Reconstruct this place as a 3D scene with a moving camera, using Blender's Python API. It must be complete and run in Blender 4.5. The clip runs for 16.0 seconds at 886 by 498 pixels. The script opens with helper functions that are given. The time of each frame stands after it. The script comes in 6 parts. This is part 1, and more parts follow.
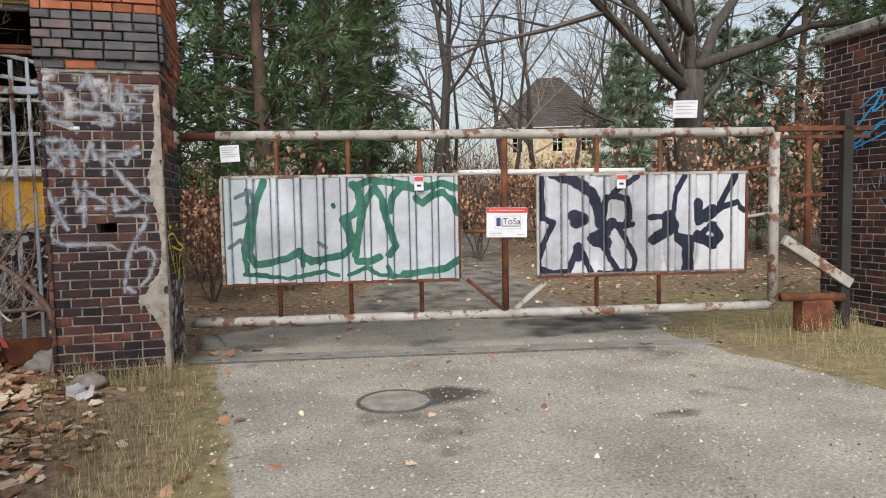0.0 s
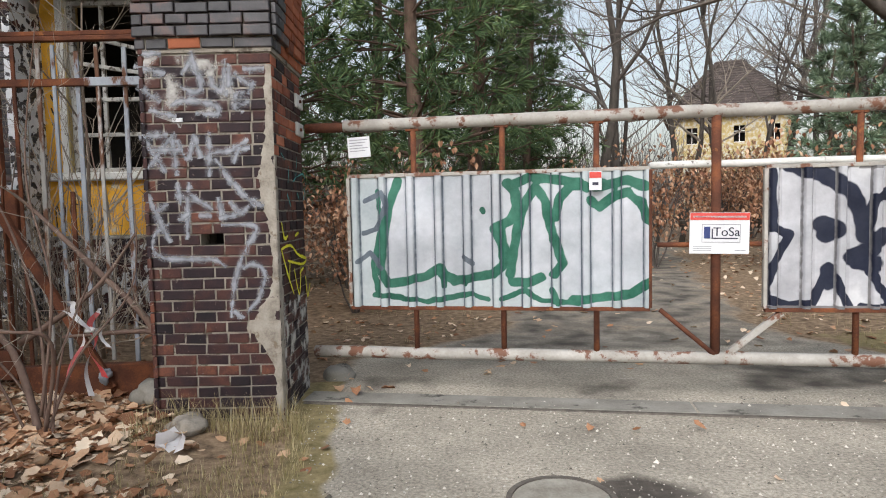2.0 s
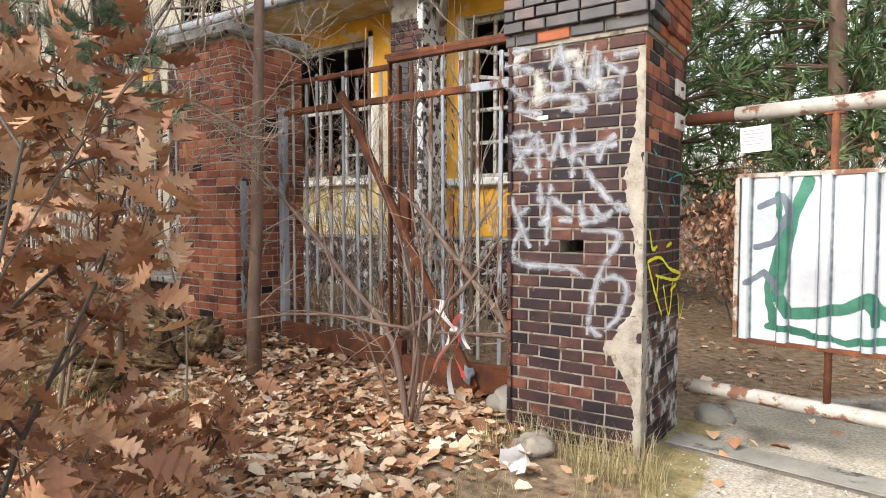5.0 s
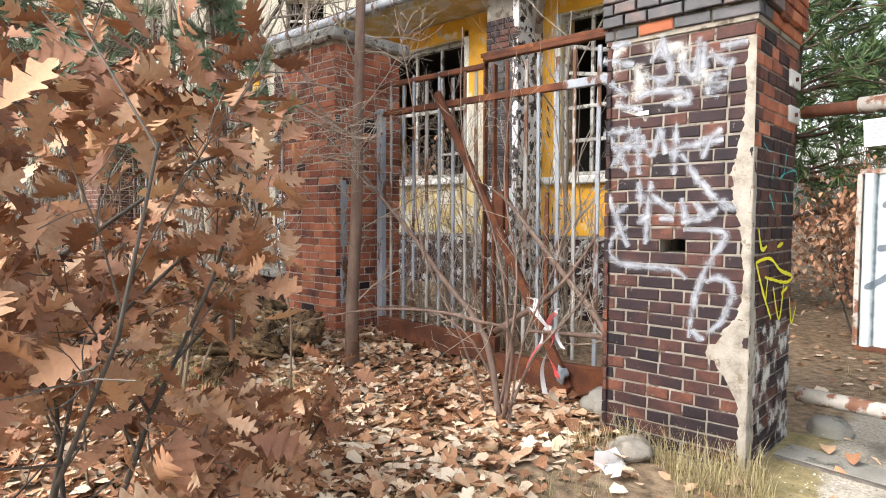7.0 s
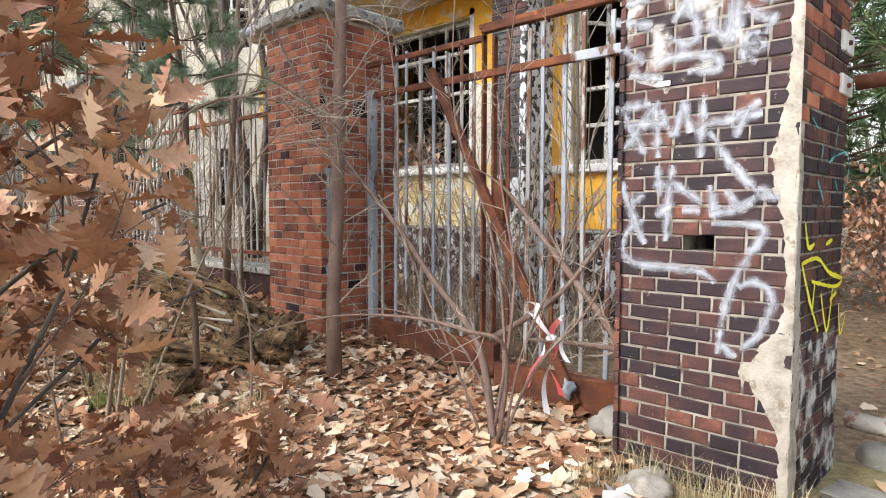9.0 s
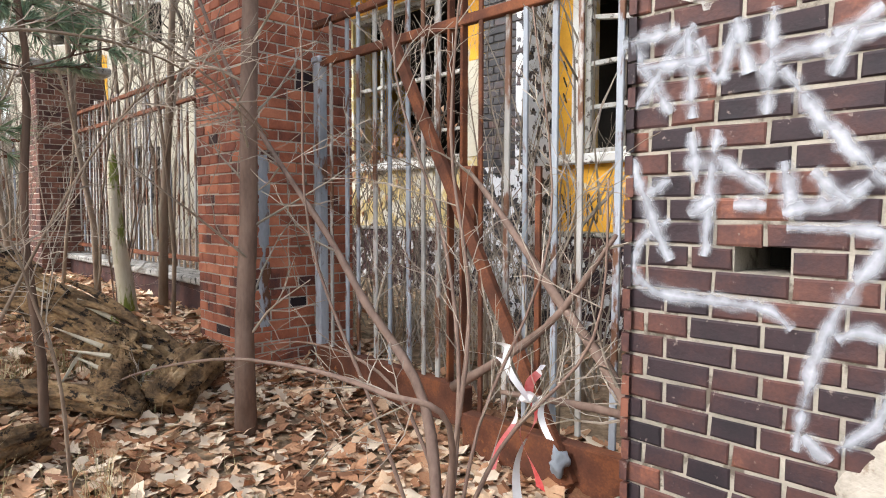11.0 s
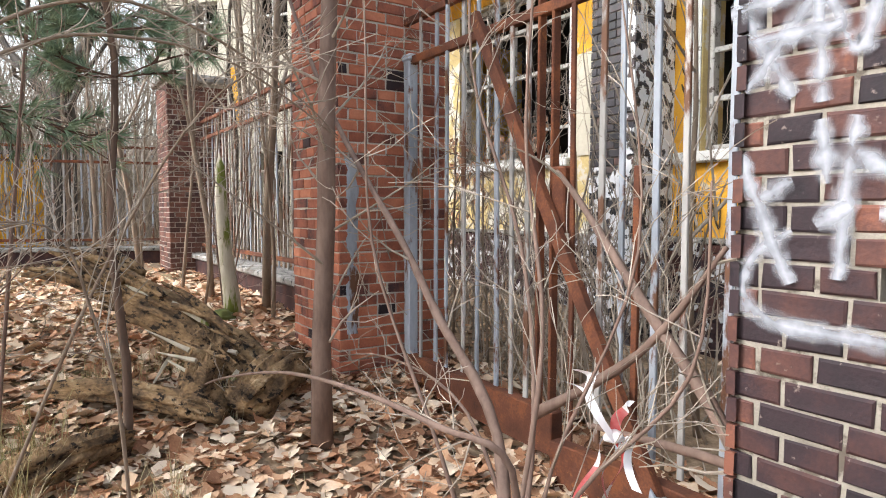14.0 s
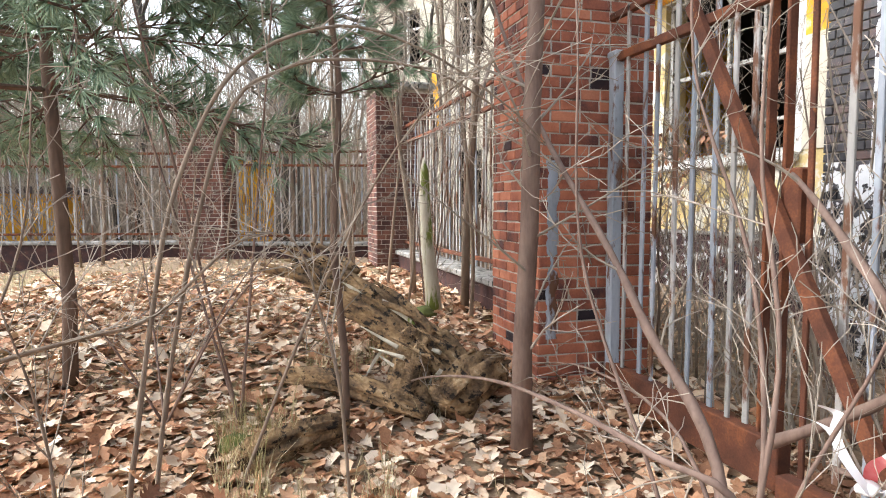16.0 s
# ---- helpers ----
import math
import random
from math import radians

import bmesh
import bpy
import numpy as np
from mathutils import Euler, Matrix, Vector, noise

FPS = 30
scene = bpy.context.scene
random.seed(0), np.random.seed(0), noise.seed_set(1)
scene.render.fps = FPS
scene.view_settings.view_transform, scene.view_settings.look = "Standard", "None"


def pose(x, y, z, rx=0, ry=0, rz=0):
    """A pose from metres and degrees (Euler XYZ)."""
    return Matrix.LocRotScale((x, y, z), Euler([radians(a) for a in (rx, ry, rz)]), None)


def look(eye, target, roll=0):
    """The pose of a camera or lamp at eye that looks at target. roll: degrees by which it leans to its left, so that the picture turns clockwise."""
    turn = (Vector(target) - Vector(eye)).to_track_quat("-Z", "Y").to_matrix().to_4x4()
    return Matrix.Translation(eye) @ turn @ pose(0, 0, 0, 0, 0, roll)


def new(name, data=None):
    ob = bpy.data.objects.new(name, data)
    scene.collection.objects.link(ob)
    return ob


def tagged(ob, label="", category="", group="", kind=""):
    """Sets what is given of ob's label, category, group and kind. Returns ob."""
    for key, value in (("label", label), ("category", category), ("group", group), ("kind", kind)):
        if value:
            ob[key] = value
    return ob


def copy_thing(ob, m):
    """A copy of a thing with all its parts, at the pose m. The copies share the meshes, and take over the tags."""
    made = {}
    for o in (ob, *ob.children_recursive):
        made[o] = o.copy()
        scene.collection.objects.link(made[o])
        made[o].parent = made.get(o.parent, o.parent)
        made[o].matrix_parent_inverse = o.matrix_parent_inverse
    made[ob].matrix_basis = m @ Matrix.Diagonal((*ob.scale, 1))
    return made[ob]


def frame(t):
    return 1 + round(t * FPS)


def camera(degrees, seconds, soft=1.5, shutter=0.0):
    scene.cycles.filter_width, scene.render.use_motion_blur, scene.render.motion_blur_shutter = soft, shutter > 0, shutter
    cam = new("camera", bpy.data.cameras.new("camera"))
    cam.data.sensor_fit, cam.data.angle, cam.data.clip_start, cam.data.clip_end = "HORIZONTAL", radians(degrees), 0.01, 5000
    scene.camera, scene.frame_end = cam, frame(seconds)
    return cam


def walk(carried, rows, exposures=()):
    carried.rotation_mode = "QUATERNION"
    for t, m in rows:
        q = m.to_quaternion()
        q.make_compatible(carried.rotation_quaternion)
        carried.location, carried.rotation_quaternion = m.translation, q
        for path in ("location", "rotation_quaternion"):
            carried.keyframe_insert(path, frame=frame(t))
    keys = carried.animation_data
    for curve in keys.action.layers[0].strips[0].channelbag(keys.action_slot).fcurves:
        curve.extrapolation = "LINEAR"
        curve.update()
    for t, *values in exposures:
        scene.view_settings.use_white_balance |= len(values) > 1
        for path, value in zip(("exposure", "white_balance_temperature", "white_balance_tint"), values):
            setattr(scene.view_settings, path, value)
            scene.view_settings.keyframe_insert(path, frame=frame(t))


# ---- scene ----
EXPOSURES = [(0.0, -0.38, 6150, 10), (2.0, -0.25, 6150, 10), (3.5, 0.2, 6450, 10), (5.0, 0.68, 6500, 10), (9.0, 0.95, 6150, 10), (12.5, 0.96, 6150, 10), (16.0, 1.28, 6100, 10)]
cam = camera(69.92, 16.0, soft=1.0)
ROWS = [  # seconds, x, y, z, yaw, pitch, roll
    (0.0, -0.020, -0.139, 1.317, -14.32, -3.71, 1.04),
    (0.5, -0.005, 0.224, 1.328, -15.81, -3.92, 1.04),
    (1.0, 0.031, 0.563, 1.351, -15.82, -4.00, 0.96),
    (1.5, 0.059, 0.881, 1.380, -10.77, -3.95, 1.10),
    (2.0, 0.159, 1.192, 1.384, -0.04, -3.76, 1.19),
    (2.5, 0.148, 1.415, 1.367, 10.65, -3.24, 0.69),
    (3.0, 0.137, 1.570, 1.406, 15.31, -3.41, 0.46),
    (3.5, 0.131, 1.697, 1.389, 22.44, -3.03, 0.46),
    (4.0, 0.128, 1.741, 1.379, 26.55, -2.81, 0.23),
    (4.5, 0.119, 1.771, 1.378, 30.49, -2.80, 0.09),
    (7.0, 0.122, 1.745, 1.368, 42.27, -2.90, -0.19),
    (7.5, 0.146, 1.722, 1.361, 43.71, -2.96, -0.27),
    (8.0, 0.135, 1.783, 1.357, 43.92, -3.14, -0.28),
    (8.5, 0.010, 2.000, 1.363, 44.13, -3.46, -0.31),
    (9.0, -0.130, 2.294, 1.365, 43.88, -3.60, -0.14),
    (11.5, -0.762, 3.646, 1.328, 46.26, -3.40, -0.21),
    (12.0, -0.775, 3.761, 1.312, 46.33, -3.13, -0.33),
    (12.5, -0.755, 3.747, 1.331, 46.73, -3.12, -0.19),
    (13.0, -0.758, 3.743, 1.347, 48.99, -3.22, -0.05),
    (13.5, -0.773, 3.749, 1.353, 52.41, -3.32, -0.10),
    (14.0, -0.793, 3.754, 1.366, 56.66, -3.45, -0.12),
    (14.5, -0.819, 3.753, 1.383, 60.85, -3.63, -0.05),
    (15.0, -0.852, 3.742, 1.400, 65.17, -3.81, -0.07),
    (15.5, -0.857, 3.720, 1.416, 69.68, -3.98, 0.05),
    (16.0, -0.864, 3.714, 1.420, 73.71, -3.90, 0.03),
]
walk(cam, [(t, pose(x, y, z, 90 + pitch, roll, yaw)) for t, x, y, z, yaw, pitch, roll in ROWS], EXPOSURES)

# ---- world and sun: an overcast winter day ----
SUN_EL, SUN_AZ = 38.0, 200.0
world = bpy.data.worlds.new("world")
scene.world = world
world.use_nodes = True
wn = world.node_tree
sky = wn.nodes.new("ShaderNodeTexSky")
sky.sky_type = "NISHITA"
sky.sun_disc = False
sky.sun_elevation, sky.sun_rotation = radians(SUN_EL), radians(SUN_AZ)
sky.dust_density, sky.air_density = 4.0, 1.5
hs = wn.nodes.new("ShaderNodeHueSaturation")
hs.inputs["Saturation"].default_value = 0.42
wn.links.new(sky.outputs[0], hs.inputs["Color"])
wn.links.new(hs.outputs[0], wn.nodes["Background"].inputs[0])
wn.nodes["Background"].inputs[1].default_value = 0.22
sun = new("sun", bpy.data.lights.new("sun", "SUN"))
sun.data.energy, sun.data.angle, sun.data.color = 1.9, radians(35), (1.0, 0.975, 0.94)
az = radians(SUN_AZ)
sun.matrix_world = look((0, 0, 30), (30 * -math.sin(az), 30 * -math.cos(az), 30 - 30 * math.tan(radians(SUN_EL))))


# ---- materials ----
def shader(name, stops, scale=6.0, fine=60.0, rough=0.85, bump=0.3, metal=0.0, island=0.0, piece=0.0, stain=None, detail=6.0, stretch=(1, 1, 1), spec=0.3, dist=0.01):
    """A worn surface: stops is [(position, colour), ...] over coarse noise; fine noise for grain and relief; island or piece: how far
    each leaf or each brick differs; stain: (colour, threshold, scale) patches of another colour."""
    m = bpy.data.materials.new(name)
    m.use_nodes = True
    n, l = m.node_tree.nodes, m.node_tree.links
    b = n["Principled BSDF"]
    b.inputs["Roughness"].default_value, b.inputs["Metallic"].default_value = rough, metal
    b.inputs["Specular IOR Level"].default_value = spec
    g = n.new("ShaderNodeNewGeometry")
    mp = n.new("ShaderNodeMapping")
    mp.inputs["Scale"].default_value = stretch
    l.new(g.outputs["Position"], mp.inputs[0])
    big, small = n.new("ShaderNodeTexNoise"), n.new("ShaderNodeTexNoise")
    for t, s in ((big, scale), (small, fine)):
        t.inputs["Scale"].default_value, t.inputs["Detail"].default_value = s, detail
        l.new(mp.outputs[0], t.inputs["Vector"])
    add = n.new("ShaderNodeMath")
    add.operation = "MULTIPLY_ADD"
    l.new(small.outputs[0], add.inputs[0])
    add.inputs[1].default_value = 0.35
    l.new(big.outputs[0], add.inputs[2])
    value = add.outputs[0]
    off = 0.175
    for amount, node, out in ((island, g, "Random Per Island"), (piece, None, "Random")):
        if amount:
            src = node or n.new("ShaderNodeObjectInfo")
            ma = n.new("ShaderNodeMath")
            ma.operation = "MULTIPLY_ADD"
            l.new(src.outputs[out], ma.inputs[0])
            ma.inputs[1].default_value = amount
            l.new(value, ma.inputs[2])
            value = ma.outputs[0]
            off += amount / 2
    sub = n.new("ShaderNodeMath")
    sub.operation = "SUBTRACT"
    l.new(value, sub.inputs[0])
    sub.inputs[1].default_value = off
    r = n.new("ShaderNodeValToRGB")
    e = r.color_ramp.elements
    while len(e) < len(stops):
        e.new(0.5)
    for k, (p, c) in enumerate(stops):
        e[k].position, e[k].color = p, (*c, 1)
    l.new(sub.outputs[0], r.inputs[0])
    col = r.outputs[0]
    if stain:
        c, th, sc = stain
        sn = n.new("ShaderNodeTexNoise")
        sn.inputs["Scale"].default_value, sn.inputs["Detail"].default_value, sn.inputs["Roughness"].default_value = sc, 8, 0.65
        l.new(mp.outputs[0], sn.inputs["Vector"])
        sr = n.new("ShaderNodeValToRGB")
        sr.color_ramp.elements[0].position, sr.color_ramp.elements[1].position = th - 0.03, th + 0.03
        l.new(sn.outputs[0], sr.inputs[0])
        mx = n.new("ShaderNodeMix")
        mx.data_type = "RGBA"
        l.new(sr.outputs[0], mx.inputs["Factor"])
        l.new(col, mx.inputs["A"])
        mx.inputs["B"].default_value = (*c, 1)
        col = mx.outputs["Result"]
    l.new(col, b.inputs["Base Color"])
    if bump:
        bp = n.new("ShaderNodeBump")
        bp.inputs["Strength"].default_value, bp.inputs["Distance"].default_value = bump, dist
        l.new(add.outputs[0], bp.inputs["Height"])
        l.new(bp.outputs[0], b.inputs["Normal"])
    return m


def see_through(m, scale, low, high, across=False, most=1.0, grain=0.5):
    """Lets worn holes through a coat of paint; across: its edge fades like spray, by the strip's own u."""
    n, l = m.node_tree.nodes, m.node_tree.links
    b = n["Principled BSDF"]
    g = n.new("ShaderNodeNewGeometry")
    t = n.new("ShaderNodeTexNoise")
    t.inputs["Scale"].default_value, t.inputs["Detail"].default_value = scale, 8
    l.new(g.outputs["Position"], t.inputs["Vector"])
    value = t.outputs[0]
    if across:
        uv = n.new("ShaderNodeUVMap")
        sx = n.new("ShaderNodeSeparateXYZ")
        l.new(uv.outputs[0], sx.inputs[0])
        ma = n.new("ShaderNodeMath")
        ma.operation = "PINGPONG"
        l.new(sx.outputs[0], ma.inputs[0])
        ma.inputs[1].default_value = 0.5
        mb = n.new("ShaderNodeMath")
        mb.operation = "MULTIPLY_ADD"
        mc = n.new("ShaderNodeMath")
        mc.operation = "MULTIPLY"
        l.new(value, mc.inputs[0])
        mc.inputs[1].default_value = grain
        l.new(ma.outputs[0], mb.inputs[0])
        mb.inputs[1].default_value = 0.9
        l.new(mc.outputs[0], mb.inputs[2])
        value = mb.outputs[0]
    r = n.new("ShaderNodeMapRange")
    r.inputs["From Min"].default_value, r.inputs["From Max"].default_value, r.inputs["To Max"].default_value = low, high, most
    l.new(value, r.inputs["Value"])
    l.new(r.outputs[0], b.inputs["Alpha"])
    return m


M_BRICK = shader("dark_brick", [(0.0, (0.016, 0.012, 0.015)), (0.36, (0.03, 0.018, 0.021)), (0.58, (0.055, 0.026, 0.024)), (0.82, (0.092, 0.04, 0.031)), (1.0, (0.17, 0.066, 0.042))], 9, 90, 0.72, 0.5, piece=0.75, stain=((0.17, 0.135, 0.12), 0.66, 26), dist=0.008, spec=0.25)
M_BRICK_J = shader("dark_brick_joined", [(0.0, (0.016, 0.012, 0.015)), (0.36, (0.03, 0.018, 0.021)), (0.58, (0.055, 0.026, 0.024)), (0.82, (0.092, 0.04, 0.031)), (1.0, (0.17, 0.066, 0.042))], 9, 90, 0.72, 0.5, island=0.75, stain=((0.17, 0.135, 0.12), 0.66, 26), dist=0.008, spec=0.25)
M_BLACK_BRICK = shader("black_brick", [(0.2, (0.018, 0.017, 0.02)), (0.6, (0.05, 0.045, 0.05)), (0.9, (0.13, 0.07, 0.055))], 8, 80, 0.5, 0.5, piece=0.5, dist=0.006, spec=0.5)
M_ORANGE_BRICK = shader("orange_brick", [(0.0, (0.06, 0.025, 0.02)), (0.3, (0.22, 0.07, 0.035)), (0.7, (0.36, 0.12, 0.06)), (1.0, (0.42, 0.2, 0.12))], 8, 80, 0.9, 0.6, piece=0.5, dist=0.008)
M_RED_BRICK = shader("red_brick", [(0.0, (0.06, 0.032, 0.032)), (0.28, (0.21, 0.072, 0.046)), (0.65, (0.36, 0.125, 0.07)), (1.0, (0.5, 0.2, 0.115))], 8, 80, 0.85, 0.5, piece=0.7, dist=0.006)
M_RED_BRICK_J = shader("red_brick_joined", [(0.0, (0.06, 0.032, 0.032)), (0.28, (0.21, 0.072, 0.046)), (0.65, (0.36, 0.125, 0.07)), (1.0, (0.5, 0.2, 0.115))], 8, 80, 0.85, 0.5, island=0.7, dist=0.006)
M_MORTAR = shader("mortar", [(0.2, (0.15, 0.132, 0.108)), (0.8, (0.34, 0.305, 0.255))], 7, 120, 0.95, 0.7, stain=((0.1, 0.083, 0.065), 0.58, 9))
M_MORTAR_PALE = shader("pale_mortar", [(0.2, (0.3, 0.27, 0.23)), (0.8, (0.52, 0.48, 0.42))], 7, 120, 0.95, 0.7, stain=((0.16, 0.13, 0.1), 0.6, 9))
M_PATCH = shader("mortar_patch", [(0.25, (0.17, 0.15, 0.125)), (0.5, (0.32, 0.285, 0.24)), (0.75, (0.4, 0.365, 0.315))], 10, 90, 0.95, 0.8, stain=((0.2, 0.16, 0.12), 0.62, 12))
M_CAP = shader("weathered_concrete", [(0.2, (0.13, 0.12, 0.11)), (0.5, (0.28, 0.27, 0.25)), (0.8, (0.5, 0.48, 0.46))], 9, 60, 0.95, 0.8, stain=((0.04, 0.04, 0.035), 0.58, 14))
M_GREY_PAINT = shader("flaking_grey_paint", [(0.25, (0.2, 0.22, 0.25)), (0.7, (0.36, 0.385, 0.43))], 5, 60, 0.65, 0.4, stain=((0.12, 0.055, 0.03), 0.57, 9), stretch=(1, 1, 0.35))
M_WHITE_BAR = shader("weathered_whitewash_steel", [(0.25, (0.26, 0.25, 0.235)), (0.7, (0.45, 0.43, 0.41))], 5, 60, 0.75, 0.4, stain=((0.14, 0.07, 0.042), 0.54, 8), stretch=(1, 1, 0.3))
M_RUST = shader("rust", [(0.15, (0.045, 0.02, 0.014)), (0.5, (0.12, 0.045, 0.025)), (0.8, (0.26, 0.09, 0.035))], 6, 90, 0.9, 0.5, stain=((0.3, 0.12, 0.04), 0.66, 9))
M_PIPE = shader("chipped_pipe_paint", [(0.2, (0.25, 0.23, 0.2)), (0.6, (0.41, 0.385, 0.35)), (0.9, (0.55, 0.53, 0.5))], 5, 50, 0.6, 0.3, stain=((0.17, 0.08, 0.05), 0.56, 8))
M_YELLOW = shader("ochre_plaster", [(0.2, (0.5, 0.25, 0.03)), (0.6, (0.72, 0.38, 0.035)), (0.9, (0.8, 0.5, 0.1))], 3, 50, 0.9, 0.3, stain=((0.55, 0.5, 0.4), 0.62, 3))
M_YELLOW_OLD = shader("faded_ochre_plaster", [(0.2, (0.36, 0.27, 0.12)), (0.6, (0.56, 0.44, 0.2)), (0.9, (0.62, 0.53, 0.32))], 4, 50, 0.9, 0.4, stain=((0.55, 0.52, 0.44), 0.52, 4))
M_CREAM = shader("cream_render", [(0.2, (0.45, 0.41, 0.32)), (0.8, (0.66, 0.62, 0.51))], 1.2, 30, 0.95, 0.3, stain=((0.3, 0.26, 0.2), 0.64, 1.5))
M_WHITE = shader("peeling_white_paint", [(0.2, (0.5, 0.49, 0.46)), (0.8, (0.75, 0.74, 0.7))], 8, 60, 0.75, 0.5, stain=((0.16, 0.14, 0.12), 0.62, 12))
M_FLAKE_THIN = see_through(shader("sparse_white_coat", [(0.2, (0.35, 0.35, 0.35)), (0.8, (0.55, 0.55, 0.55))], 8, 60, 0.8, 0.4), 9, 0.54, 0.58)
M_FLAKE = see_through(shader("flaked_white_coat", [(0.2, (0.55, 0.56, 0.58)), (0.8, (0.75, 0.75, 0.76))], 8, 60, 0.8, 0.4), 11, 0.47, 0.5)
# near-black colour standing in for shade inside rooms and the brick hole; also dark steel
M_DARK = shader("room_shade_dark_steel", [(0.2, (0.02, 0.019, 0.018)), (0.8, (0.05, 0.046, 0.042))], 2, 20, 0.95, 0.2)
M_GLASS = bpy.data.materials.new("dirty_glass")
M_GLASS.use_nodes = True
_b = M_GLASS.node_tree.nodes["Principled BSDF"]
_b.inputs["Base Color"].default_value, _b.inputs["Roughness"].default_value, _b.inputs["Transmission Weight"].default_value = (0.75, 0.78, 0.76, 1), 0.12, 0.9
M_ROOF = shader("roof_tiles", [(0.2, (0.045, 0.035, 0.033)), (0.8, (0.12, 0.095, 0.085))], 3, 40, 0.9, 0.5)
M_SPRAY = see_through(shader("white_spray_paint", [(0.2, (0.25, 0.26, 0.29)), (0.8, (0.4, 0.41, 0.45))], 9, 80, 0.8, 0.3), 17, 0.5, 1.0, True, 0.95, 0.9)
M_SPRAY_Y = see_through(shader("yellow_spray_paint", [(0.2, (0.7, 0.65, 0.02)), (0.8, (0.85, 0.8, 0.05))], 9, 80, 0.6, 0.2), 16, 0.32, 0.45, True, 0.9)
M_SPRAY_B = see_through(shader("blue_spray_paint", [(0.2, (0.05, 0.3, 0.6)), (0.8, (0.1, 0.42, 0.75))], 9, 80, 0.6, 0.2), 16, 0.32, 0.45, True, 0.9)
M_SPRAY_G = see_through(shader("teal_spray_paint", [(0.2, (0.05, 0.3, 0.28)), (0.8, (0.2, 0.55, 0.55))], 9, 80, 0.6, 0.2), 16, 0.36, 0.6, True, 0.6)
M_SPRAY_K = see_through(shader("dark_spray_paint", [(0.2, (0.03, 0.02, 0.01)), (0.8, (0.06, 0.04, 0.02))], 9, 80, 0.6, 0.2), 16, 0.32, 0.45, True, 0.9)
M_WASH = see_through(shader("thin_whitewash", [(0.2, (0.42, 0.4, 0.37)), (0.8, (0.6, 0.58, 0.55))], 9, 80, 0.9, 0.3), 9, 0.46, 0.66, False, 0.8)
M_BARK = shader("grey_bark", [(0.2, (0.04, 0.034, 0.03)), (0.8, (0.125, 0.108, 0.092))], 12, 70, 0.95, 0.8, stretch=(1, 1, 0.25))
M_BARK_B = shader("brown_bark", [(0.2, (0.13, 0.095, 0.07)), (0.8, (0.28, 0.215, 0.16))], 14, 80, 0.9, 0.6, stretch=(1, 1, 0.3))
M_STEM = shader("red_brown_stem", [(0.2, (0.1, 0.062, 0.048)), (0.8, (0.24, 0.165, 0.13))], 14, 80, 0.8, 0.4, stretch=(1, 1, 0.3))
M_FRAME = shader("greyed_window_paint", [(0.2, (0.26, 0.25, 0.23)), (0.8, (0.5, 0.49, 0.46))], 8, 60, 0.8, 0.5, stain=((0.1, 0.085, 0.07), 0.56, 14))
M_BARK_P = shader("pine_bark", [(0.2, (0.06, 0.042, 0.032)), (0.8, (0.17, 0.11, 0.08))], 12, 60, 0.95, 0.9, stretch=(1, 1, 0.3))
M_TWIG = shader("pale_twigs", [(0.2, (0.19, 0.16, 0.125)), (0.8, (0.4, 0.34, 0.28))], 6, 60, 0.9, 0.2, island=0.4)
M_TWIG_D = shader("dark_twigs", [(0.2, (0.06, 0.05, 0.045)), (0.8, (0.17, 0.145, 0.125))], 6, 60, 0.9, 0.0, island=0.4)
M_NEEDLE = shader("pine_needles", [(0.1, (0.035, 0.065, 0.03)), (0.5, (0.085, 0.14, 0.06)), (0.9, (0.19, 0.25, 0.09))], 1.2, 20, 0.7, 0.0, island=0.6)
M_NEEDLE_F = shader("blue_green_needles", [(0.1, (0.09, 0.14, 0.09)), (0.5, (0.19, 0.27, 0.17)), (0.9, (0.33, 0.4, 0.26))], 1.5, 20, 0.65, 0.0, island=0.6)
LEAF = [(0.0, (0.2, 0.095, 0.05)), (0.22, (0.42, 0.21, 0.11)), (0.45, (0.5, 0.3, 0.175)), (0.7, (0.62, 0.44, 0.29)), (1.0, (0.74, 0.61, 0.46))]
M_LITTER = shader("fallen_leaves", LEAF, 1.5, 90, 0.8, 0.25, island=1.15, dist=0.003)
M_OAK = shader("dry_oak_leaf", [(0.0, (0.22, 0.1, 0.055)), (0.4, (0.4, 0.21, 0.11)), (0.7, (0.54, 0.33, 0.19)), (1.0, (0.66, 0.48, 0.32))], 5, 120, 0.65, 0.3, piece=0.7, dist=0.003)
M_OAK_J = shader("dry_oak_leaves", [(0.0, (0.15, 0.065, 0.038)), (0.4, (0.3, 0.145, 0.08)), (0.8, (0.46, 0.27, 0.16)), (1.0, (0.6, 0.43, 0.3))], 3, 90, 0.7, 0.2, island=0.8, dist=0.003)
M_GRASS = shader("dry_grass", [(0.1, (0.2, 0.17, 0.06)), (0.5, (0.38, 0.31, 0.16)), (0.9, (0.52, 0.44, 0.27))], 1.5, 30, 0.8, 0.0, island=0.7)
M_MOSS = shader("moss", [(0.2, (0.05, 0.06, 0.015)), (0.8, (0.14, 0.15, 0.04))], 14, 120, 0.95, 0.8)
M_ROT = shader("rotten_wood", [(0.2, (0.03, 0.02, 0.014)), (0.42, (0.12, 0.075, 0.04)), (0.6, (0.27, 0.17, 0.085)), (0.85, (0.46, 0.36, 0.23))], 9, 50, 0.95, 1.0, stretch=(0.3, 1.2, 1.6), stain=((0.02, 0.014, 0.01), 0.57, 16), dist=0.03)
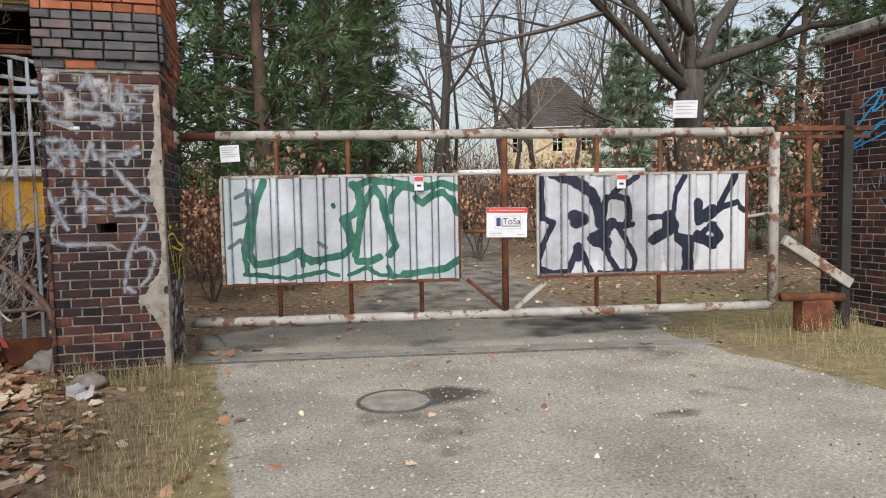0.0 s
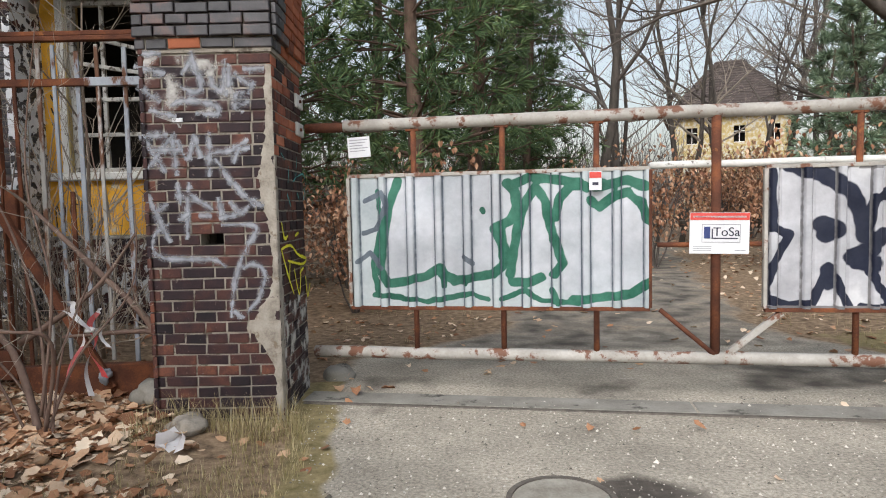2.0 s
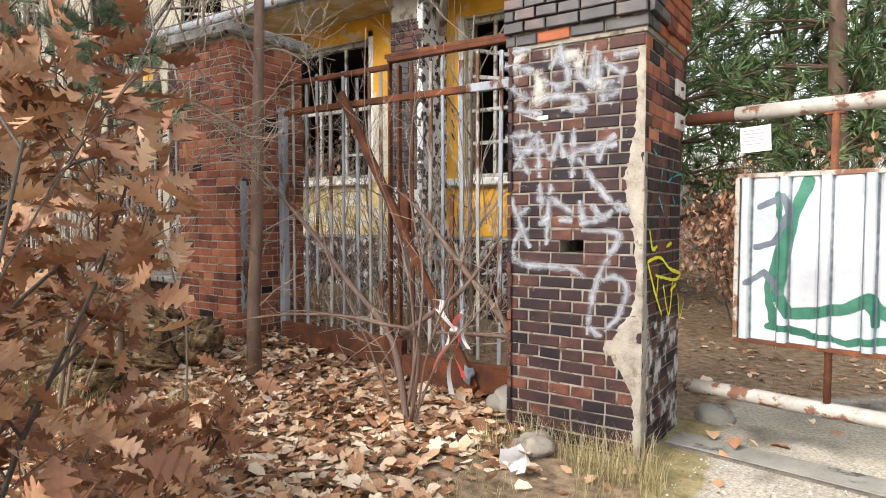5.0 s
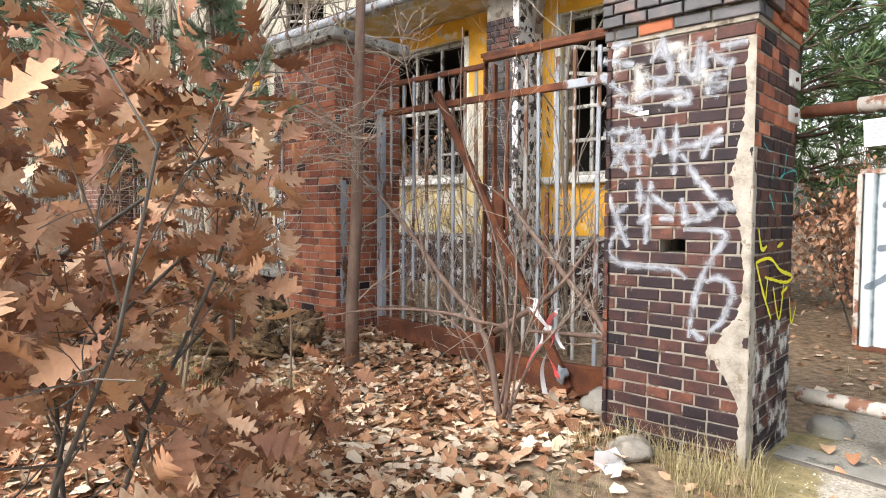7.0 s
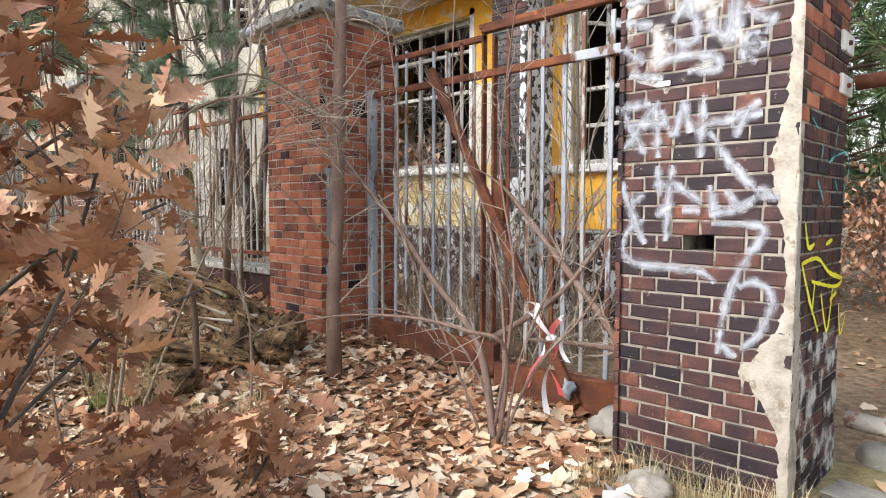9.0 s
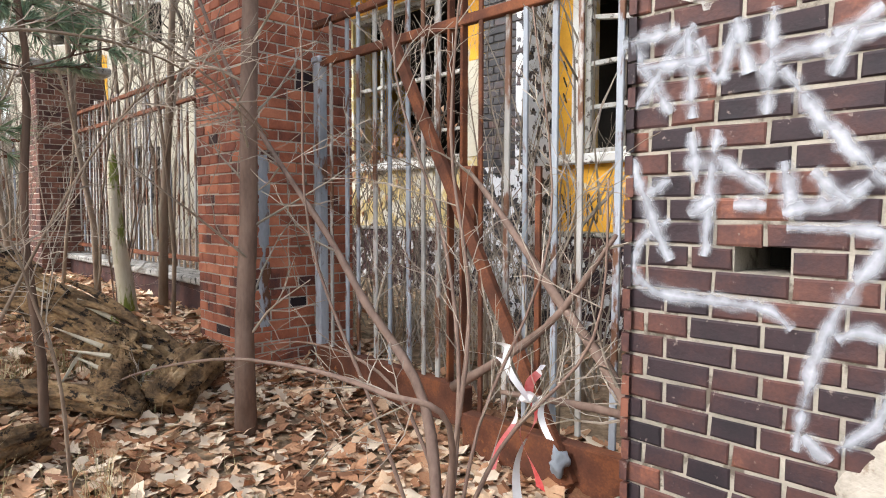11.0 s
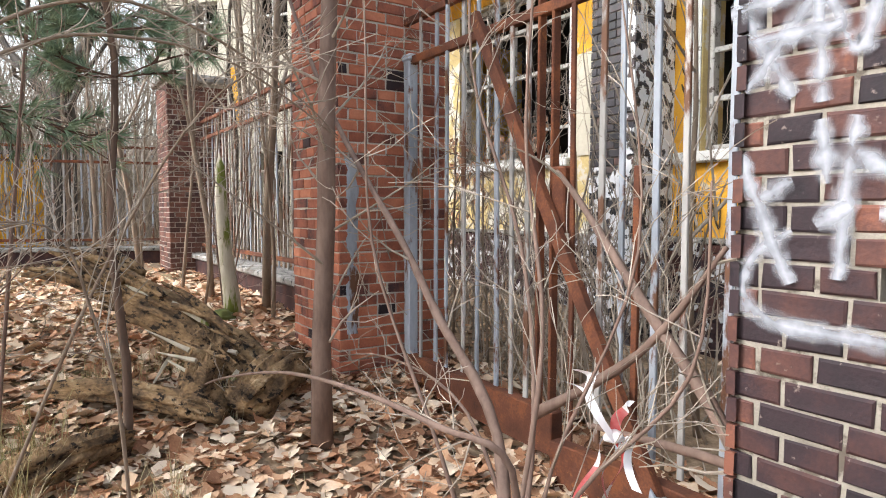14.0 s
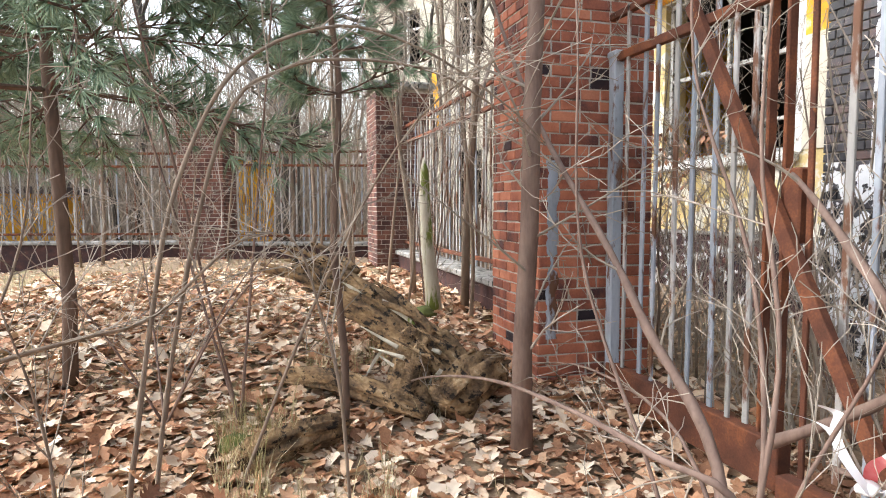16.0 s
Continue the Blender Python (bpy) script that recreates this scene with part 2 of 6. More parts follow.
M_PALE_WOOD = shader("barkless_wood", [(0.2, (0.3, 0.26, 0.19)), (0.8, (0.55, 0.5, 0.4))], 9, 60, 0.9, 0.7, stretch=(1, 1, 0.2), stain=((0.14, 0.16, 0.03), 0.6, 7))
M_GRAVEL = shader("loose_gravel", [(0.0, (0.1, 0.09, 0.075)), (0.5, (0.32, 0.29, 0.24)), (1.0, (0.68, 0.64, 0.57))], 9, 70, 0.95, 0.0, island=1.0)
M_STONE = shader("field_stone", [(0.2, (0.18, 0.16, 0.13)), (0.8, (0.42, 0.39, 0.33))], 9, 70, 0.95, 0.8)
M_TAPE_W = shader("white_tape", [(0.3, (0.62, 0.6, 0.6)), (0.8, (0.78, 0.76, 0.76))], 9, 60, 0.45, 0.2)
M_TAPE_R = shader("red_tape", [(0.3, (0.5, 0.05, 0.05)), (0.8, (0.62, 0.25, 0.25))], 9, 60, 0.45, 0.2)
M_SIGN_W = shader("sign_white", [(0.3, (0.66, 0.66, 0.68)), (0.8, (0.76, 0.76, 0.78))], 6, 60, 0.45, 0.05)
M_SIGN_R = shader("sign_red", [(0.3, (0.55, 0.06, 0.05)), (0.8, (0.62, 0.09, 0.07))], 6, 60, 0.45, 0.05)
M_INK = shader("sign_ink", [(0.3, (0.03, 0.03, 0.05)), (0.8, (0.06, 0.06, 0.09))], 6, 60, 0.5, 0.0)
M_INK_B = shader("sign_blue", [(0.3, (0.03, 0.04, 0.14)), (0.8, (0.05, 0.07, 0.2))], 6, 60, 0.5, 0.0)
M_INK_G = shader("sign_grey", [(0.3, (0.3, 0.3, 0.32)), (0.8, (0.4, 0.4, 0.42))], 6, 60, 0.5, 0.0)
M_IRON = shader("cast_iron", [(0.2, (0.07, 0.06, 0.05)), (0.8, (0.19, 0.165, 0.14))], 20, 90, 0.8, 0.6)
M_CONC = shader("old_concrete", [(0.2, (0.16, 0.15, 0.13)), (0.8, (0.36, 0.34, 0.3))], 4, 70, 0.95, 0.6, stain=((0.08, 0.075, 0.065), 0.6, 3))


def attribute_mix(m, layer, colours, scale=9.0):
    """Lays colours over a material where the mesh's colour layer (r, g, b masks) says so, with ragged edges."""
    n, l = m.node_tree.nodes, m.node_tree.links
    b = n["Principled BSDF"]
    a = n.new("ShaderNodeVertexColor")
    a.layer_name = layer
    s = n.new("ShaderNodeSeparateColor")
    l.new(a.outputs[0], s.inputs[0])
    g = n.new("ShaderNodeNewGeometry")
    col = b.inputs["Base Color"].links[0].from_socket
    for k, (ramp, sc, edge) in enumerate(colours):
        t = n.new("ShaderNodeTexNoise")
        t.inputs["Scale"].default_value, t.inputs["Detail"].default_value, t.inputs["Roughness"].default_value = sc, 9, 0.72
        l.new(g.outputs["Position"], t.inputs["Vector"])
        r = n.new("ShaderNodeValToRGB")
        e = r.color_ramp.elements
        e[0].position, e[1].position = 0.3, 0.72
        e[0].color, e[1].color = (*ramp[0], 1), (*ramp[1], 1)
        l.new(t.outputs[0], r.inputs[0])
        mo = n.new("ShaderNodeTexNoise")
        mo.inputs["Scale"].default_value, mo.inputs["Detail"].default_value, mo.inputs["Roughness"].default_value = max(sc / 40, 1.3), 7, 0.65
        l.new(g.outputs["Position"], mo.inputs["Vector"])
        mr0 = n.new("ShaderNodeMapRange")
        for q, val in (("From Min", 0.3), ("From Max", 0.7), ("To Min", 0.62), ("To Max", 1.15)):
            mr0.inputs[q].default_value = val
        l.new(mo.outputs[0], mr0.inputs["Value"])
        mul = n.new("ShaderNodeMix")
        mul.data_type, mul.blend_type = "RGBA", "MULTIPLY"
        mul.inputs["Factor"].default_value = 1.0
        l.new(r.outputs[0], mul.inputs["A"])
        l.new(mr0.outputs[0], mul.inputs["B"])
        t2 = n.new("ShaderNodeTexNoise")
        t2.inputs["Scale"].default_value, t2.inputs["Detail"].default_value = scale, 8
        l.new(g.outputs["Position"], t2.inputs["Vector"])
        ma = n.new("ShaderNodeMath")
        ma.operation = "MULTIPLY_ADD"
        l.new(t2.outputs[0], ma.inputs[0])
        ma.inputs[1].default_value = edge
        l.new(s.outputs[k], ma.inputs[2])
        mr = n.new("ShaderNodeMapRange")
        mr.inputs["From Min"].default_value, mr.inputs["From Max"].default_value = 0.4 + edge / 2, 0.6 + edge / 2
        l.new(ma.outputs[0], mr.inputs["Value"])
        mx = n.new("ShaderNodeMix")
        mx.data_type = "RGBA"
        l.new(mr.outputs[0], mx.inputs["Factor"])
        l.new(col, mx.inputs["A"])
        l.new(mul.outputs["Result"], mx.inputs["B"])
        col = mx.outputs["Result"]
    l.new(col, b.inputs["Base Color"])
    return m


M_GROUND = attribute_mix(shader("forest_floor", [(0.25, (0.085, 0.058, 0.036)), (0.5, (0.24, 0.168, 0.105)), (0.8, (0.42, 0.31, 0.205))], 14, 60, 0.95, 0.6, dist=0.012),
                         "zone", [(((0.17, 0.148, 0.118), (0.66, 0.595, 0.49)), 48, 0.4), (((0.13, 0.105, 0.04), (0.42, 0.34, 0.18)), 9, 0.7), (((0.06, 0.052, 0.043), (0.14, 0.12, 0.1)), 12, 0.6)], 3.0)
# third colour of both sheets: dark marks, plus painted shade and dirt in rib creases
M_SHEET_L = attribute_mix(shader("grey_green_sheet", [(0.2, (0.3, 0.34, 0.36)), (0.8, (0.5, 0.54, 0.55))], 3, 40, 0.5, 0.1, metal=0.1), "paint",
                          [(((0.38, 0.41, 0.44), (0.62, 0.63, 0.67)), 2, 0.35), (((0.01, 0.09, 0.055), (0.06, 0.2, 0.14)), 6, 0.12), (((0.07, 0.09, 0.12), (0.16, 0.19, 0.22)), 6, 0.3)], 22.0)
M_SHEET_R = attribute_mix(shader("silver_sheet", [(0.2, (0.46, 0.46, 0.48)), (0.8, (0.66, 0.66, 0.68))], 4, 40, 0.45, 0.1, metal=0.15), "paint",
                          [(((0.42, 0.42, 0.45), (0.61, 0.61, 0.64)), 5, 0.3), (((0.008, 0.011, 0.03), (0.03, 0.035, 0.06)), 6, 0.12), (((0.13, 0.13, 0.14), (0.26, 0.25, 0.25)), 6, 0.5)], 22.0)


# ---- mesh tools ----
class Build:
    """Collects vertices and faces of one mesh."""

    def __init__(self):
        self.v, self.f, self.uv = [], [], {}

    def box(self, x0, x1, y0, y1, z0, z1, chamfer=0.0, m=None):
        c = min(chamfer, (x1 - x0) / 2.2, (y1 - y0) / 2.2, (z1 - z0) / 2.2)
        o = len(self.v)
        if c <= 0:
            p = [(x, y, z) for x in (x0, x1) for y in (y0, y1) for z in (z0, z1)]
            fs = [(0, 1, 3, 2), (4, 6, 7, 5), (0, 4, 5, 1), (2, 3, 7, 6), (0, 2, 6, 4), (1, 5, 7, 3)]
        else:
            p, idx = [], {}
            for i, x in enumerate((x0, x1)):
                for j, y in enumerate((y0, y1)):
                    for k, z in enumerate((z0, z1)):
                        sx, sy, sz = (c, -c)[i], (c, -c)[j], (c, -c)[k]
                        for a, q in enumerate(((x, y + sy, z + sz), (x + sx, y, z + sz), (x + sx, y + sy, z))):
                            idx[i, j, k, a] = len(p)
                            p.append(q)
            fs = []
            for s in (0, 1):
                fs.append([idx[s, j, k, 0] for j, k in ((0, 0), (0, 1), (1, 1), (1, 0))][:: 1 if not s else -1])
                fs.append([idx[i, s, k, 1] for i, k in ((0, 0), (1, 0), (1, 1), (0, 1))][:: 1 if not s else -1])
                fs.append([idx[i, j, s, 2] for i, j in ((0, 0), (0, 1), (1, 1), (1, 0))][:: 1 if not s else -1])
            for i in (0, 1):
                for j in (0, 1):
                    for k in (0, 1):
                        f = [idx[i, j, k, a] for a in (0, 1, 2)]
                        fs.append(f if (i + j + k) % 2 else f[::-1])
                    a = [idx[i, j, 0, 0], idx[i, j, 1, 0], idx[i, j, 1, 1], idx[i, j, 0, 1]]
                    fs.append(a if (i + j) % 2 == 0 else a[::-1])
                    a = [idx[i, 0, j, 0], idx[i, 1, j, 0], idx[i, 1, j, 2], idx[i, 0, j, 2]]
                    fs.append(a if (i + j) % 2 else a[::-1])
                    a = [idx[0, i, j, 1], idx[1, i, j, 1], idx[1, i, j, 2], idx[0, i, j, 2]]
                    fs.append(a if (i + j) % 2 == 0 else a[::-1])
        if m is not None:
            p = [tuple(m @ Vector(q)) for q in p]
        self.v += p
        self.f += [tuple(o + i for i in f) for f in fs]
        return self

    def tube(self, pts, radii, sides=6, caps=True):
        pts = [Vector(p) for p in pts]
        o, n = len(self.v), len(pts)
        up = Vector((0.31, 0.23, 0.92))
        for i in range(n):
            d = (pts[min(i + 1, n - 1)] - pts[max(i - 1, 0)])
            if d.length < 1e-9:
                d = Vector((0, 0, 1))
            d.normalize()
            if abs(d.dot(up)) > 0.95:
                up = Vector((0.9, -0.3, 0.2))
            a = d.cross(up).normalized()
            up = a.cross(d)
            b, r, p = up, radii[i], pts[i]
            for k in range(sides):
                t = 6.28318 * k / sides
                c, s = math.cos(t) * r, math.sin(t) * r
                self.v.append((p.x + a.x * c + b.x * s, p.y + a.y * c + b.y * s, p.z + a.z * c + b.z * s))
        for i in range(n - 1):
            for k in range(sides):
                k2 = (k + 1) % sides
                self.f.append((o + i * sides + k, o + i * sides + k2, o + (i + 1) * sides + k2, o + (i + 1) * sides + k))
        if caps:
            self.f.append(tuple(o + k for k in range(sides - 1, -1, -1)))
            self.f.append(tuple(o + (n - 1) * sides + k for k in range(sides)))
        return self

    def poly(self, pts, faces):
        o = len(self.v)
        self.v += [tuple(p) for p in pts]
        self.f += [tuple(o + i for i in f) for f in faces]
        return self

    def weld(self):
        at, back = {}, []
        for p in self.v:
            back.append(at.setdefault(tuple(round(c, 4) for c in p), len(at)))
        self.v = list(at)
        seen = {}
        for f in self.f:
            g = tuple(back[i] for i in f)
            seen.setdefault(tuple(sorted(g)), []).append(g)
        self.f = [g[0] for g in seen.values() if len(g) == 1]
        return self

    def mesh(self, name, mat, smooth=False):
        me = bpy.data.meshes.new(name)
        me.from_pydata(self.v, [], self.f)
        if self.uv:
            lay = me.uv_layers.new(name="UVMap")
            flat = [c for lp in me.loops for c in self.uv.get(lp.vertex_index, (0.5, 0.5))]
            lay.data.foreach_set("uv", flat)
        if smooth:
            me.polygons.foreach_set("use_smooth", [True] * len(me.polygons))
        me.materials.append(mat)
        return me


def part(name, b, mat, parent, label="", smooth=False, kind=""):
    me = b if isinstance(b, bpy.types.Mesh) else b.mesh(name, mat, smooth)
    ob = new(name, me)
    ob.parent = parent
    if label or kind:
        tagged(ob, label, kind=kind)
    return ob


def thing(name, label, category, m=None, group="", kind=""):
    ob = new(name)
    ob.empty_display_size = 0.1
    if m is not None:
        ob.matrix_basis = m
    return tagged(ob, label, category, group, kind)


def ease(a, b, x):
    t = max(0.0, min(1.0, (x - a) / (b - a)))
    return t * t * (3 - 2 * t)


def bumps(x, y, s, k=0):
    return noise.noise(Vector((x * s, y * s, k * 7.3)))


def ground_z(x, y):
    z = 0.34 * ease(-2.4, -6.0, x) * ease(-2.0, 2.0, y) + 0.03 * ease(-1.2, -2.0, x) * ease(4.2, 5.2, y)
    z += 0.1 * ease(-4, -9, x)
    z += 0.025 * bumps(x, y, 0.9) * (1 if x < -0.7 or x > 4.3 else 0.25)
    z += 0.05 * ease(4.2, 6.0, x) + 0.12 * ease(7, 14, y)
    return z


# ---- ground: one sheet ----
def road_at(x, y):
    """How far a place belongs to the gravelled drive, 0 to 1."""
    x += 0.3 * bumps(x, y, 0.7, 2) + 0.12 * bumps(x, y, 2.6, 3)
    if y < 6.0:
        left, right = -0.25 - 0.5 * ease(3.0, 5.6, y) + 0.1 * ease(1, -3, y), 4.05 - 0.25 * ease(3.4, 5.8, y) + 0.5 * ease(1, -4, y)
    else:
        c = 1.5 + (y - 6) * 0.31
        w = 1.45 + 1.6 * ease(8.5, 6.0, y)
        left, right = max(c - w, -0.8), c + w * 0.9
    return ease(left - 0.55, left + 0.4, x) * ease(right + 0.35, right - 0.3, x)


def ground():
    def axis(lo, hi, step, far, n):
        a = list(np.arange(lo, hi + 1e-6, step))
        k = [far * (i / n) ** 2.6 for i in range(1, n + 1)]
        return [lo - q for q in k][::-1] + a + [hi + q for q in k]
    xs, ys = axis(-9.0, 7.0, 0.09, 260, 26), axis(-1.0, 9.0, 0.09, 260, 26)
    v = [(x, y, ground_z(x, y)) for y in ys for x in xs]
    w = len(xs)
    f = [(j * w + i, j * w + i + 1, (j + 1) * w + i + 1, (j + 1) * w + i) for j in range(len(ys) - 1) for i in range(w - 1)]
    me = bpy.data.meshes.new("ground")
    me.from_pydata(v, [], f)
    me.polygons.foreach_set("use_smooth", [True] * len(f))
    col = me.color_attributes.new("zone", "FLOAT_COLOR", "POINT")
    flat = []
    for x, y, z in v:
        r = road_at(x, y)
        verge = 0.0
        if y < 6.2:
            verge = max(ease(0.0, 0.5, r) * ease(1.0, 0.5, r) * 0.85, 0.62 * ease(3.4, 4.6, x) * ease(9, 6, x), 0.56 * ease(0.0, 0.4, bumps(x, y, 0.55, 8)) * ease(1.6, 3.4, x), 0.5 * ease(-1.5, -0.6, x) * (1 - r), 0.5 * ease(-3.6, -5.2, x) * ease(-0.25, 0.2, bumps(x, y, 0.8, 11)))
        else:
            verge = 0.75 * ease(9.5, 6.5, y) * (1 - r) * ease(-1.5, 0.5, x)
        if 5.62 < y < 6.6 and -0.6 < x < 3.2:
            verge = 0.0
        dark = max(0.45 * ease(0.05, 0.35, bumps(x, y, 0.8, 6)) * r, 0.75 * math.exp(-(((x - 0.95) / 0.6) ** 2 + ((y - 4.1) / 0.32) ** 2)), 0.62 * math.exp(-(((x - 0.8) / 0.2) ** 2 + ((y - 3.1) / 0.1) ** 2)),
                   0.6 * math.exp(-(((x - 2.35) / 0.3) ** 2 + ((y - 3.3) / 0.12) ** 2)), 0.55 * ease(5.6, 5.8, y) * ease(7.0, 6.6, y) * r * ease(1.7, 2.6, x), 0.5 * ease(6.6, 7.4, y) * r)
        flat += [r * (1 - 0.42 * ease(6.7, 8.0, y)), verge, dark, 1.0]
    col.data.foreach_set("color", flat)
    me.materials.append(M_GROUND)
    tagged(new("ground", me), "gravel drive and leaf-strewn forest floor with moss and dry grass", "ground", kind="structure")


ground()


# ---- brick pillars ----
def wall_with_holes(b, x0, x1, y0, y1, z0, z1, holes):
    """A wall along x with rectangular holes (x0, x1, z0, z1)."""
    xs = sorted({x0, x1, *[h[0] for h in holes], *[h[1] for h in holes]})
    for a, c in zip(xs, xs[1:]):
        here = sorted([h for h in holes if h[0] <= a and h[1] >= c], key=lambda h: h[2])
        z = z0
        for h in here:
            if h[2] > z:
                b.box(a, c, y0, y1, z, h[2])
            z = h[3]
        if z1 > z:
            b.box(a, c, y0, y1, z, z1)
    return b.weld()


def brick_mesh(name, w, h, mat, seed):
    """One brick's face block: w wide, h high, 30 mm deep, front towards -y at y = 0, with worn edges."""
    rnd = random.Random(seed)
    j = lambda a=0.0025: rnd.uniform(-a, a)
    e = 0.004
    ring = [(-w / 2, -h / 2), (w / 2, -h / 2), (w / 2, h / 2), (-w / 2, h / 2)]
    v = [(x + j(0.001), 0.03, z + j(0.001)) for x, z in ring] + [(x + j(), e + j(0.001), z + j()) for x, z in ring]
    v += [(x - math.copysign(e + abs(j()), x), j(0.0008), z - math.copysign(e + abs(j()), z)) for x, z in ring] + [(j(0.01), j(0.001), j(0.005))]
    f = [(i, (i + 1) % 4, 4 + (i + 1) % 4, 4 + i) for i in range(4)] + [(4 + i, 4 + (i + 1) % 4, 8 + (i + 1) % 4, 8 + i) for i in range(4)]
    f += [(8 + i, 8 + (i + 1) % 4, 12) for i in range(4)]
    b = Build().poly(v, f)
    return b.mesh(name, mat)


BRICKS = {}


def brick_of(w, mat):
    key = (round(w * 100), mat.name, random.randrange(3))
    if key not in BRICKS:
        BRICKS[key] = brick_mesh("brick", key[0] / 100, 0.062, mat, len(BRICKS))
    return BRICKS[key]


def row_widths(total, odd, rnd):
    """Brick widths of one course, closers at the ends, headers and stretchers between."""
    out, x = [], 0.0
    first = 0.13 if odd else 0.065
    out.append(first)
    x = first + 0.011
    while total - x > 0.26:
        w = 0.13 if rnd.random() < 0.55 else 0.2
        if total - x - w < 0.07:
            w = 0.13
        out.append(w)
        x += w + 0.011
    out.append(total - x)
    return out


def wall_face(parent, corner, turn, width, rows, mats, skip=(), limit=10 ** 6, seed=0, course=0.072, joined=None, proud=None, fixed=None):
    """Courses of bricks on one face: corner is its lower left end as seen from outside, turn the facing (0: towards -y)."""
    rnd = random.Random(seed)
    random.seed(seed)
    base = pose(*corner, 0, 0, turn)
    n = 0
    for k in rows:
        x = 0.0
        ws = row_widths(width, k % 2, rnd)
        if fixed and k == fixed[0]:
            ws = list(fixed[1])
        for i, w in enumerate(ws):
            c = (x + w / 2, k * course + 0.033)
            x += w + 0.011
            if w < 0.035 or (fixed and (k, i) == (fixed[0], fixed[2])) or any(a <= c[0] <= b and p <= c[1] <= q for a, b, p, q in skip):
                continue
            mat = mats(k, c[0], rnd)
            out = -0.006 + rnd.uniform(-0.0025, 0.0025) - (proud(k) if proud else 0)
            m = base @ pose(c[0], out, c[1] + rnd.uniform(-0.002, 0.002), rnd.uniform(-0.4, 0.4), rnd.uniform(-0.5, 0.5), rnd.uniform(-0.6, 0.6))
            if n < limit:
                ob = new("brick", brick_of(w, mat))
                ob.parent = parent
                ob.matrix_basis = m
                n += 1
            elif joined is not None:
                me = brick_of(w, mat)
                joined.poly([m @ q.co for q in me.vertices], [tuple(p.vertices) for p in me.polygons])
    return n


def strip(b, pts, width, m, lift=0.0, taper=0.6):
    """A stroke of paint along pts (x, z on the face), as a flat strip with u across it."""
    fine = []
    for i in range(len(pts) - 1):
        p0, p1, p2, p3 = (pts[max(i - 1, 0)], pts[i], pts[i + 1], pts[min(i + 2, len(pts) - 1)])
        for s in range(6):
            t = s / 6
            fine.append(tuple(0.5 * (2 * p1[a] + (p2[a] - p0[a]) * t + (2 * p0[a] - 5 * p1[a] + 4 * p2[a] - p3[a]) * t * t + (3 * p1[a] - p0[a] - 3 * p2[a] + p3[a]) * t ** 3) for a in (0, 1)))
    fine.append(pts[-1])
    o = len(b.v)
    n = len(fine)
    for i, (x, z) in enumerate(fine):
        x2, z2 = fine[min(i + 1, n - 1)]
        x1, z1 = fine[max(i - 1, 0)]
        d = math.hypot(x2 - x1, z2 - z1) or 1
        nx, nz = -(z2 - z1) / d, (x2 - x1) / d
        w = width / 2 * (taper + (1 - taper) * math.sin(math.pi * (i + 0.5) / n))
        for k, s in enumerate((-1, 0, 1)):
            b.uv[len(b.v)] = (0.5 + 0.5 * s, i / n)
            b.v.append(tuple(m @ Vector((x + nx * w * s, -lift, z + nz * w * s))))
    for i in range(n - 1):
        for k in (0, 1):
            b.f.append((o + i * 3 + k, o + i * 3 + k + 1, o + i * 3 + k + 4, o + i * 3 + k + 3))
    return b


def strokes(text):
    return [[tuple(float(c) for c in p.split(",")) for p in s.split()] for s in text.split("|")]


def ragged(name, mat, parent, m, outline, lift, seed, label="", step=0.02, thick=0.008):
    """A thin coat with a ragged outline on a face; outline(z) gives its x range or None."""
    b = Build()
    z, rows = outline["z0"], []
    while z <= outline["z1"]:
        lo, hi = outline["span"](z)
        lo += 0.02 * noise.noise(Vector((z * 9, seed, 0))) + 0.012 * noise.noise(Vector((z * 31, seed, 4)))
        hi += outline.get("hi_noise", 0.02) * noise.noise(Vector((z * 9, seed, 8)))
        rows.append([(lo + (hi - lo) * i / 5, z) for i in range(6)])
        z += step
    o = 0
    for r in rows:
        for i, (x, q) in enumerate(r):
            edge = 0 if i in (0, 5) else 1
            b.v.append(tuple(m @ Vector((x, -lift - thick * edge * (0.7 + 0.6 * noise.noise(Vector((x * 20, q * 20, seed)))), q))))
    for k in range(len(rows) - 1):
        for i in range(5):
            b.f.append((k * 6 + i, k * 6 + i + 1, k * 6 + i + 7, k * 6 + i + 6))
    return part(name, b, mat, parent, label, True)


AX0, AX1, AY0, AY1 = -1.76, -0.925, 5.315, 6.115


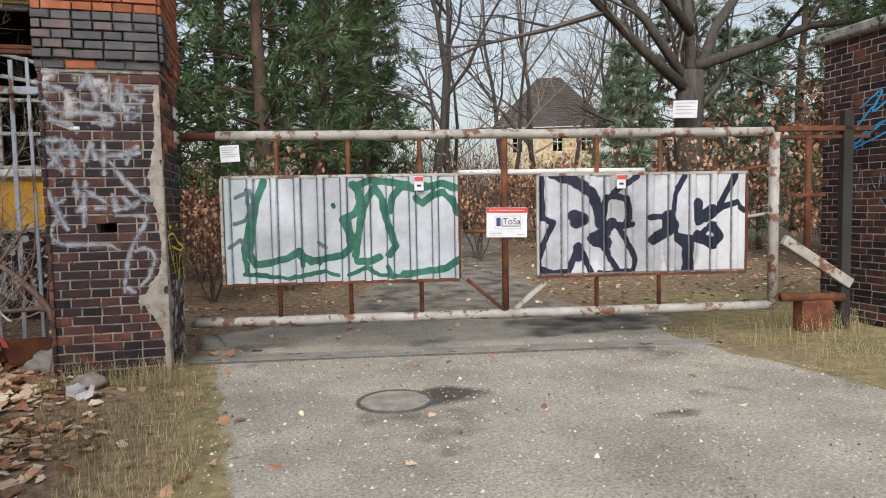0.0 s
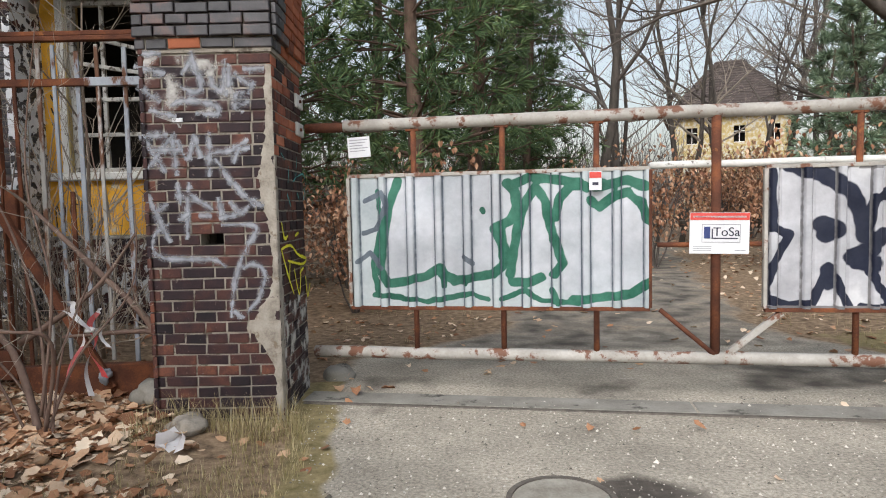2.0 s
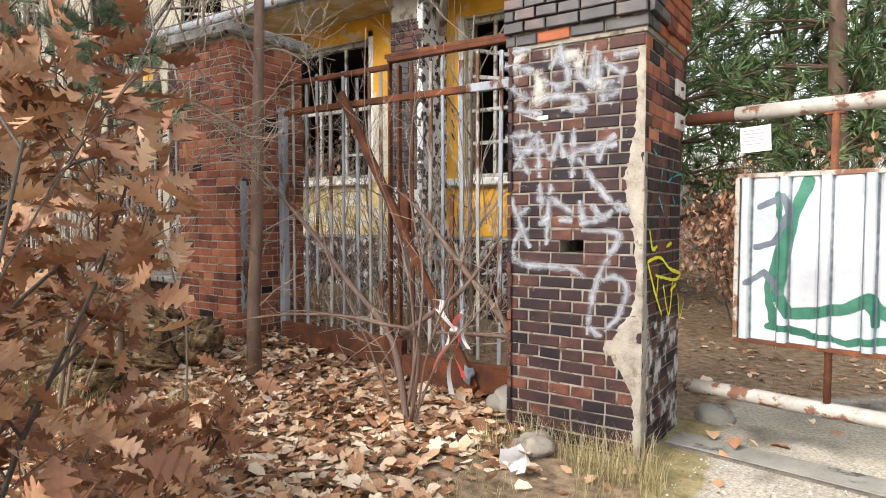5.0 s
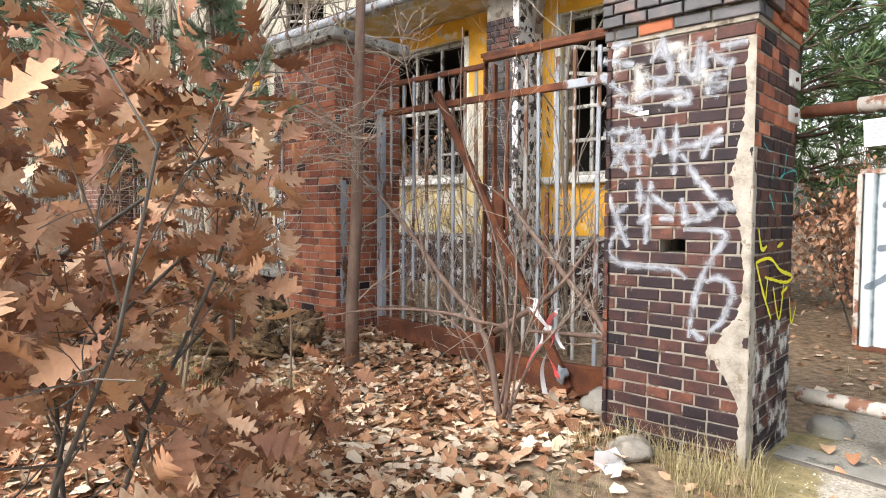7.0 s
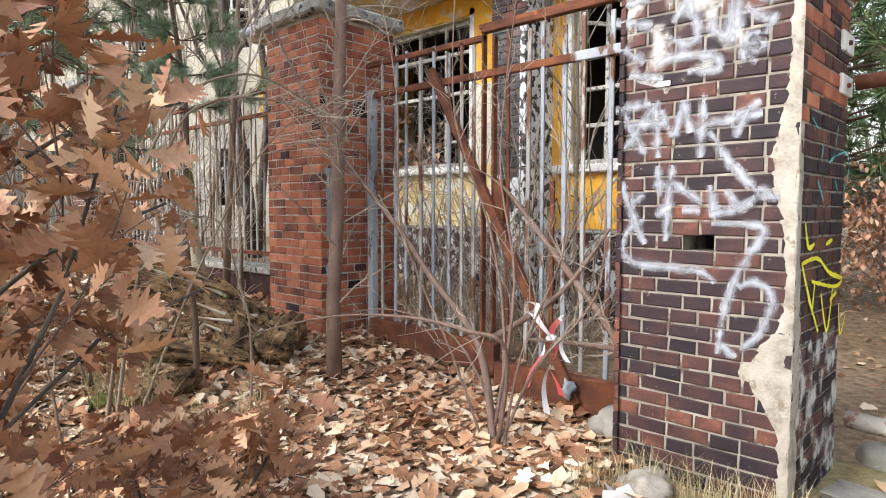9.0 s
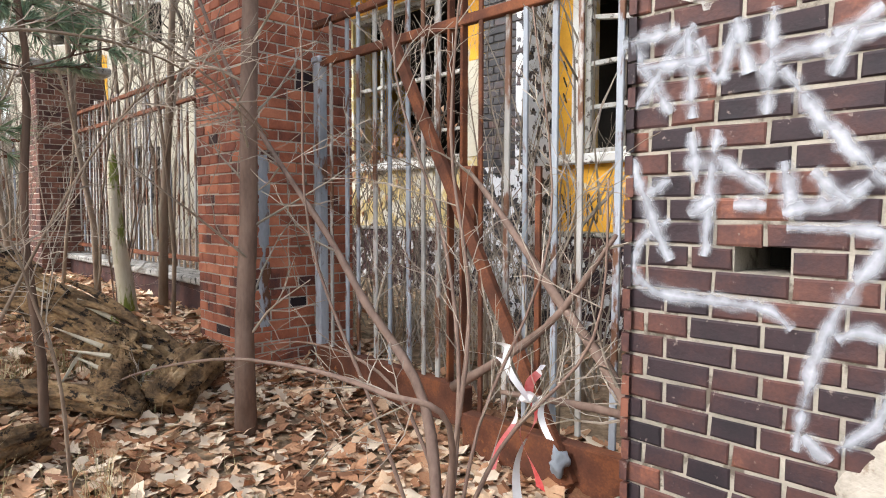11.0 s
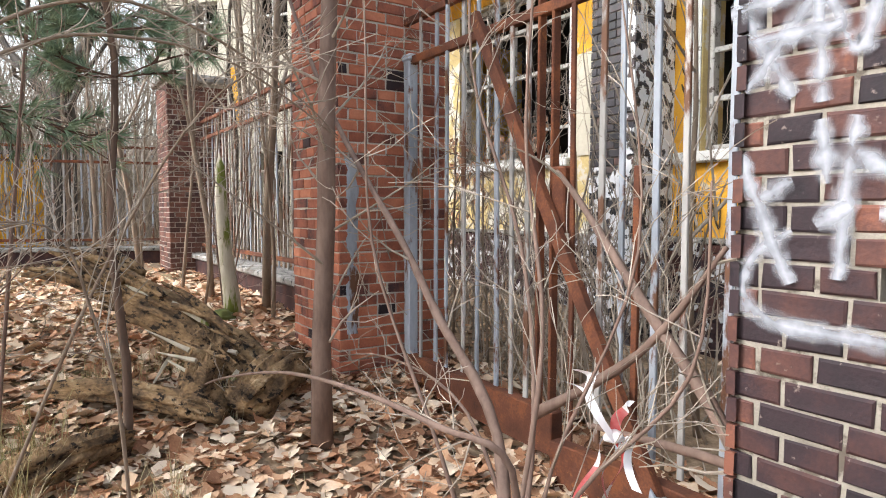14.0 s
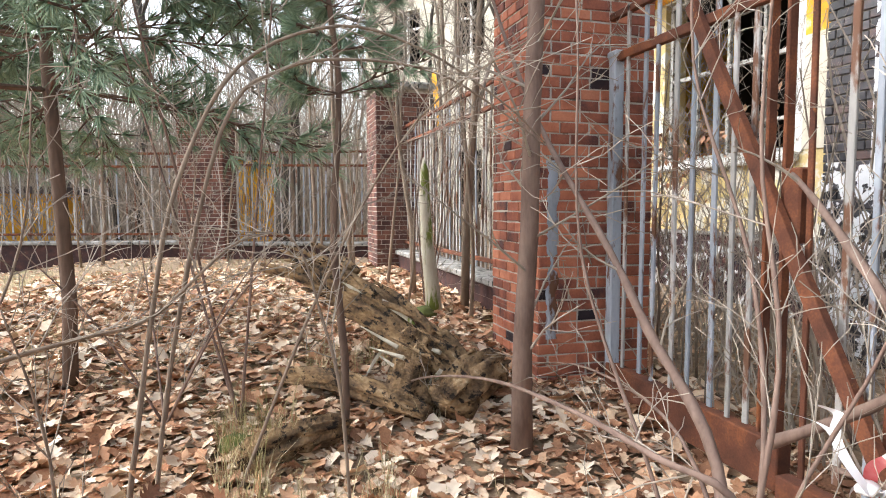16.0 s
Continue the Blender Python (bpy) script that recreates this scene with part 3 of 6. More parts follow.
def pillar_a():
    p = thing("gate_pillar", "tall dark clinker brick gate pillar sprayed with white graffiti", "pillar", None, "brick pillars")
    body = Build().box(AX0 + 0.001, AX1 - 0.001, AY0 + 0.33, AY1 - 0.001, -0.1, 2.425)
    part("mortar_core", body, M_MORTAR, p, kind="stuff")
    hx0, hx1, hz0, hz1 = AX0 + 0.34, AX0 + 0.49, 1.168, 1.246
    part("mortar_face", wall_with_holes(Build(), AX0 + 0.001, AX1 - 0.001, AY0 + 0.001, AY0 + 0.3295, -0.1, 2.425, [(hx0, hx1, hz0, hz1)]), M_MORTAR, p, "sandy mortar joints")
    # near-black back piece: the hole's shade put into colour
    part("hole", Build().box(hx0, hx1, AY0 + 0.29, AY0 + 0.32, hz0 - 0.01, hz1 + 0.01), M_DARK, p, "hole of a missing brick with a near-black back for its shade")
    part("upper_core", Build().box(AX0 - 0.012, AX1 + 0.012, AY0 - 0.012, AY1 + 0.012, 2.4, 3.4), M_MORTAR, p)
    joined = Build()
    front = lambda k, x, r: M_BRICK if not (22 <= k <= 33 and r.random() < 0.05) else M_RED_BRICK
    wall_face(p, (AX0, AY0, -0.053), 0, AX1 - AX0, range(0, 34), front, (), 260, 11, fixed=(17, (0.062, 0.13, 0.1205, 0.14, 0.13, 0.13, 0.063), 3))
    wall_face(p, (AX1, AY0, -0.053), 90, AY1 - AY0, range(0, 34), lambda k, x, r: M_BRICK if k < 25 or r.random() < 0.5 else M_RED_BRICK, (), 200, 12)
    top = lambda k, x, r: M_ORANGE_BRICK if (k > 5 or (k == 0 and 0.3 < x < 0.52)) else M_BLACK_BRICK
    out = lambda k: 0.0 if k == 0 else (0.028 if k < 6 else 0.018)
    wall_face(p, (AX0 - 0.02, AY0 - 0.02, 2.425), 0, AX1 - AX0 + 0.04, range(0, 13), top, (), 120, 13, proud=out)
    wall_face(p, (AX1 + 0.02, AY0 - 0.02, 2.425), 90, AY1 - AY0 + 0.04, range(0, 13), lambda k, x, r: M_BLACK_BRICK if (x < 0.3 and k < 6) else M_ORANGE_BRICK, (), 120, 14, proud=out)
    for c, t, s in (((AX1, AY1, -0.053), 180, 15), ((AX0, AY1, -0.053), -90, 16)):
        wall_face(None, c, t, 0.82, range(0, 47), lambda k, x, r: M_BRICK, (), 0, s, joined=joined)
    part("brick_backing", joined, M_BRICK_J, p, kind="stuff")
    part("cap", Build().box(AX0 - 0.09, AX1 + 0.09, AY0 - 0.09, AY1 + 0.09, 3.38, 3.5, 0.015), M_CAP, p, "weathered concrete cap slab")
    f = pose(0, AY0, 0)
    corner = {"z0": -0.04, "z1": 2.33, "hi_noise": 0.004, "span": lambda z: (AX1 - 0.022 - 0.045 * (0.5 + 0.5 * noise.noise(Vector((z * 2.3, 1, 1)))) - 0.05 * ease(1.2, 1.5, z) * ease(2.0, 1.6, z) - 0.16 * math.exp(-((z - 0.62) / 0.16) ** 2), AX1 + 0.006)}
    ragged("mortar_patch", M_PATCH, p, f, corner, 0.004, 3, "crumbling beige mortar repair along the corner")
    e = pose(AX1, 0, 0, 0, 0, 90)
    side = {"z0": -0.04, "z1": 1.75, "hi_noise": 0.05, "span": lambda z: (AY0 - 0.006, AY0 + 0.05 + 0.06 * ease(1.3, 0.6, z))}
    ragged("mortar_patch", M_PATCH, p, e, side, 0.004, 5)
    low = {"z0": -0.03, "z1": 0.78, "hi_noise": 0.005, "span": lambda z: (AY0 + 0.05, AY1 - 0.01)}
    ragged("whitewash", M_WASH, p, e, low, 0.012, 6, "thin pale whitewash", thick=0.001)
    for label, width, lift, tag in (
            ("white sprayed letters", 0.078, 0.012, "-1.75,1.87 -1.62,1.64|-1.55,1.90 -1.74,1.67|-1.57,1.89 -1.55,1.62|-1.54,1.85 -1.48,1.73 -1.43,1.86|-1.43,1.89 -1.39,1.73|-1.33,1.90 -1.34,1.61|-1.33,1.76 -1.17,1.78 -1.07,1.79|-1.08,1.85 -1.18,1.79|-1.14,1.80 -1.18,1.69|-1.30,1.73 -1.20,1.58 -1.05,1.41|-1.75,1.51 -1.68,1.35 -1.61,1.19"
                     "|-1.69,1.40 -1.61,1.44|-1.55,1.58 -1.53,1.43|-1.47,1.58 -1.49,1.44 -1.50,1.21|-1.47,1.50 -1.32,1.40|-1.55,1.33 -1.48,1.38|-1.29,1.48 -1.27,1.34|-1.29,1.34 -1.16,1.37 -1.09,1.42|-1.42,1.36 -1.33,1.36|-1.78,1.87 -1.59,1.89|-1.73,1.79 -1.51,1.79"
                     "|-1.22,1.45 -1.13,1.37|-1.08,1.46 -0.99,1.42"),
            ("white sprayed numeral and loop", 0.072, 0.013, "-1.28,1.30 -1.06,1.29 -1.09,1.20 -1.16,1.07 -1.21,0.89 -1.24,0.69|-1.15,1.01 -1.10,1.04 -1.03,1.02 -1.01,0.94 -1.06,0.81 -1.14,0.72|-1.61,1.32 -1.71,1.25 -1.73,1.16 -1.64,1.09 -1.44,1.08 -1.32,1.07 -1.26,1.02|-1.22,0.74 -1.15,0.69"),
            ("faded white sprayed scribble", 0.085, 0.014, "-1.49,2.26 -1.43,2.33 -1.37,2.23 -1.40,2.15 -1.51,2.19|-1.31,2.25 -1.29,2.19 -1.23,2.17 -1.21,2.36|-1.19,2.33 -1.19,2.21 -1.21,2.12|-1.16,2.27 -1.06,2.19|-1.10,2.29 -0.96,2.30|-1.03,2.22 -1.07,2.13|-1.09,2.15 -1.15,2.12 -1.08,2.08 -1.16,2.06 -1.10,2.02"
                     "|-1.57,2.07 -1.47,2.10 -1.29,2.07 -1.27,2.01 -1.41,2.02|-1.74,2.40 -1.61,2.40|-1.79,2.32 -1.59,2.27|-1.77,2.20 -1.63,2.09|-1.42,2.41 -1.39,2.26|-1.71,2.04 -1.53,2.00")):
        g = Build()
        for k, s in enumerate(strokes(tag)):
            strip(g, s, width, f, lift + 0.0005 * k)
        part("graffiti", g, M_SPRAY, p, label)
    top_wash = {"z0": 1.93, "z1": 2.4, "hi_noise": 0.15, "span": lambda z: (AX0 + 0.03 + 0.2 * ease(2.05, 1.93, z), AX0 + 0.3 + 0.34 * ease(1.93, 2.1, z) - 0.2 * ease(2.25, 2.4, z))}
    ragged("whitewash", M_WASH, p, f, top_wash, 0.011, 9, "", thick=0.001)
    g = Build()
    for k, s in enumerate(strokes("5.40,1.31 5.46,1.20 5.56,1.21|5.76,1.20 5.88,1.22|5.36,1.13 5.62,1.14 5.84,1.06 6.10,1.01 5.96,0.98 5.53,1.04|5.36,1.13 5.50,0.96 5.67,0.79|5.58,1.04 5.55,0.89|5.69,0.97 5.83,0.77 5.91,0.98|5.86,0.92 5.99,0.95|6.04,0.88 6.10,0.72 6.20,0.81")):
        strip(g, s, 0.034, e, 0.014 + 0.0007 * k)
    part("graffiti", g, M_SPRAY_Y, p, "neon yellow sprayed tag")
    g = Build()
    for k, s in enumerate(strokes("5.89,1.63 6.10,1.66 6.17,1.58 6.07,1.46|5.76,1.59 5.87,1.63|5.57,1.50 5.68,1.41|5.88,1.51 5.95,1.45|5.44,1.77 5.54,1.73|5.90,1.78 5.84,1.62|5.64,1.70 5.61,1.58")):
        strip(g, s, 0.04, e, 0.014 + 0.0007 * k)
    part("graffiti", g, M_SPRAY_G, p, "washed-out teal scribble")
    for z in (2.2, 1.99):
        b = Build().box(AX1 + 0.004, AX1 + 0.022, 5.93, 6.14, z - 0.05, z + 0.05, 0.004)
        pl = part("hinge_plate", b, M_WHITE, p, "rusty white steel plate")
        part("bolt", Build().tube([(AX1 + 0.02, 6.03, z), (AX1 + 0.036, 6.03, z)], [0.014, 0.012], 8), M_RUST, pl)
    part("bracket", Build().box(AX1 + 0.03, AX1 + 0.05, 5.62, 5.76, 2.47, 2.53, 0.004), M_RUST, p, "rusty bracket")
    part("number_plate", Build().box(AX0 + 0.2, AX0 + 0.265, AY0 - 0.02, AY0 - 0.01, 1.965, 1.99, 0.002), M_SIGN_W, p, "small white enamel plate")
    return p


pillar_a()


def pillar(name, label, x0, y0, z0, z1, mats, jmat, seed, faces, parts_limit, size=0.82, turn=0.0):
    """A square pillar with a slab cap; faces: which sides get bricks as single parts."""
    p = thing(name, label, "pillar", pose(x0, y0, 0, 0, 0, turn), "brick pillars")
    part("mortar_core", Build().box(0.001, size - 0.001, 0.001, size - 0.001, z0 - 0.15, z1), M_MORTAR_PALE, p, kind="stuff")
    rows = range(0, int((z1 - z0 + 0.1) / 0.072))
    joined = Build()
    for k, (c, t) in enumerate((((0, 0), 0), ((size, 0), 90), ((size, size), 180), ((0, size), -90))):
        wall_face(p if k in faces else None, (*c, z0 - 0.1), t, size, rows, mats, (), parts_limit if k in faces else 0, seed + k, joined=joined)
    part("brick_backing", joined, jmat, p, kind="stuff")
    cap = Build().box(-0.08, size + 0.08, -0.08, size + 0.08, z1, z1 + 0.11, 0.02)
    part("cap", cap, M_CAP, p, "lichen-stained concrete cap slab")
    return p


M_OLD_BRICK_J = shader("weathered_dark_red_brick", [(0.0, (0.045, 0.028, 0.028)), (0.35, (0.1, 0.05, 0.042)), (0.7, (0.17, 0.08, 0.06)), (1.0, (0.26, 0.13, 0.09))], 8, 80, 0.9, 0.5, island=0.6, dist=0.006)
red = lambda k, x, r: M_RED_BRICK if r.random() < 0.96 else M_BRICK
redj = lambda k, x, r: M_RED_BRICK
P2 = pillar("fence_pillar", "red-brown brick fence pillar with a concrete cap", -5.42, 5.45, 0.33, 2.99, red, M_RED_BRICK_J, 40, (0, 1), 150)
f = pose(0.82, 0, 0, 0, 0, 90)
ragged("mortar_patch", M_GREY_PAINT, P2, f, {"z0": 0.55, "z1": 1.72, "span": lambda z: (0.05, 0.13) if not 1.0 < z < 1.1 else (0.08, 0.1)}, 0.006, 21, "grey cement repair on the brick")
pillar("fence_pillar", "dark red brick fence pillar behind saplings", -11.2, 5.45, 0.36, 3.18, redj, M_OLD_BRICK_J, 60, (), 0)
pillar("fence_pillar", "dark red brick fence pillar wound with twigs", -14.2, 2.52, 0.3, 3.1, redj, M_OLD_BRICK_J, 70, (), 0, turn=-14)
P5 = pillar("gate_pillar", "dark clinker gate pillar with blue graffiti", 5.75, 4.75, 0.0, 3.0, lambda k, x, r: M_BRICK, M_BRICK_J, 80, (3, 0), 150, 0.85)
f5 = pose(0, 0.85, 0, 0, 0, -90)
g = Build()
for k, s in enumerate(strokes("0.45,2.25 0.7,2.4 0.6,2.2 0.85,2.35|0.3,1.9 0.75,2.1 0.35,1.85 0.82,2.0|0.4,2.05 0.6,2.25")):
    strip(g, s, 0.035, f5, 0.013 + 0.0007 * k)
part("graffiti", g, M_SPRAY_B, P5, "blue sprayed scribble")
g = Build()
for k, s in enumerate(strokes("0.22,1.75 0.24,1.55 0.35,1.65|0.28,1.5 0.36,1.42 0.44,1.5|0.48,1.65 0.46,1.4 0.56,1.52|0.6,1.55 0.68,1.4 0.72,1.6 0.82,1.35|0.7,1.35 0.8,1.2")):
    strip(g, s, 0.022, f5, 0.013 + 0.0007 * k)
part("graffiti", g, M_SPRAY, P5, "thin white tag")


# ---- the barred double gate for vehicles ----
GX, GY, GA = -0.86, 6.02, -9.5
GATE = pose(GX, GY, 0, 0, 0, GA)
GLEN = 5.62


def mask(strokes_, u, v):
    """Greatest cover of strokes (points and half-width) at a place of the sheet."""
    best = 0.0
    for pts, w in strokes_:
        for (ax, ay), (bx, by) in zip(pts, pts[1:]):
            dx, dy = bx - ax, by - ay
            t = max(0.0, min(1.0, ((u - ax) * dx + (v - ay) * dy) / (dx * dx + dy * dy + 1e-9)))
            d = math.hypot(u - ax - t * dx, v - ay - t * dy)
            if d < w * 1.4:
                best = max(best, 1.0 - 0.5 * (d / w) ** 2 if d < w else 0.5 * (1.4 - d / w) / 0.4)
    return best


def sheet(x0, x1, z0, z1, mat, white, dark, third, name, label, gate, pitch=0.21):
    nx, nz = int((x1 - x0) / 0.007), int((z1 - z0) / 0.014)
    v, flat = [], []
    white = [(p, w) for w, q in white for p in strokes(q)]
    dark = [(p, w) for w, q in dark for p in strokes(q)]
    third = [(p, w) for w, q in third for p in strokes(q)]
    for k in range(nz + 1):
        for i in range(nx + 1):
            x, z = x0 + (x1 - x0) * i / nx, z0 + (z1 - z0) * k / nz
            s = ((x - x0) % pitch) / pitch
            rib = ease(0.0, 0.055, s) * ease(0.36, 0.305, s)
            # crease at both rib edges: cut as a groove and darkened in colour
            shaded_crease = min(1.0, 1.7 * max(0.0, 1 - abs(s - 0.028) / 0.055, 1 - abs(s - 0.335) / 0.055))
            dent = 0.006 * noise.noise(Vector((x * 4, z * 4, 3))) + 0.004 * noise.noise(Vector((x * 11, z * 9, 5)))
            v.append((x, -0.035 - 0.026 * rib + 0.022 * shaded_crease + dent, z))
            u, w = (x - x0) / (x1 - x0) * 2.2, (z - z0) / (z1 - z0)
            wob = 0.012 * noise.noise(Vector((x * 14, z * 14, 9)))
            # the third mask also paints groove shade and dirt along each crease
            flat += [mask(white, u + wob, w + wob), mask(dark, u + wob, w + wob), max(mask(third, u + wob, w), 0.62 * shaded_crease), 1]
    wd = nx + 1
    fs = [(k * wd + i, k * wd + i + 1, (k + 1) * wd + i + 1, (k + 1) * wd + i) for k in range(nz) for i in range(nx)]
    me = bpy.data.meshes.new(name)
    me.from_pydata(v, [], fs)
    me.polygons.foreach_set("use_smooth", [True] * len(fs))
    col = me.color_attributes.new("paint", "FLOAT_COLOR", "POINT")
    col.data.foreach_set("color", flat)
    me.materials.append(mat)
    ob = new(name, me)
    ob.parent = gate
    tagged(ob, label)
    for a, c in (((x0 - 0.012, x1 + 0.012, -0.045, -0.005, z1 - 0.004, z1 + 0.024), M_PIPE), ((x0 - 0.012, x1 + 0.012, -0.045, -0.005, z0 - 0.024, z0 + 0.004), M_RUST),
                 ((x0 - 0.024, x0 + 0.002, -0.045, -0.005, z0, z1), M_PIPE), ((x1 - 0.002, x1 + 0.024, -0.045, -0.005, z0, z1), M_RUST)):
        part("edge_bar", Build().box(*a, 0.003), c, ob)
    return ob


def wobble_pipe(x0, x1, z, r, n=14, amp=0.006, y=0.0, seed=0):
    pts = [(x0 + (x1 - x0) * i / n, y + amp * noise.noise(Vector((i * 0.7, seed, 0))), z + amp * noise.noise(Vector((i * 0.7, seed, 5)))) for i in range(n + 1)]
    return Build().tube(pts, [r] * (n + 1), 12)


def vehicle_gate():
    g = thing("vehicle_gate", "long rusty pipe gate with two graffitied corrugated metal sheets", "gate", GATE)
    part("top_rail", wobble_pipe(0.3, GLEN - 0.05, 2.0, 0.045), M_PIPE, g, "grey chipped top pipe", True)
    part("rail_end", wobble_pipe(0.0, 0.34, 1.995, 0.037, 4), M_RUST, g, "", True)
    part("bottom_rail", wobble_pipe(0.02, GLEN, 0.3, 0.045, seed=3), M_PIPE, g, "whitish rusty bottom pipe", True)
    for x in (0.82, 1.47, 2.13, 3.82, 4.44, 4.98):
        if x > 4.6:
            continue
        part("upright", Build().tube([(x, 0, 0.3), (x, 0.004, 1.1), (x + 0.005, 0, 1.98)], [0.021] * 3, 8), M_RUST, g, "", True)
        part("flange", Build().box(x - 0.05, x + 0.05, -0.02, 0.02, 1.945, 1.962, 0.003), M_RUST, g)
    for x, r, mt in ((2.93, 0.032, M_RUST), (GLEN - 0.02, 0.05, M_PIPE)):
        part("post", Build().tube([(x, -0.0, 0.28), (x, 0, 1.99)], [r, r], 10), mt, g, "thick upright pipe", True)
    part("cross_rail", wobble_pipe(2.5, 4.3, 1.645, 0.026, 6, y=0.03, seed=8), M_WHITE, g, "", True)
    part("cross_rail", wobble_pipe(2.55, 3.45, 1.09, 0.018, 4, y=0.03, seed=9), M_RUST, g, "", True)
    part("brace", Build().tube([(2.56, -0.02, 0.64), (2.92, -0.02, 0.33)], [0.017, 0.017], 8), M_RUST, g, "", True)
    part("brace", Build().box(-0.24, 0.24, -0.018, 0.018, -0.022, 0.022, 0.004, pose(3.17, -0.01, 0.47, 0, -40, 0)), M_PIPE, g, "grey painted brace")
    for z in (1.15, 1.62):
        part("strut", Build().tube([(5.17, 0, z), (GLEN, 0, z + 0.07)], [0.016, 0.016], 8), M_PIPE if z < 1.4 else M_RUST, g, "", True)
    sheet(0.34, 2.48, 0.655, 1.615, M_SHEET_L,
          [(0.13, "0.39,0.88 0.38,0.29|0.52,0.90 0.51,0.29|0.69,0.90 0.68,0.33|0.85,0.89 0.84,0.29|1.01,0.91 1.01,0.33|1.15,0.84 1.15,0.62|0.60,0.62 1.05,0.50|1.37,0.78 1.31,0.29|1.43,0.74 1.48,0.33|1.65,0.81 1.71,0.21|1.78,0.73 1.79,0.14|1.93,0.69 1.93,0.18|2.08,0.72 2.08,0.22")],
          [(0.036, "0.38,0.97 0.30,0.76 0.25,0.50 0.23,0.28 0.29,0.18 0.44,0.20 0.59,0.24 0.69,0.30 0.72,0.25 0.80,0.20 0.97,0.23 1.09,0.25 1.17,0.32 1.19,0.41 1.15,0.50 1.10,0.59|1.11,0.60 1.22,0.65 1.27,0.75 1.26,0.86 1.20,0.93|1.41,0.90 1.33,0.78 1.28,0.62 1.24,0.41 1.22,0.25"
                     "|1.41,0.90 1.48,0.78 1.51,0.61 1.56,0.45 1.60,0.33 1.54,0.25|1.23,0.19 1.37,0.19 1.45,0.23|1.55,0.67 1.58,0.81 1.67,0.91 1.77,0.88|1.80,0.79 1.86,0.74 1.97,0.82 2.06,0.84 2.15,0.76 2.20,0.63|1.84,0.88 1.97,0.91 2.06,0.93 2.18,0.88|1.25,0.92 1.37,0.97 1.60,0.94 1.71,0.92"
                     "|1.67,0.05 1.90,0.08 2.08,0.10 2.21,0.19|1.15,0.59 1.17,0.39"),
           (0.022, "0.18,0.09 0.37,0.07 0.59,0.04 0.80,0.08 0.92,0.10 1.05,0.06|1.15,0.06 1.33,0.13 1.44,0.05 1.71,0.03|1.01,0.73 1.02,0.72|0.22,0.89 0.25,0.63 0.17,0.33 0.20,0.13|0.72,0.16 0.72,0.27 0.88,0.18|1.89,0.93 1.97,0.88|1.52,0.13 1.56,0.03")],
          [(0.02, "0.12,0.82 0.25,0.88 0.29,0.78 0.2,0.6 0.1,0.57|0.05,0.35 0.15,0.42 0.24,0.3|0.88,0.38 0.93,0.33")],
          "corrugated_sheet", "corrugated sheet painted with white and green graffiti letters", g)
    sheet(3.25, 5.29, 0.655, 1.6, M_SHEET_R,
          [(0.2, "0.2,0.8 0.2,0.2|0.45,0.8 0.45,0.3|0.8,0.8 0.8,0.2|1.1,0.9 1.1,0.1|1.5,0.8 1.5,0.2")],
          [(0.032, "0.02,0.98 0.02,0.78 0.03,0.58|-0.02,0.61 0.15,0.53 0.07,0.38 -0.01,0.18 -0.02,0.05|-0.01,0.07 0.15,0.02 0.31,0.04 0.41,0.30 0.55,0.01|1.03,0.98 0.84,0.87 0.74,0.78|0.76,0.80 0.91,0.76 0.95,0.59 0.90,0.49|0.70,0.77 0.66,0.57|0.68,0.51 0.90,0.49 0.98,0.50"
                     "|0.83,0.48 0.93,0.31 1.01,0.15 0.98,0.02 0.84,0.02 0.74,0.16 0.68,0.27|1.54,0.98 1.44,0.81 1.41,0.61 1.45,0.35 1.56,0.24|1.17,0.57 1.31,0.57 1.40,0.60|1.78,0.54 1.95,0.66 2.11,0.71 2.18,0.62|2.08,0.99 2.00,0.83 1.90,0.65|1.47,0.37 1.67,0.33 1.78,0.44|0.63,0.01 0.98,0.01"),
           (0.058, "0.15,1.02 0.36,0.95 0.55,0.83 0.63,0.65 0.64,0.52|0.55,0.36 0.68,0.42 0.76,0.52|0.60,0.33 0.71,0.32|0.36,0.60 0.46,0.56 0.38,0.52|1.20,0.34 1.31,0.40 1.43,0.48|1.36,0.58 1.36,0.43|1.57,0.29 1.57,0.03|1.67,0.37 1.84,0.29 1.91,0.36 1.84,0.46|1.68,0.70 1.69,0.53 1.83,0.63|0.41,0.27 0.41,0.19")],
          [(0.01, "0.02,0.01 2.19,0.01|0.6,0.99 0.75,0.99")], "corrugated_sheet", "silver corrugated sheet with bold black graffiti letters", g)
    return g


vehicle_gate()


def flat_sign(name, label, m, w, h, boxes, words=(), frame_mat=None):
    s = thing(name, label, "sign", m)
    part("board", Build().box(-w / 2, w / 2, -0.004, 0.004, -h / 2, h / 2, 0.002), M_SIGN_W, s)
    for nm, mat, x0, x1, z0, z1 in boxes:
        part(nm, Build().box(x0, x1, -0.0075, -0.005, z0, z1), mat, s)
    for text, size, x, z, mat in words:
        c = bpy.data.curves.new("lettering", "FONT")
        c.body, c.size, c.extrude, c.align_x = text, size, 0.001, "CENTER"
        tmp = bpy.data.objects.new("lettering", c)
        scene.collection.objects.link(tmp)
        bpy.context.view_layer.update()
        me = bpy.data.meshes.new_from_object(tmp.evaluated_get(bpy.context.evaluated_depsgraph_get()))
        bpy.data.objects.remove(tmp)
        me.materials.clear()
        me.materials.append(mat)
        ob = part("lettering", me, mat, s)
        ob.matrix_basis = pose(x, -0.007, z, 90, 0, 0)
    return s


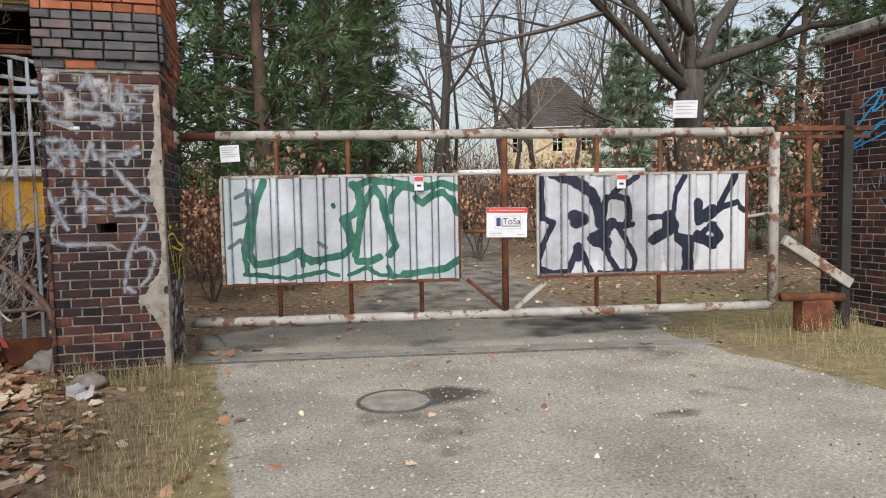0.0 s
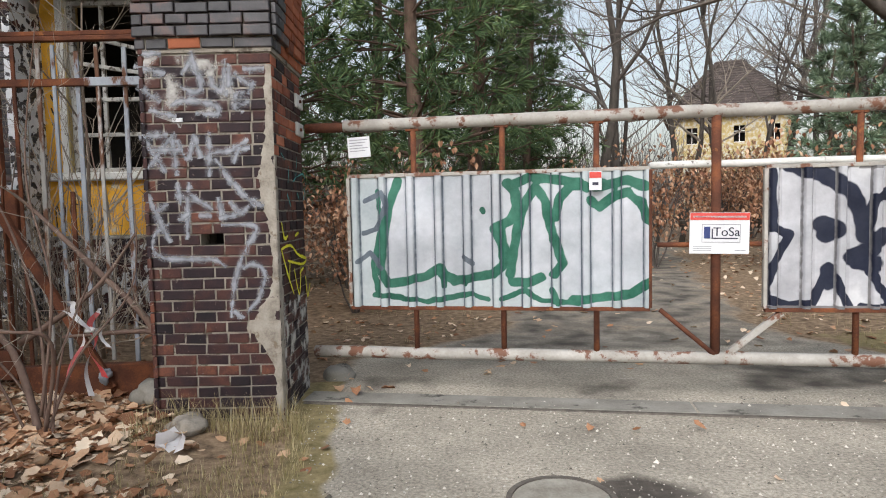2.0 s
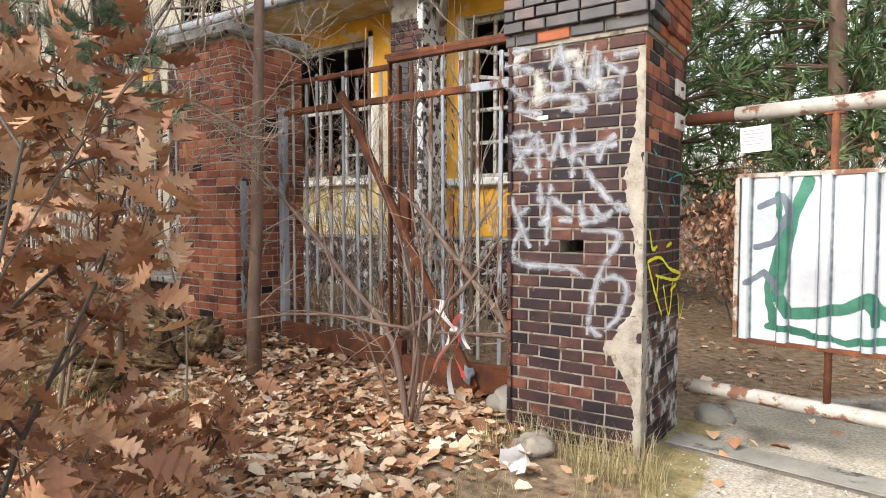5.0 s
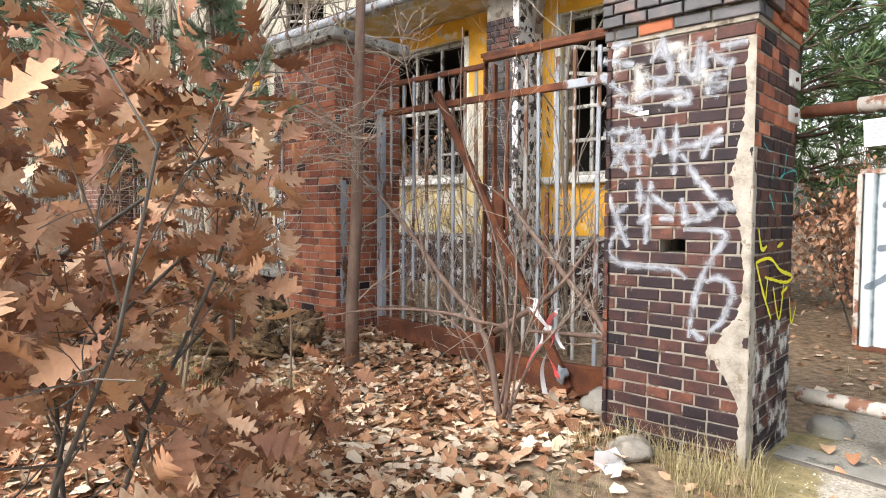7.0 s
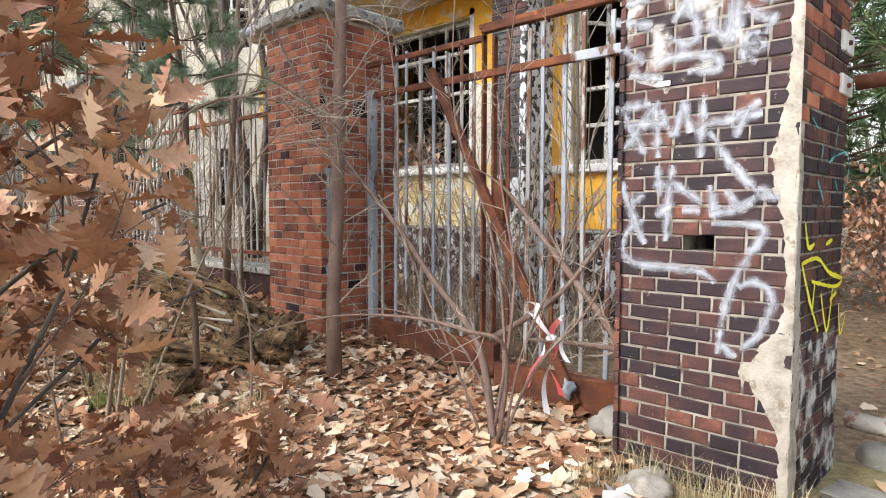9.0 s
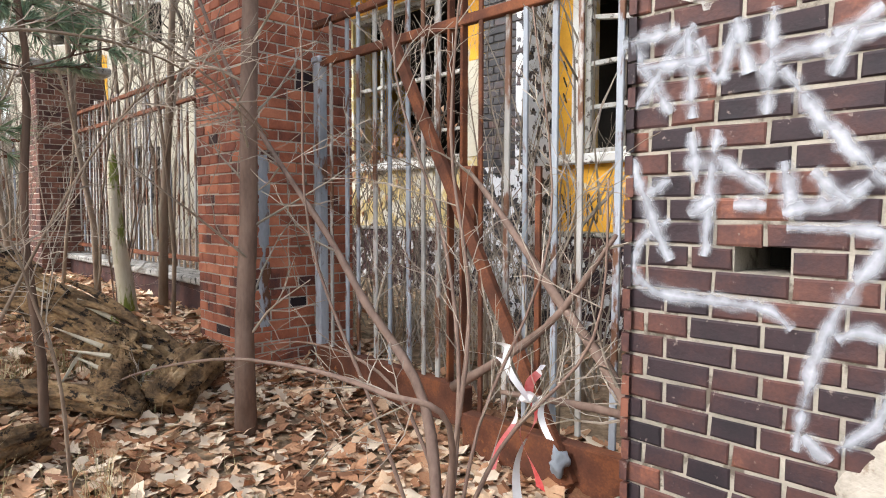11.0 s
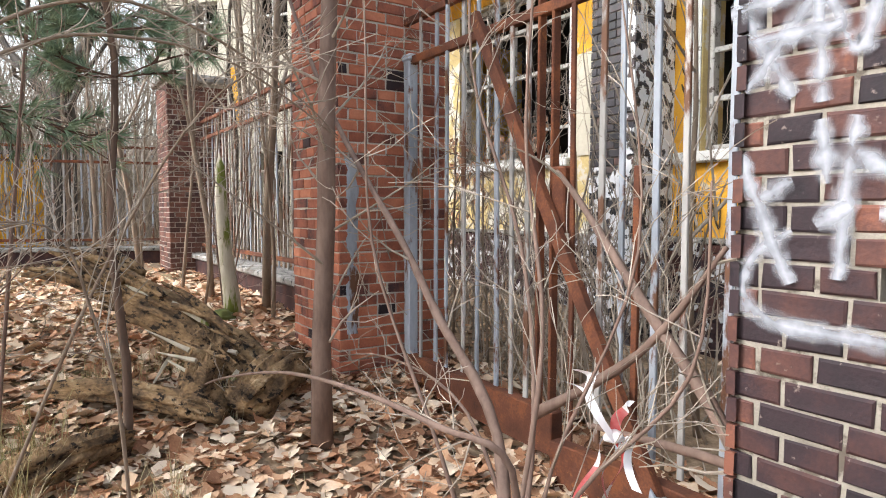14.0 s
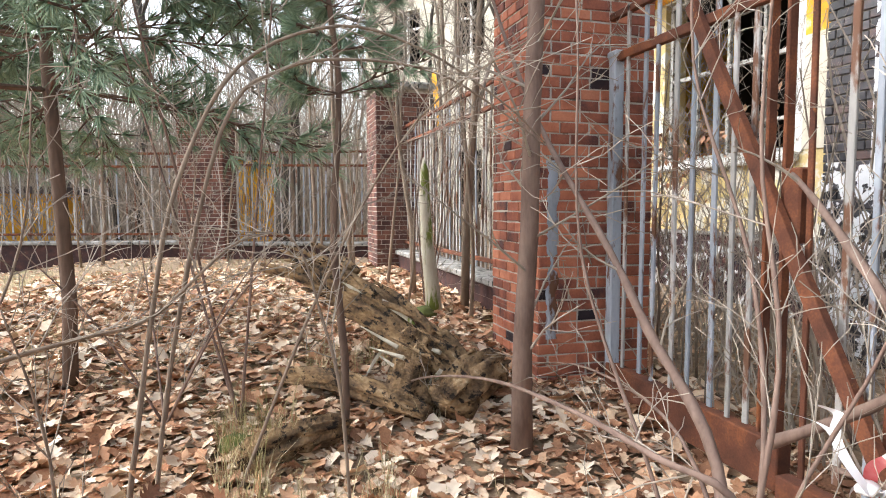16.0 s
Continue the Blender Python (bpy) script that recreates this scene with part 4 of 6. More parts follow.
bars = [("band", M_SIGN_R, -0.19, 0.19, 0.09, 0.138)] + [("text_bar", M_SIGN_W, -0.17, -0.17 + 0.34, 0.106, 0.118)]
bars += [("logo_frame", M_INK_G, -0.11, 0.13, 0.058, 0.062), ("logo_frame", M_INK_G, -0.11, 0.13, -0.062, -0.058), ("logo_frame", M_INK_G, -0.114, -0.11, -0.062, 0.062), ("logo_frame", M_INK_G, 0.13, 0.134, -0.062, 0.062)]
bars += [("logo_block", M_INK_B, -0.1, -0.06, -0.035, 0.045), ("logo_bar", M_INK, -0.05, -0.042, -0.04, 0.03), ("logo_bar", M_INK, -0.04, 0.12, -0.038, -0.03)]
bars += [("text_bar", M_INK_G, -0.17, -0.05, -0.092 - 0.014 * i, -0.088 - 0.014 * i) for i in range(3)] + [("text_bar", M_INK_G, 0.1, 0.17, -0.118, -0.112)]
flat_sign("warning_sign", "white notice board with a red band on the gate post", GATE @ pose(2.94, -0.05, 1.17, 0, 1, 0), 0.385, 0.28, bars, [("ToSa", 0.085, 0.045, -0.018, M_INK)])
for x, z in ((2.12, 1.545), (4.03, 1.535)):
    flat_sign("small_notice", "small white notice with red top on the sheet", GATE @ pose(x, -0.092, z, 0, 0, 0), 0.085, 0.13,
              [("band", M_SIGN_R, -0.04, 0.04, 0.02, 0.06), ("text_bar", M_INK, -0.02, 0.02, -0.03, -0.01)])
flat_sign("hanging_notice", "weathered white notice hanging from the top rail", GATE @ pose(0.42, -0.03, 1.84, 0, -3, 0), 0.17, 0.15,
          [("text_bar", M_INK_G, -0.07, 0.07 - 0.02 * (i % 3), 0.05 - 0.02 * i, 0.056 - 0.02 * i) for i in range(5)])
flat_sign("tree_notice", "white notice board nailed to an oak trunk", pose(8.3, 11.68, 3.3, 0, 3, -34), 0.48, 0.36, [("text_bar", M_INK_G, -0.2, 0.2 - 0.05 * (i % 2), 0.12 - 0.07 * i, 0.135 - 0.07 * i) for i in range(4)])


def hinge_side():
    """Fixed end of the gate between its last post and the far pillar."""
    h = thing("gate_hinge_frame", "rusty hinge frame between gate and pillar", "gate part", GATE @ pose(GLEN, 0, 0))
    part("arm", Build().box(0.0, 1.0, -0.03, 0.03, 2.0, 2.05, 0.004), M_RUST, h)
    part("arm", Build().box(0.0, 0.98, 0.0, 0.04, 1.93, 1.965, 0.004), M_RUST, h)
    part("upright", Build().tube([(0.33, 0, 0.75), (0.33, 0, 1.95)], [0.03, 0.03], 8), M_RUST, h, "", True)
    part("post", Build().box(0.68, 0.78, -0.03, 0.05, 0.0, 2.2, 0.006), M_DARK, h, "dark steel post")
    part("diagonal", Build().box(-0.42, 0.42, -0.03, 0.03, -0.05, 0.05, 0.005, pose(0.42, -0.03, 0.72, 0, 33, 0)), M_PIPE, h, "grey peeling diagonal beam")
    part("box", Build().box(0.24, 0.56, -0.1, 0.08, 0.02, 0.34, 0.02), M_RUST, h, "dark rusted steel box")
    part("spout", Build().tube([(0.05, -0.03, 0.38), (0.7, -0.03, 0.36)], [0.045, 0.045], 10), M_RUST, h, "", True)
    part("stub", Build().box(0.1, 0.5, -0.03, 0.03, 1.36, 1.4, 0.004), M_RUST, h)


hinge_side()


# ---- the picket gate and fence beside the pillar ----
FY = 5.93


def picket(b, x, y, z0, z1, w=0.03, lean=0.0):
    b.box(x - w / 2, x + w / 2, y - 0.008, y + 0.008, z0, z1, 0.003, pose(lean * 0.01, 0, 0, 0, lean, 0) if lean else None)


def picket_gate():
    g = thing("picket_gate", "tall steel picket gate with flaking grey paint over rust", "gate")
    part("end_post", Build().box(-4.53, -4.46, FY - 0.035, FY + 0.035, 0.2, 2.36, 0.006), M_GREY_PAINT, g, "grey square end post")
    part("post_cap", Build().box(-4.545, -4.44, FY - 0.045, FY + 0.045, 2.355, 2.4, 0.01), M_GREY_PAINT, g)
    part("rail", Build().box(-4.47, -1.76, FY - 0.022, FY + 0.02, 2.33, 2.385, 0.005), M_RUST, g, "rust-brown lower cross rail")
    part("rail_sleeve", Build().box(-2.45, -1.76, FY - 0.028, FY + 0.026, 2.325, 2.39, 0.005), M_GREY_PAINT, g)
    part("rail", Build().box(-4.56, -3.2, FY - 0.02, FY + 0.02, 2.6, 2.645, 0.005), M_RUST, g, "rusty top rail")
    part("rail", Build().box(-3.22, -1.76, FY - 0.03, FY + 0.03, 2.655, 2.69, 0.005, pose(0, 0, 0, 0, 0, 0)), M_RUST, g)
    part("rail", Build().box(-3.3, -1.76, FY + 0.04, FY + 0.08, 2.71, 2.745, 0.005), M_RUST, g)
    part("meeting_post", Build().box(-3.22, -3.2, FY - 0.02, FY + 0.03, 0.25, 2.7, 0.005), M_RUST, g, "rusted meeting post")
    part("meeting_post", Build().box(-3.12, -3.1, FY - 0.02, FY + 0.03, 0.25, 2.62, 0.005), M_RUST, g)
    part("lock_box", Build().box(-3.08, -2.99, FY - 0.045, FY + 0.03, 1.26, 1.58, 0.008), M_RUST, g, "rusted lock case")
    part("sill_beam", Build().box(-4.5, -3.06, FY - 0.05, FY + 0.03, 0.1, 0.32, 0.006, pose(0, 0, 0, 0, 1, 0)), M_RUST, g, "rusted bottom plate")
    part("sill_beam", Build().box(-3.02, -1.72, FY - 0.09, FY - 0.01, 0.06, 0.35, 0.006, pose(0, 0, -0.04, 0, -1, 0)), M_RUST, g, "bent rusted bottom plate")
    rnd = random.Random(5)
    xs = [-4.352, -4.21, -4.055, -3.895, -3.725, -3.565, -3.41, -3.32, -2.96, -2.82, -2.66, -2.5, -2.34, -2.18, -2.02, -1.88]
    for i, x in enumerate(xs):
        b = Build()
        grey = not (7 <= i <= 9)
        mat = M_GREY_PAINT if grey and i % 3 else (M_WHITE_BAR if grey or i != 8 else M_RUST)
        top = 2.6 if i % 2 else 2.64
        wd = 0.034 if i % 2 else 0.028
        picket(b, x, FY + (0.012 if i % 2 else -0.012), 0.3 + rnd.uniform(-0.05, 0.03), top, wd, rnd.uniform(-0.4, 0.4))
        part("picket", b, mat, g)
    for x in (-2.58,):
        part("rusty_stub", Build().box(x - 0.016, x + 0.016, FY - 0.03, FY - 0.01, 0.35, 1.5 + 0.2 * rnd.random(), 0.003), M_RUST, g)
    part("side_post", Build().box(-1.94, -1.89, FY - 0.04, FY + 0.04, 0.0, 2.62, 0.006), M_GREY_PAINT, g)
    return g


picket_gate()
bar = thing("angle_bar", "rusty perforated angle bar leaning on the gate", "steel bar")
top_, low_ = Vector((-3.72, 5.87, 2.46)), Vector((-2.31, 5.8, 0.10))
d_ = (low_ - top_)
ax_ = d_.normalized()
az_ = ax_.cross(Vector((0, 1, 0))).normalized()
ay_ = az_.cross(ax_)
m_ = Matrix.Translation(top_) @ Matrix((ax_, ay_, az_)).transposed().to_4x4()
part("flange", Build().box(0, d_.length, -0.003, 0.003, -0.034, 0.034, 0.002, m_), M_RUST, bar)
part("flange", Build().box(0, d_.length, 0.0035, 0.036, 0.027, 0.033, 0.002, m_), M_RUST, bar)


def fence_run(name, label, p0, p1, z0, z1, n, seed, wall=0.3):
    """Weathered pickets on two rails above a low wall with a coping."""
    rnd = random.Random(seed)
    d = Vector((p1[0] - p0[0], p1[1] - p0[1], 0))
    f = thing(name, label, "fence", pose(p0[0], p0[1], 0, 0, 0, math.degrees(math.atan2(d.y, d.x))), "runs of picket fence")
    L = d.length
    part("low_wall", Build().box(0, L, -0.12, 0.12, z0 - 0.5, z0 + wall - 0.07, 0.01), M_BRICK_J, f, "dark low brick wall")
    part("coping", Build().box(0, L, -0.17, 0.17, z0 + wall - 0.07, z0 + wall, 0.015), M_CAP, f, "mossy concrete coping")
    for z in (z0 + wall + 0.12, z1 - 0.28, z1 - 0.04):
        part("rail", Build().box(0, L, -0.02, 0.02, z - 0.022, z + 0.022, 0.004, pose(0, 0, 0, 0, rnd.uniform(-0.2, 0.2), 0)), M_RUST, f)
    mesh_ = [Build().box(-0.015, 0.015, -0.008, 0.008, 0, 1, 0.003).mesh("picket", m) for m in (M_WHITE_BAR, M_GREY_PAINT)]
    for i in range(n):
        ob = new("picket", mesh_[0 if rnd.random() < 0.7 else 1])
        ob.parent = f
        ob.matrix_basis = pose(L * (i + 0.5) / n, 0.016, z0 + wall + 0.03, rnd.uniform(-1, 1), rnd.uniform(-1, 1), 0) @ Matrix.Diagonal((1, 1, z1 - z0 - wall - rnd.uniform(-0.03, 0.06), 1))


fence_run("picket_fence", "weathered pale picket fence on a low wall between pillars", (-10.38, 5.9), (-5.42, 5.9), 0.45, 2.66, 36, 1)
fence_run("picket_fence", "weathered picket fence at the far side of the clearing", (-13.3, 3.3), (-12.5, 5.9), 0.45, 2.45, 20, 2)
fence_run("picket_fence", "overgrown picket fence beyond the clearing", (-15.6, -4.5), (-13.95, 2.5), 0.45, 2.45, 44, 3)
fence_run("picket_fence", "weathered picket fence beyond the brick pillar", (-12.5, 5.9), (-11.2, 5.9), 0.45, 2.6, 8, 4)


# ---- the gatehouse ----
WY = 8.5


def window(name, x0, x1, z0, z1, y, bars_x, bars_z, parent, seed):
    rnd = random.Random(seed)
    w = part(name, Build().box(x0, x1, y - 0.03, y + 0.05, z0, z0 + 0.05, 0.006), M_FRAME, parent, "peeling white window frame with broken panes")
    part("frame", Build().box(x0, x1, y - 0.03, y + 0.05, z1 - 0.06, z1, 0.006), M_FRAME, w)
    for x in (x0, x1 - 0.06):
        part("frame", Build().box(x, x + 0.06, y - 0.035, y + 0.05, z0 + 0.05, z1 - 0.06, 0.006), M_FRAME, w)
    for x in bars_x:
        part("glazing_bar", Build().box(x - 0.022, x + 0.022, y - 0.02, y + 0.02, z0 + 0.05, z1 - 0.06, 0.004, ), M_FRAME, w)
    for z, s in bars_z:
        part("glazing_bar", Build().box(-(x1 - x0) / 2 + 0.06, (x1 - x0) / 2 - 0.06, -0.025, 0.025, -0.022, 0.022, 0.004, pose((x0 + x1) / 2, y - 0.005, z, 0, s, 0)), M_FRAME, w)
    return w


def gatehouse():
    h = thing("gatehouse", "derelict yellow gatehouse with broken white windows and flaking brick piers", "house")
    z0, zs, zt, zr = 0.3, 1.93, 3.82, 4.12
    wins = [(-7.62, -5.63, zs, zt), (-4.08, -2.75, zs - 0.06, zt)]
    part("wall", wall_with_holes(Build(), -9.4, -2.55, WY, WY + 0.3, z0 + 0.8, zr, wins), M_YELLOW_OLD, h, "faded ochre plaster")
    part("wall", wall_with_holes(Build(), -2.85, -2.55, WY + 0.3, WY + 2.3, z0, zr, []), M_YELLOW, h)
    part("wall", wall_with_holes(Build(), -9.4, -9.1, WY + 0.3, WY + 2.3, z0, zr, []), M_YELLOW, h)
    # back wall, ceiling and floor coloured near-black, so the room's shade is painted in
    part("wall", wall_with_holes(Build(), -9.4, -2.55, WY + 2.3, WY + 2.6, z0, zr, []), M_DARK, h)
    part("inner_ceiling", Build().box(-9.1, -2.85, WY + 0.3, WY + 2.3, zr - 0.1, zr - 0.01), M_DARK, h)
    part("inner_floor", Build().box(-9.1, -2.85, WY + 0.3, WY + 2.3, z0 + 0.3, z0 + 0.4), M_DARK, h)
    part("plinth", Build().box(-9.42, -2.53, WY - 0.06, WY + 0.3, 0.0, z0 + 0.8, 0.01), M_BRICK_J, h, "dark brick plinth")
    part("plinth_coat", Build().poly([(-9.4, WY - 0.074, 0.2), (-2.55, WY - 0.074, 0.2), (-2.55, WY - 0.074, z0 + 0.8), (-9.4, WY - 0.074, z0 + 0.8)], [(0, 1, 2, 3)]), M_FLAKE_THIN, h, "flaking white coat")
    pb = Build()
    wall_face(None, (-6.6, WY - 0.06, 0.02), 0, 4.05, range(0, 15), lambda q, x, r: M_BLACK_BRICK, (), 0, 97, joined=pb)
    part("brick_facing", pb, M_BRICK_J, h, "dark brick plinth facing", kind="stuff")
    part("sill_band", Build().box(-9.42, -2.53, WY - 0.085, WY - 0.002, z0 + 0.8, z0 + 0.84, 0.01), M_CAP, h)
    # bright yellow strips, white reveals
    part("jamb", Build().box(-5.62, -5.54, WY - 0.016, WY - 0.005, zs - 0.02, zt + 0.1), M_WHITE, h)
    part("jamb", Build().box(-5.54, -4.84, WY - 0.014, WY - 0.004, zs, 2.95), M_CREAM, h, "pale cream plaster with yellow showing through")
    part("jamb", Build().box(-5.54, -4.84, WY - 0.014, WY - 0.004, 2.952, zt + 0.018), M_YELLOW, h)
    part("jamb", Build().box(-4.34, -4.17, WY - 0.014, WY - 0.004, zs - 0.06, zt + 0.018), M_YELLOW, h)
    part("jamb", Build().box(-4.168, -4.09, WY - 0.016, WY - 0.005, zs - 0.06, zt + 0.018), M_WHITE, h)
    part("apron", Build().box(-4.34, -2.57, WY - 0.014, WY - 0.004, z0 + 0.85, zs - 0.16), M_YELLOW, h, "bright ochre wall below the window")
    part("lintel", Build().box(-9.4, -2.55, WY - 0.016, WY - 0.005, zt + 0.02, zr - 0.02), M_YELLOW, h, "bright ochre band under the eaves")
    for x0, x1, zz in ((-7.66, -5.58, zs), (-4.3, -2.7, zs - 0.06)):
        part("window_sill", Build().box(x0, x1, WY - 0.09, WY + 0.1, zz - 0.1, zz - 0.005, 0.015), M_WHITE, h, "peeling whitewashed sill")
    window("window", -7.62, -5.63, zs, zt, WY + 0.1, (-6.13, -6.63, -7.13), ((2.9, 0), (3.42, 0)), h, 1)
    part("glazing_bar", Build().box(-6.1, -5.69, WY + 0.08, WY + 0.12, 2.25, 2.285, 0.004), M_FRAME, h)
    window("window", -4.08, -2.75, zs - 0.06, zt, WY + 0.1, (-3.7, -3.25), ((3.3, 14), (2.7, 0), (3.02, 10), (2.3, 0)), h, 2)
    # piers of dark brick with a flaking white coat
    for k, (x0, x1) in enumerate(((-4.83, -4.35), (-9.5, -9.0), (-2.62, -2.5))):
        y0 = WY - 0.52
        pier = part("pier", Build().box(x0 + 0.008, x1 - 0.008, y0 + 0.008, WY - 0.002, 0.1, zr - 0.02), M_MORTAR, h, "dark brick pier with flaking white paint")
        if k == 2:
            continue
        joined = Build()
        wall_face(pier, (x0, y0, 0.1), 0, x1 - x0, range(0, 51), lambda q, x, r: M_BLACK_BRICK, (), 150 if k == 0 else 0, 90 + k, joined=joined)
        wall_face(pier, (x1, y0, 0.1), 90, 0.52, range(0, 51), lambda q, x, r: M_BLACK_BRICK, (), 150 if k == 0 else 0, 94 + k, joined=joined)
        if joined.v:
            part("brick_backing", joined, M_BRICK_J, pier, kind="stuff")
        c = Build()
        c.poly([(x1 + 0.011, y0 - 0.012, 0.4), (x1 + 0.011, WY - 0.01, 0.4), (x1 + 0.011, WY - 0.01, zr - 0.05), (x1 + 0.011, y0 - 0.012, zr - 0.05)], [(0, 1, 2, 3)])
        c.poly([(x1 - 0.07, y0 - 0.0125, 0.4), (x1 + 0.011, y0 - 0.0125, 0.4), (x1 + 0.011, y0 - 0.0125, zr - 0.05), (x1 - 0.07, y0 - 0.0125, zr - 0.05)], [(0, 1, 2, 3)])
        part("flaking_coat", c, M_FLAKE, pier, "flaking white coat")
        c = Build().poly([(x0, y0 - 0.0125, 0.3), (x1 - 0.072, y0 - 0.0125, 0.3), (x1 - 0.072, y0 - 0.0125, 1.75), (x0, y0 - 0.0125, 1.75)], [(0, 1, 2, 3)])
        part("flaking_coat", c, M_FLAKE, pier)
    roof = part("roof", Build().box(-9.9, -2.2, WY - 0.75, WY + 2.9, zr, zr + 0.16, 0.01), M_YELLOW_OLD, h, "flat roof with wide eaves")
    part("roofing", Build().box(-9.95, -2.15, WY - 0.8, WY + 2.95, zr + 0.16, zr + 0.24, 0.01), M_ROOF, roof)
    part("gutter", Build().tube([(-9.9, WY - 0.86, zr + 0.1), (-2.2, WY - 0.86, zr + 0.12)], [0.07, 0.07], 12), M_GREY_PAINT, h, "grey zinc gutter", True)
    part("downpipe", Build().tube([(-3.75, WY - 0.8, zr + 0.05), (-3.95, WY - 0.62, zr - 0.1), (-4.28, WY - 0.2, zr - 0.5)], [0.05] * 3, 12), M_PIPE, h, "broken grey downpipe", True)
    g = Build()
    fw = pose(0, WY - 0.02, 0)
    for k, s in enumerate(strokes("-4.27,1.20 -4.27,1.50 -4.17,1.20 -4.17,1.50|-4.10,1.20 -4.10,1.50 -4.02,1.50|-4.10,1.35 -4.04,1.35|-4.10,1.20 -4.02,1.20|-3.97,1.20 -3.97,1.50 -3.88,1.22 -3.87,1.50|-4.26,2.60 -4.22,2.50|-4.26,2.75 -4.22,2.65|-4.26,2.45 -4.22,2.35")):
        strip(g, s, 0.028, fw, 0.0 + 0.0007 * k)
    part("graffiti", g, M_SPRAY_K, h, "dark sprayed letters", kind="stuff")
    g = Build()
    for k, s in enumerate(strokes("-3.82,1.25 -3.74,1.60 -3.66,1.25 -3.74,1.40|-3.60,1.55 -3.62,1.30 -3.52,1.25|-3.44,1.60 -3.37,1.45 -3.44,1.30 -3.50,1.45 -3.44,1.60|-3.27,1.60 -3.29,1.30|-3.27,1.45 -3.15,1.60|-3.27,1.45 -3.15,1.30|-3.02,1.60 -3.07,1.45 -2.97,1.40 -3.04,1.26")):
        strip(g, s, 0.03, fw, 0.001 + 0.0007 * k)
    part("graffiti", g, M_SPRAY, h, "white sprayed tag", kind="stuff")
    return h


gatehouse()


def villa():
    """The cream house behind the fence."""
    h = thing("villa", "large cream rendered derelict house with yellow patches behind the fence", "house", pose(-22.4, 7.3, 0, 0, 0, 38))
    x0, x1, y0, y1, zt = 0.0, 10.5, 0.0, 8.5, 9.6
    holes = [(a, a + 1.1, z, z + 1.7) for a in (1.2, 3.6, 6.0, 8.4) for z in (1.4, 5.9)]
    part("wall", wall_with_holes(Build(), x0, x1, y0, y0 + 0.35, 0.2, zt, holes), M_CREAM, h)
    part("wall", wall_with_holes(Build(), x0, x1, y1, y1 + 0.35, 0.2, zt, []), M_CREAM, h)
    for x in (x0, x1 - 0.35):
        part("wall", Build().box(x, x + 0.35, y0 + 0.35, y1, 0.2, zt), M_CREAM, h)
    # near-black slab added behind the windows as painted room shade
    part("shade_backing", Build().box(x0 + 0.4, x1 - 0.4, y0 + 1.8, y0 + 1.9, 0.2, zt), M_DARK, h)
    for a, b_, z, t in holes:
        w = part("window", Build().box(a, b_, y0 + 0.1, y0 + 0.16, z, z + 0.06), M_WHITE, h)
        part("frame", Build().box(a + 0.52, a + 0.58, y0 + 0.1, y0 + 0.16, z + 0.06, t), M_WHITE, w)
        part("frame", Build().box(a, b_, y0 + 0.1, y0 + 0.16, z + 1.1, z + 1.16), M_WHITE, w)
    r = Build()
    r.poly([(x0 - 0.5, y0 - 0.5, zt), (x1 + 0.5, y0 - 0.5, zt), (x1 + 0.5, y1 + 0.8, zt), (x0 - 0.5, y1 + 0.8, zt), (x0 + 3.5, (y0 + y1) / 2, zt + 3.2), (x1 - 3.5, (y0 + y1) / 2, zt + 3.2)],
           [(0, 1, 5, 4), (1, 2, 5), (2, 3, 4, 5), (3, 0, 4), (3, 2, 1, 0)])
    part("roof", r, M_ROOF, h)
    for a in (2.7, 7.4):
        part("plaster_patch", Build().box(a, a + 0.35, y0 - 0.012, y0 - 0.003, 3.9, 5.6), M_YELLOW, h, "bright yellow patch")


villa()
for y0, y1, x0, x1, h_ in ((3.25, 4.15, -19.5, -17.3, 2.55), (-2.0, -0.7, -19.4, -17.4, 1.7)):
    shed = thing("annex", "low ochre outbuilding in the thicket beyond the fence", "shed")
    part("wall", Build().box(x0, x1, y0, y1, 0.2, h_), M_YELLOW, shed)
    part("roof", Build().box(x0 - 0.2, x1 + 0.2, y0 - 0.2, y1 + 0.2, h_, h_ + 0.16, 0.02), M_ROOF, shed)


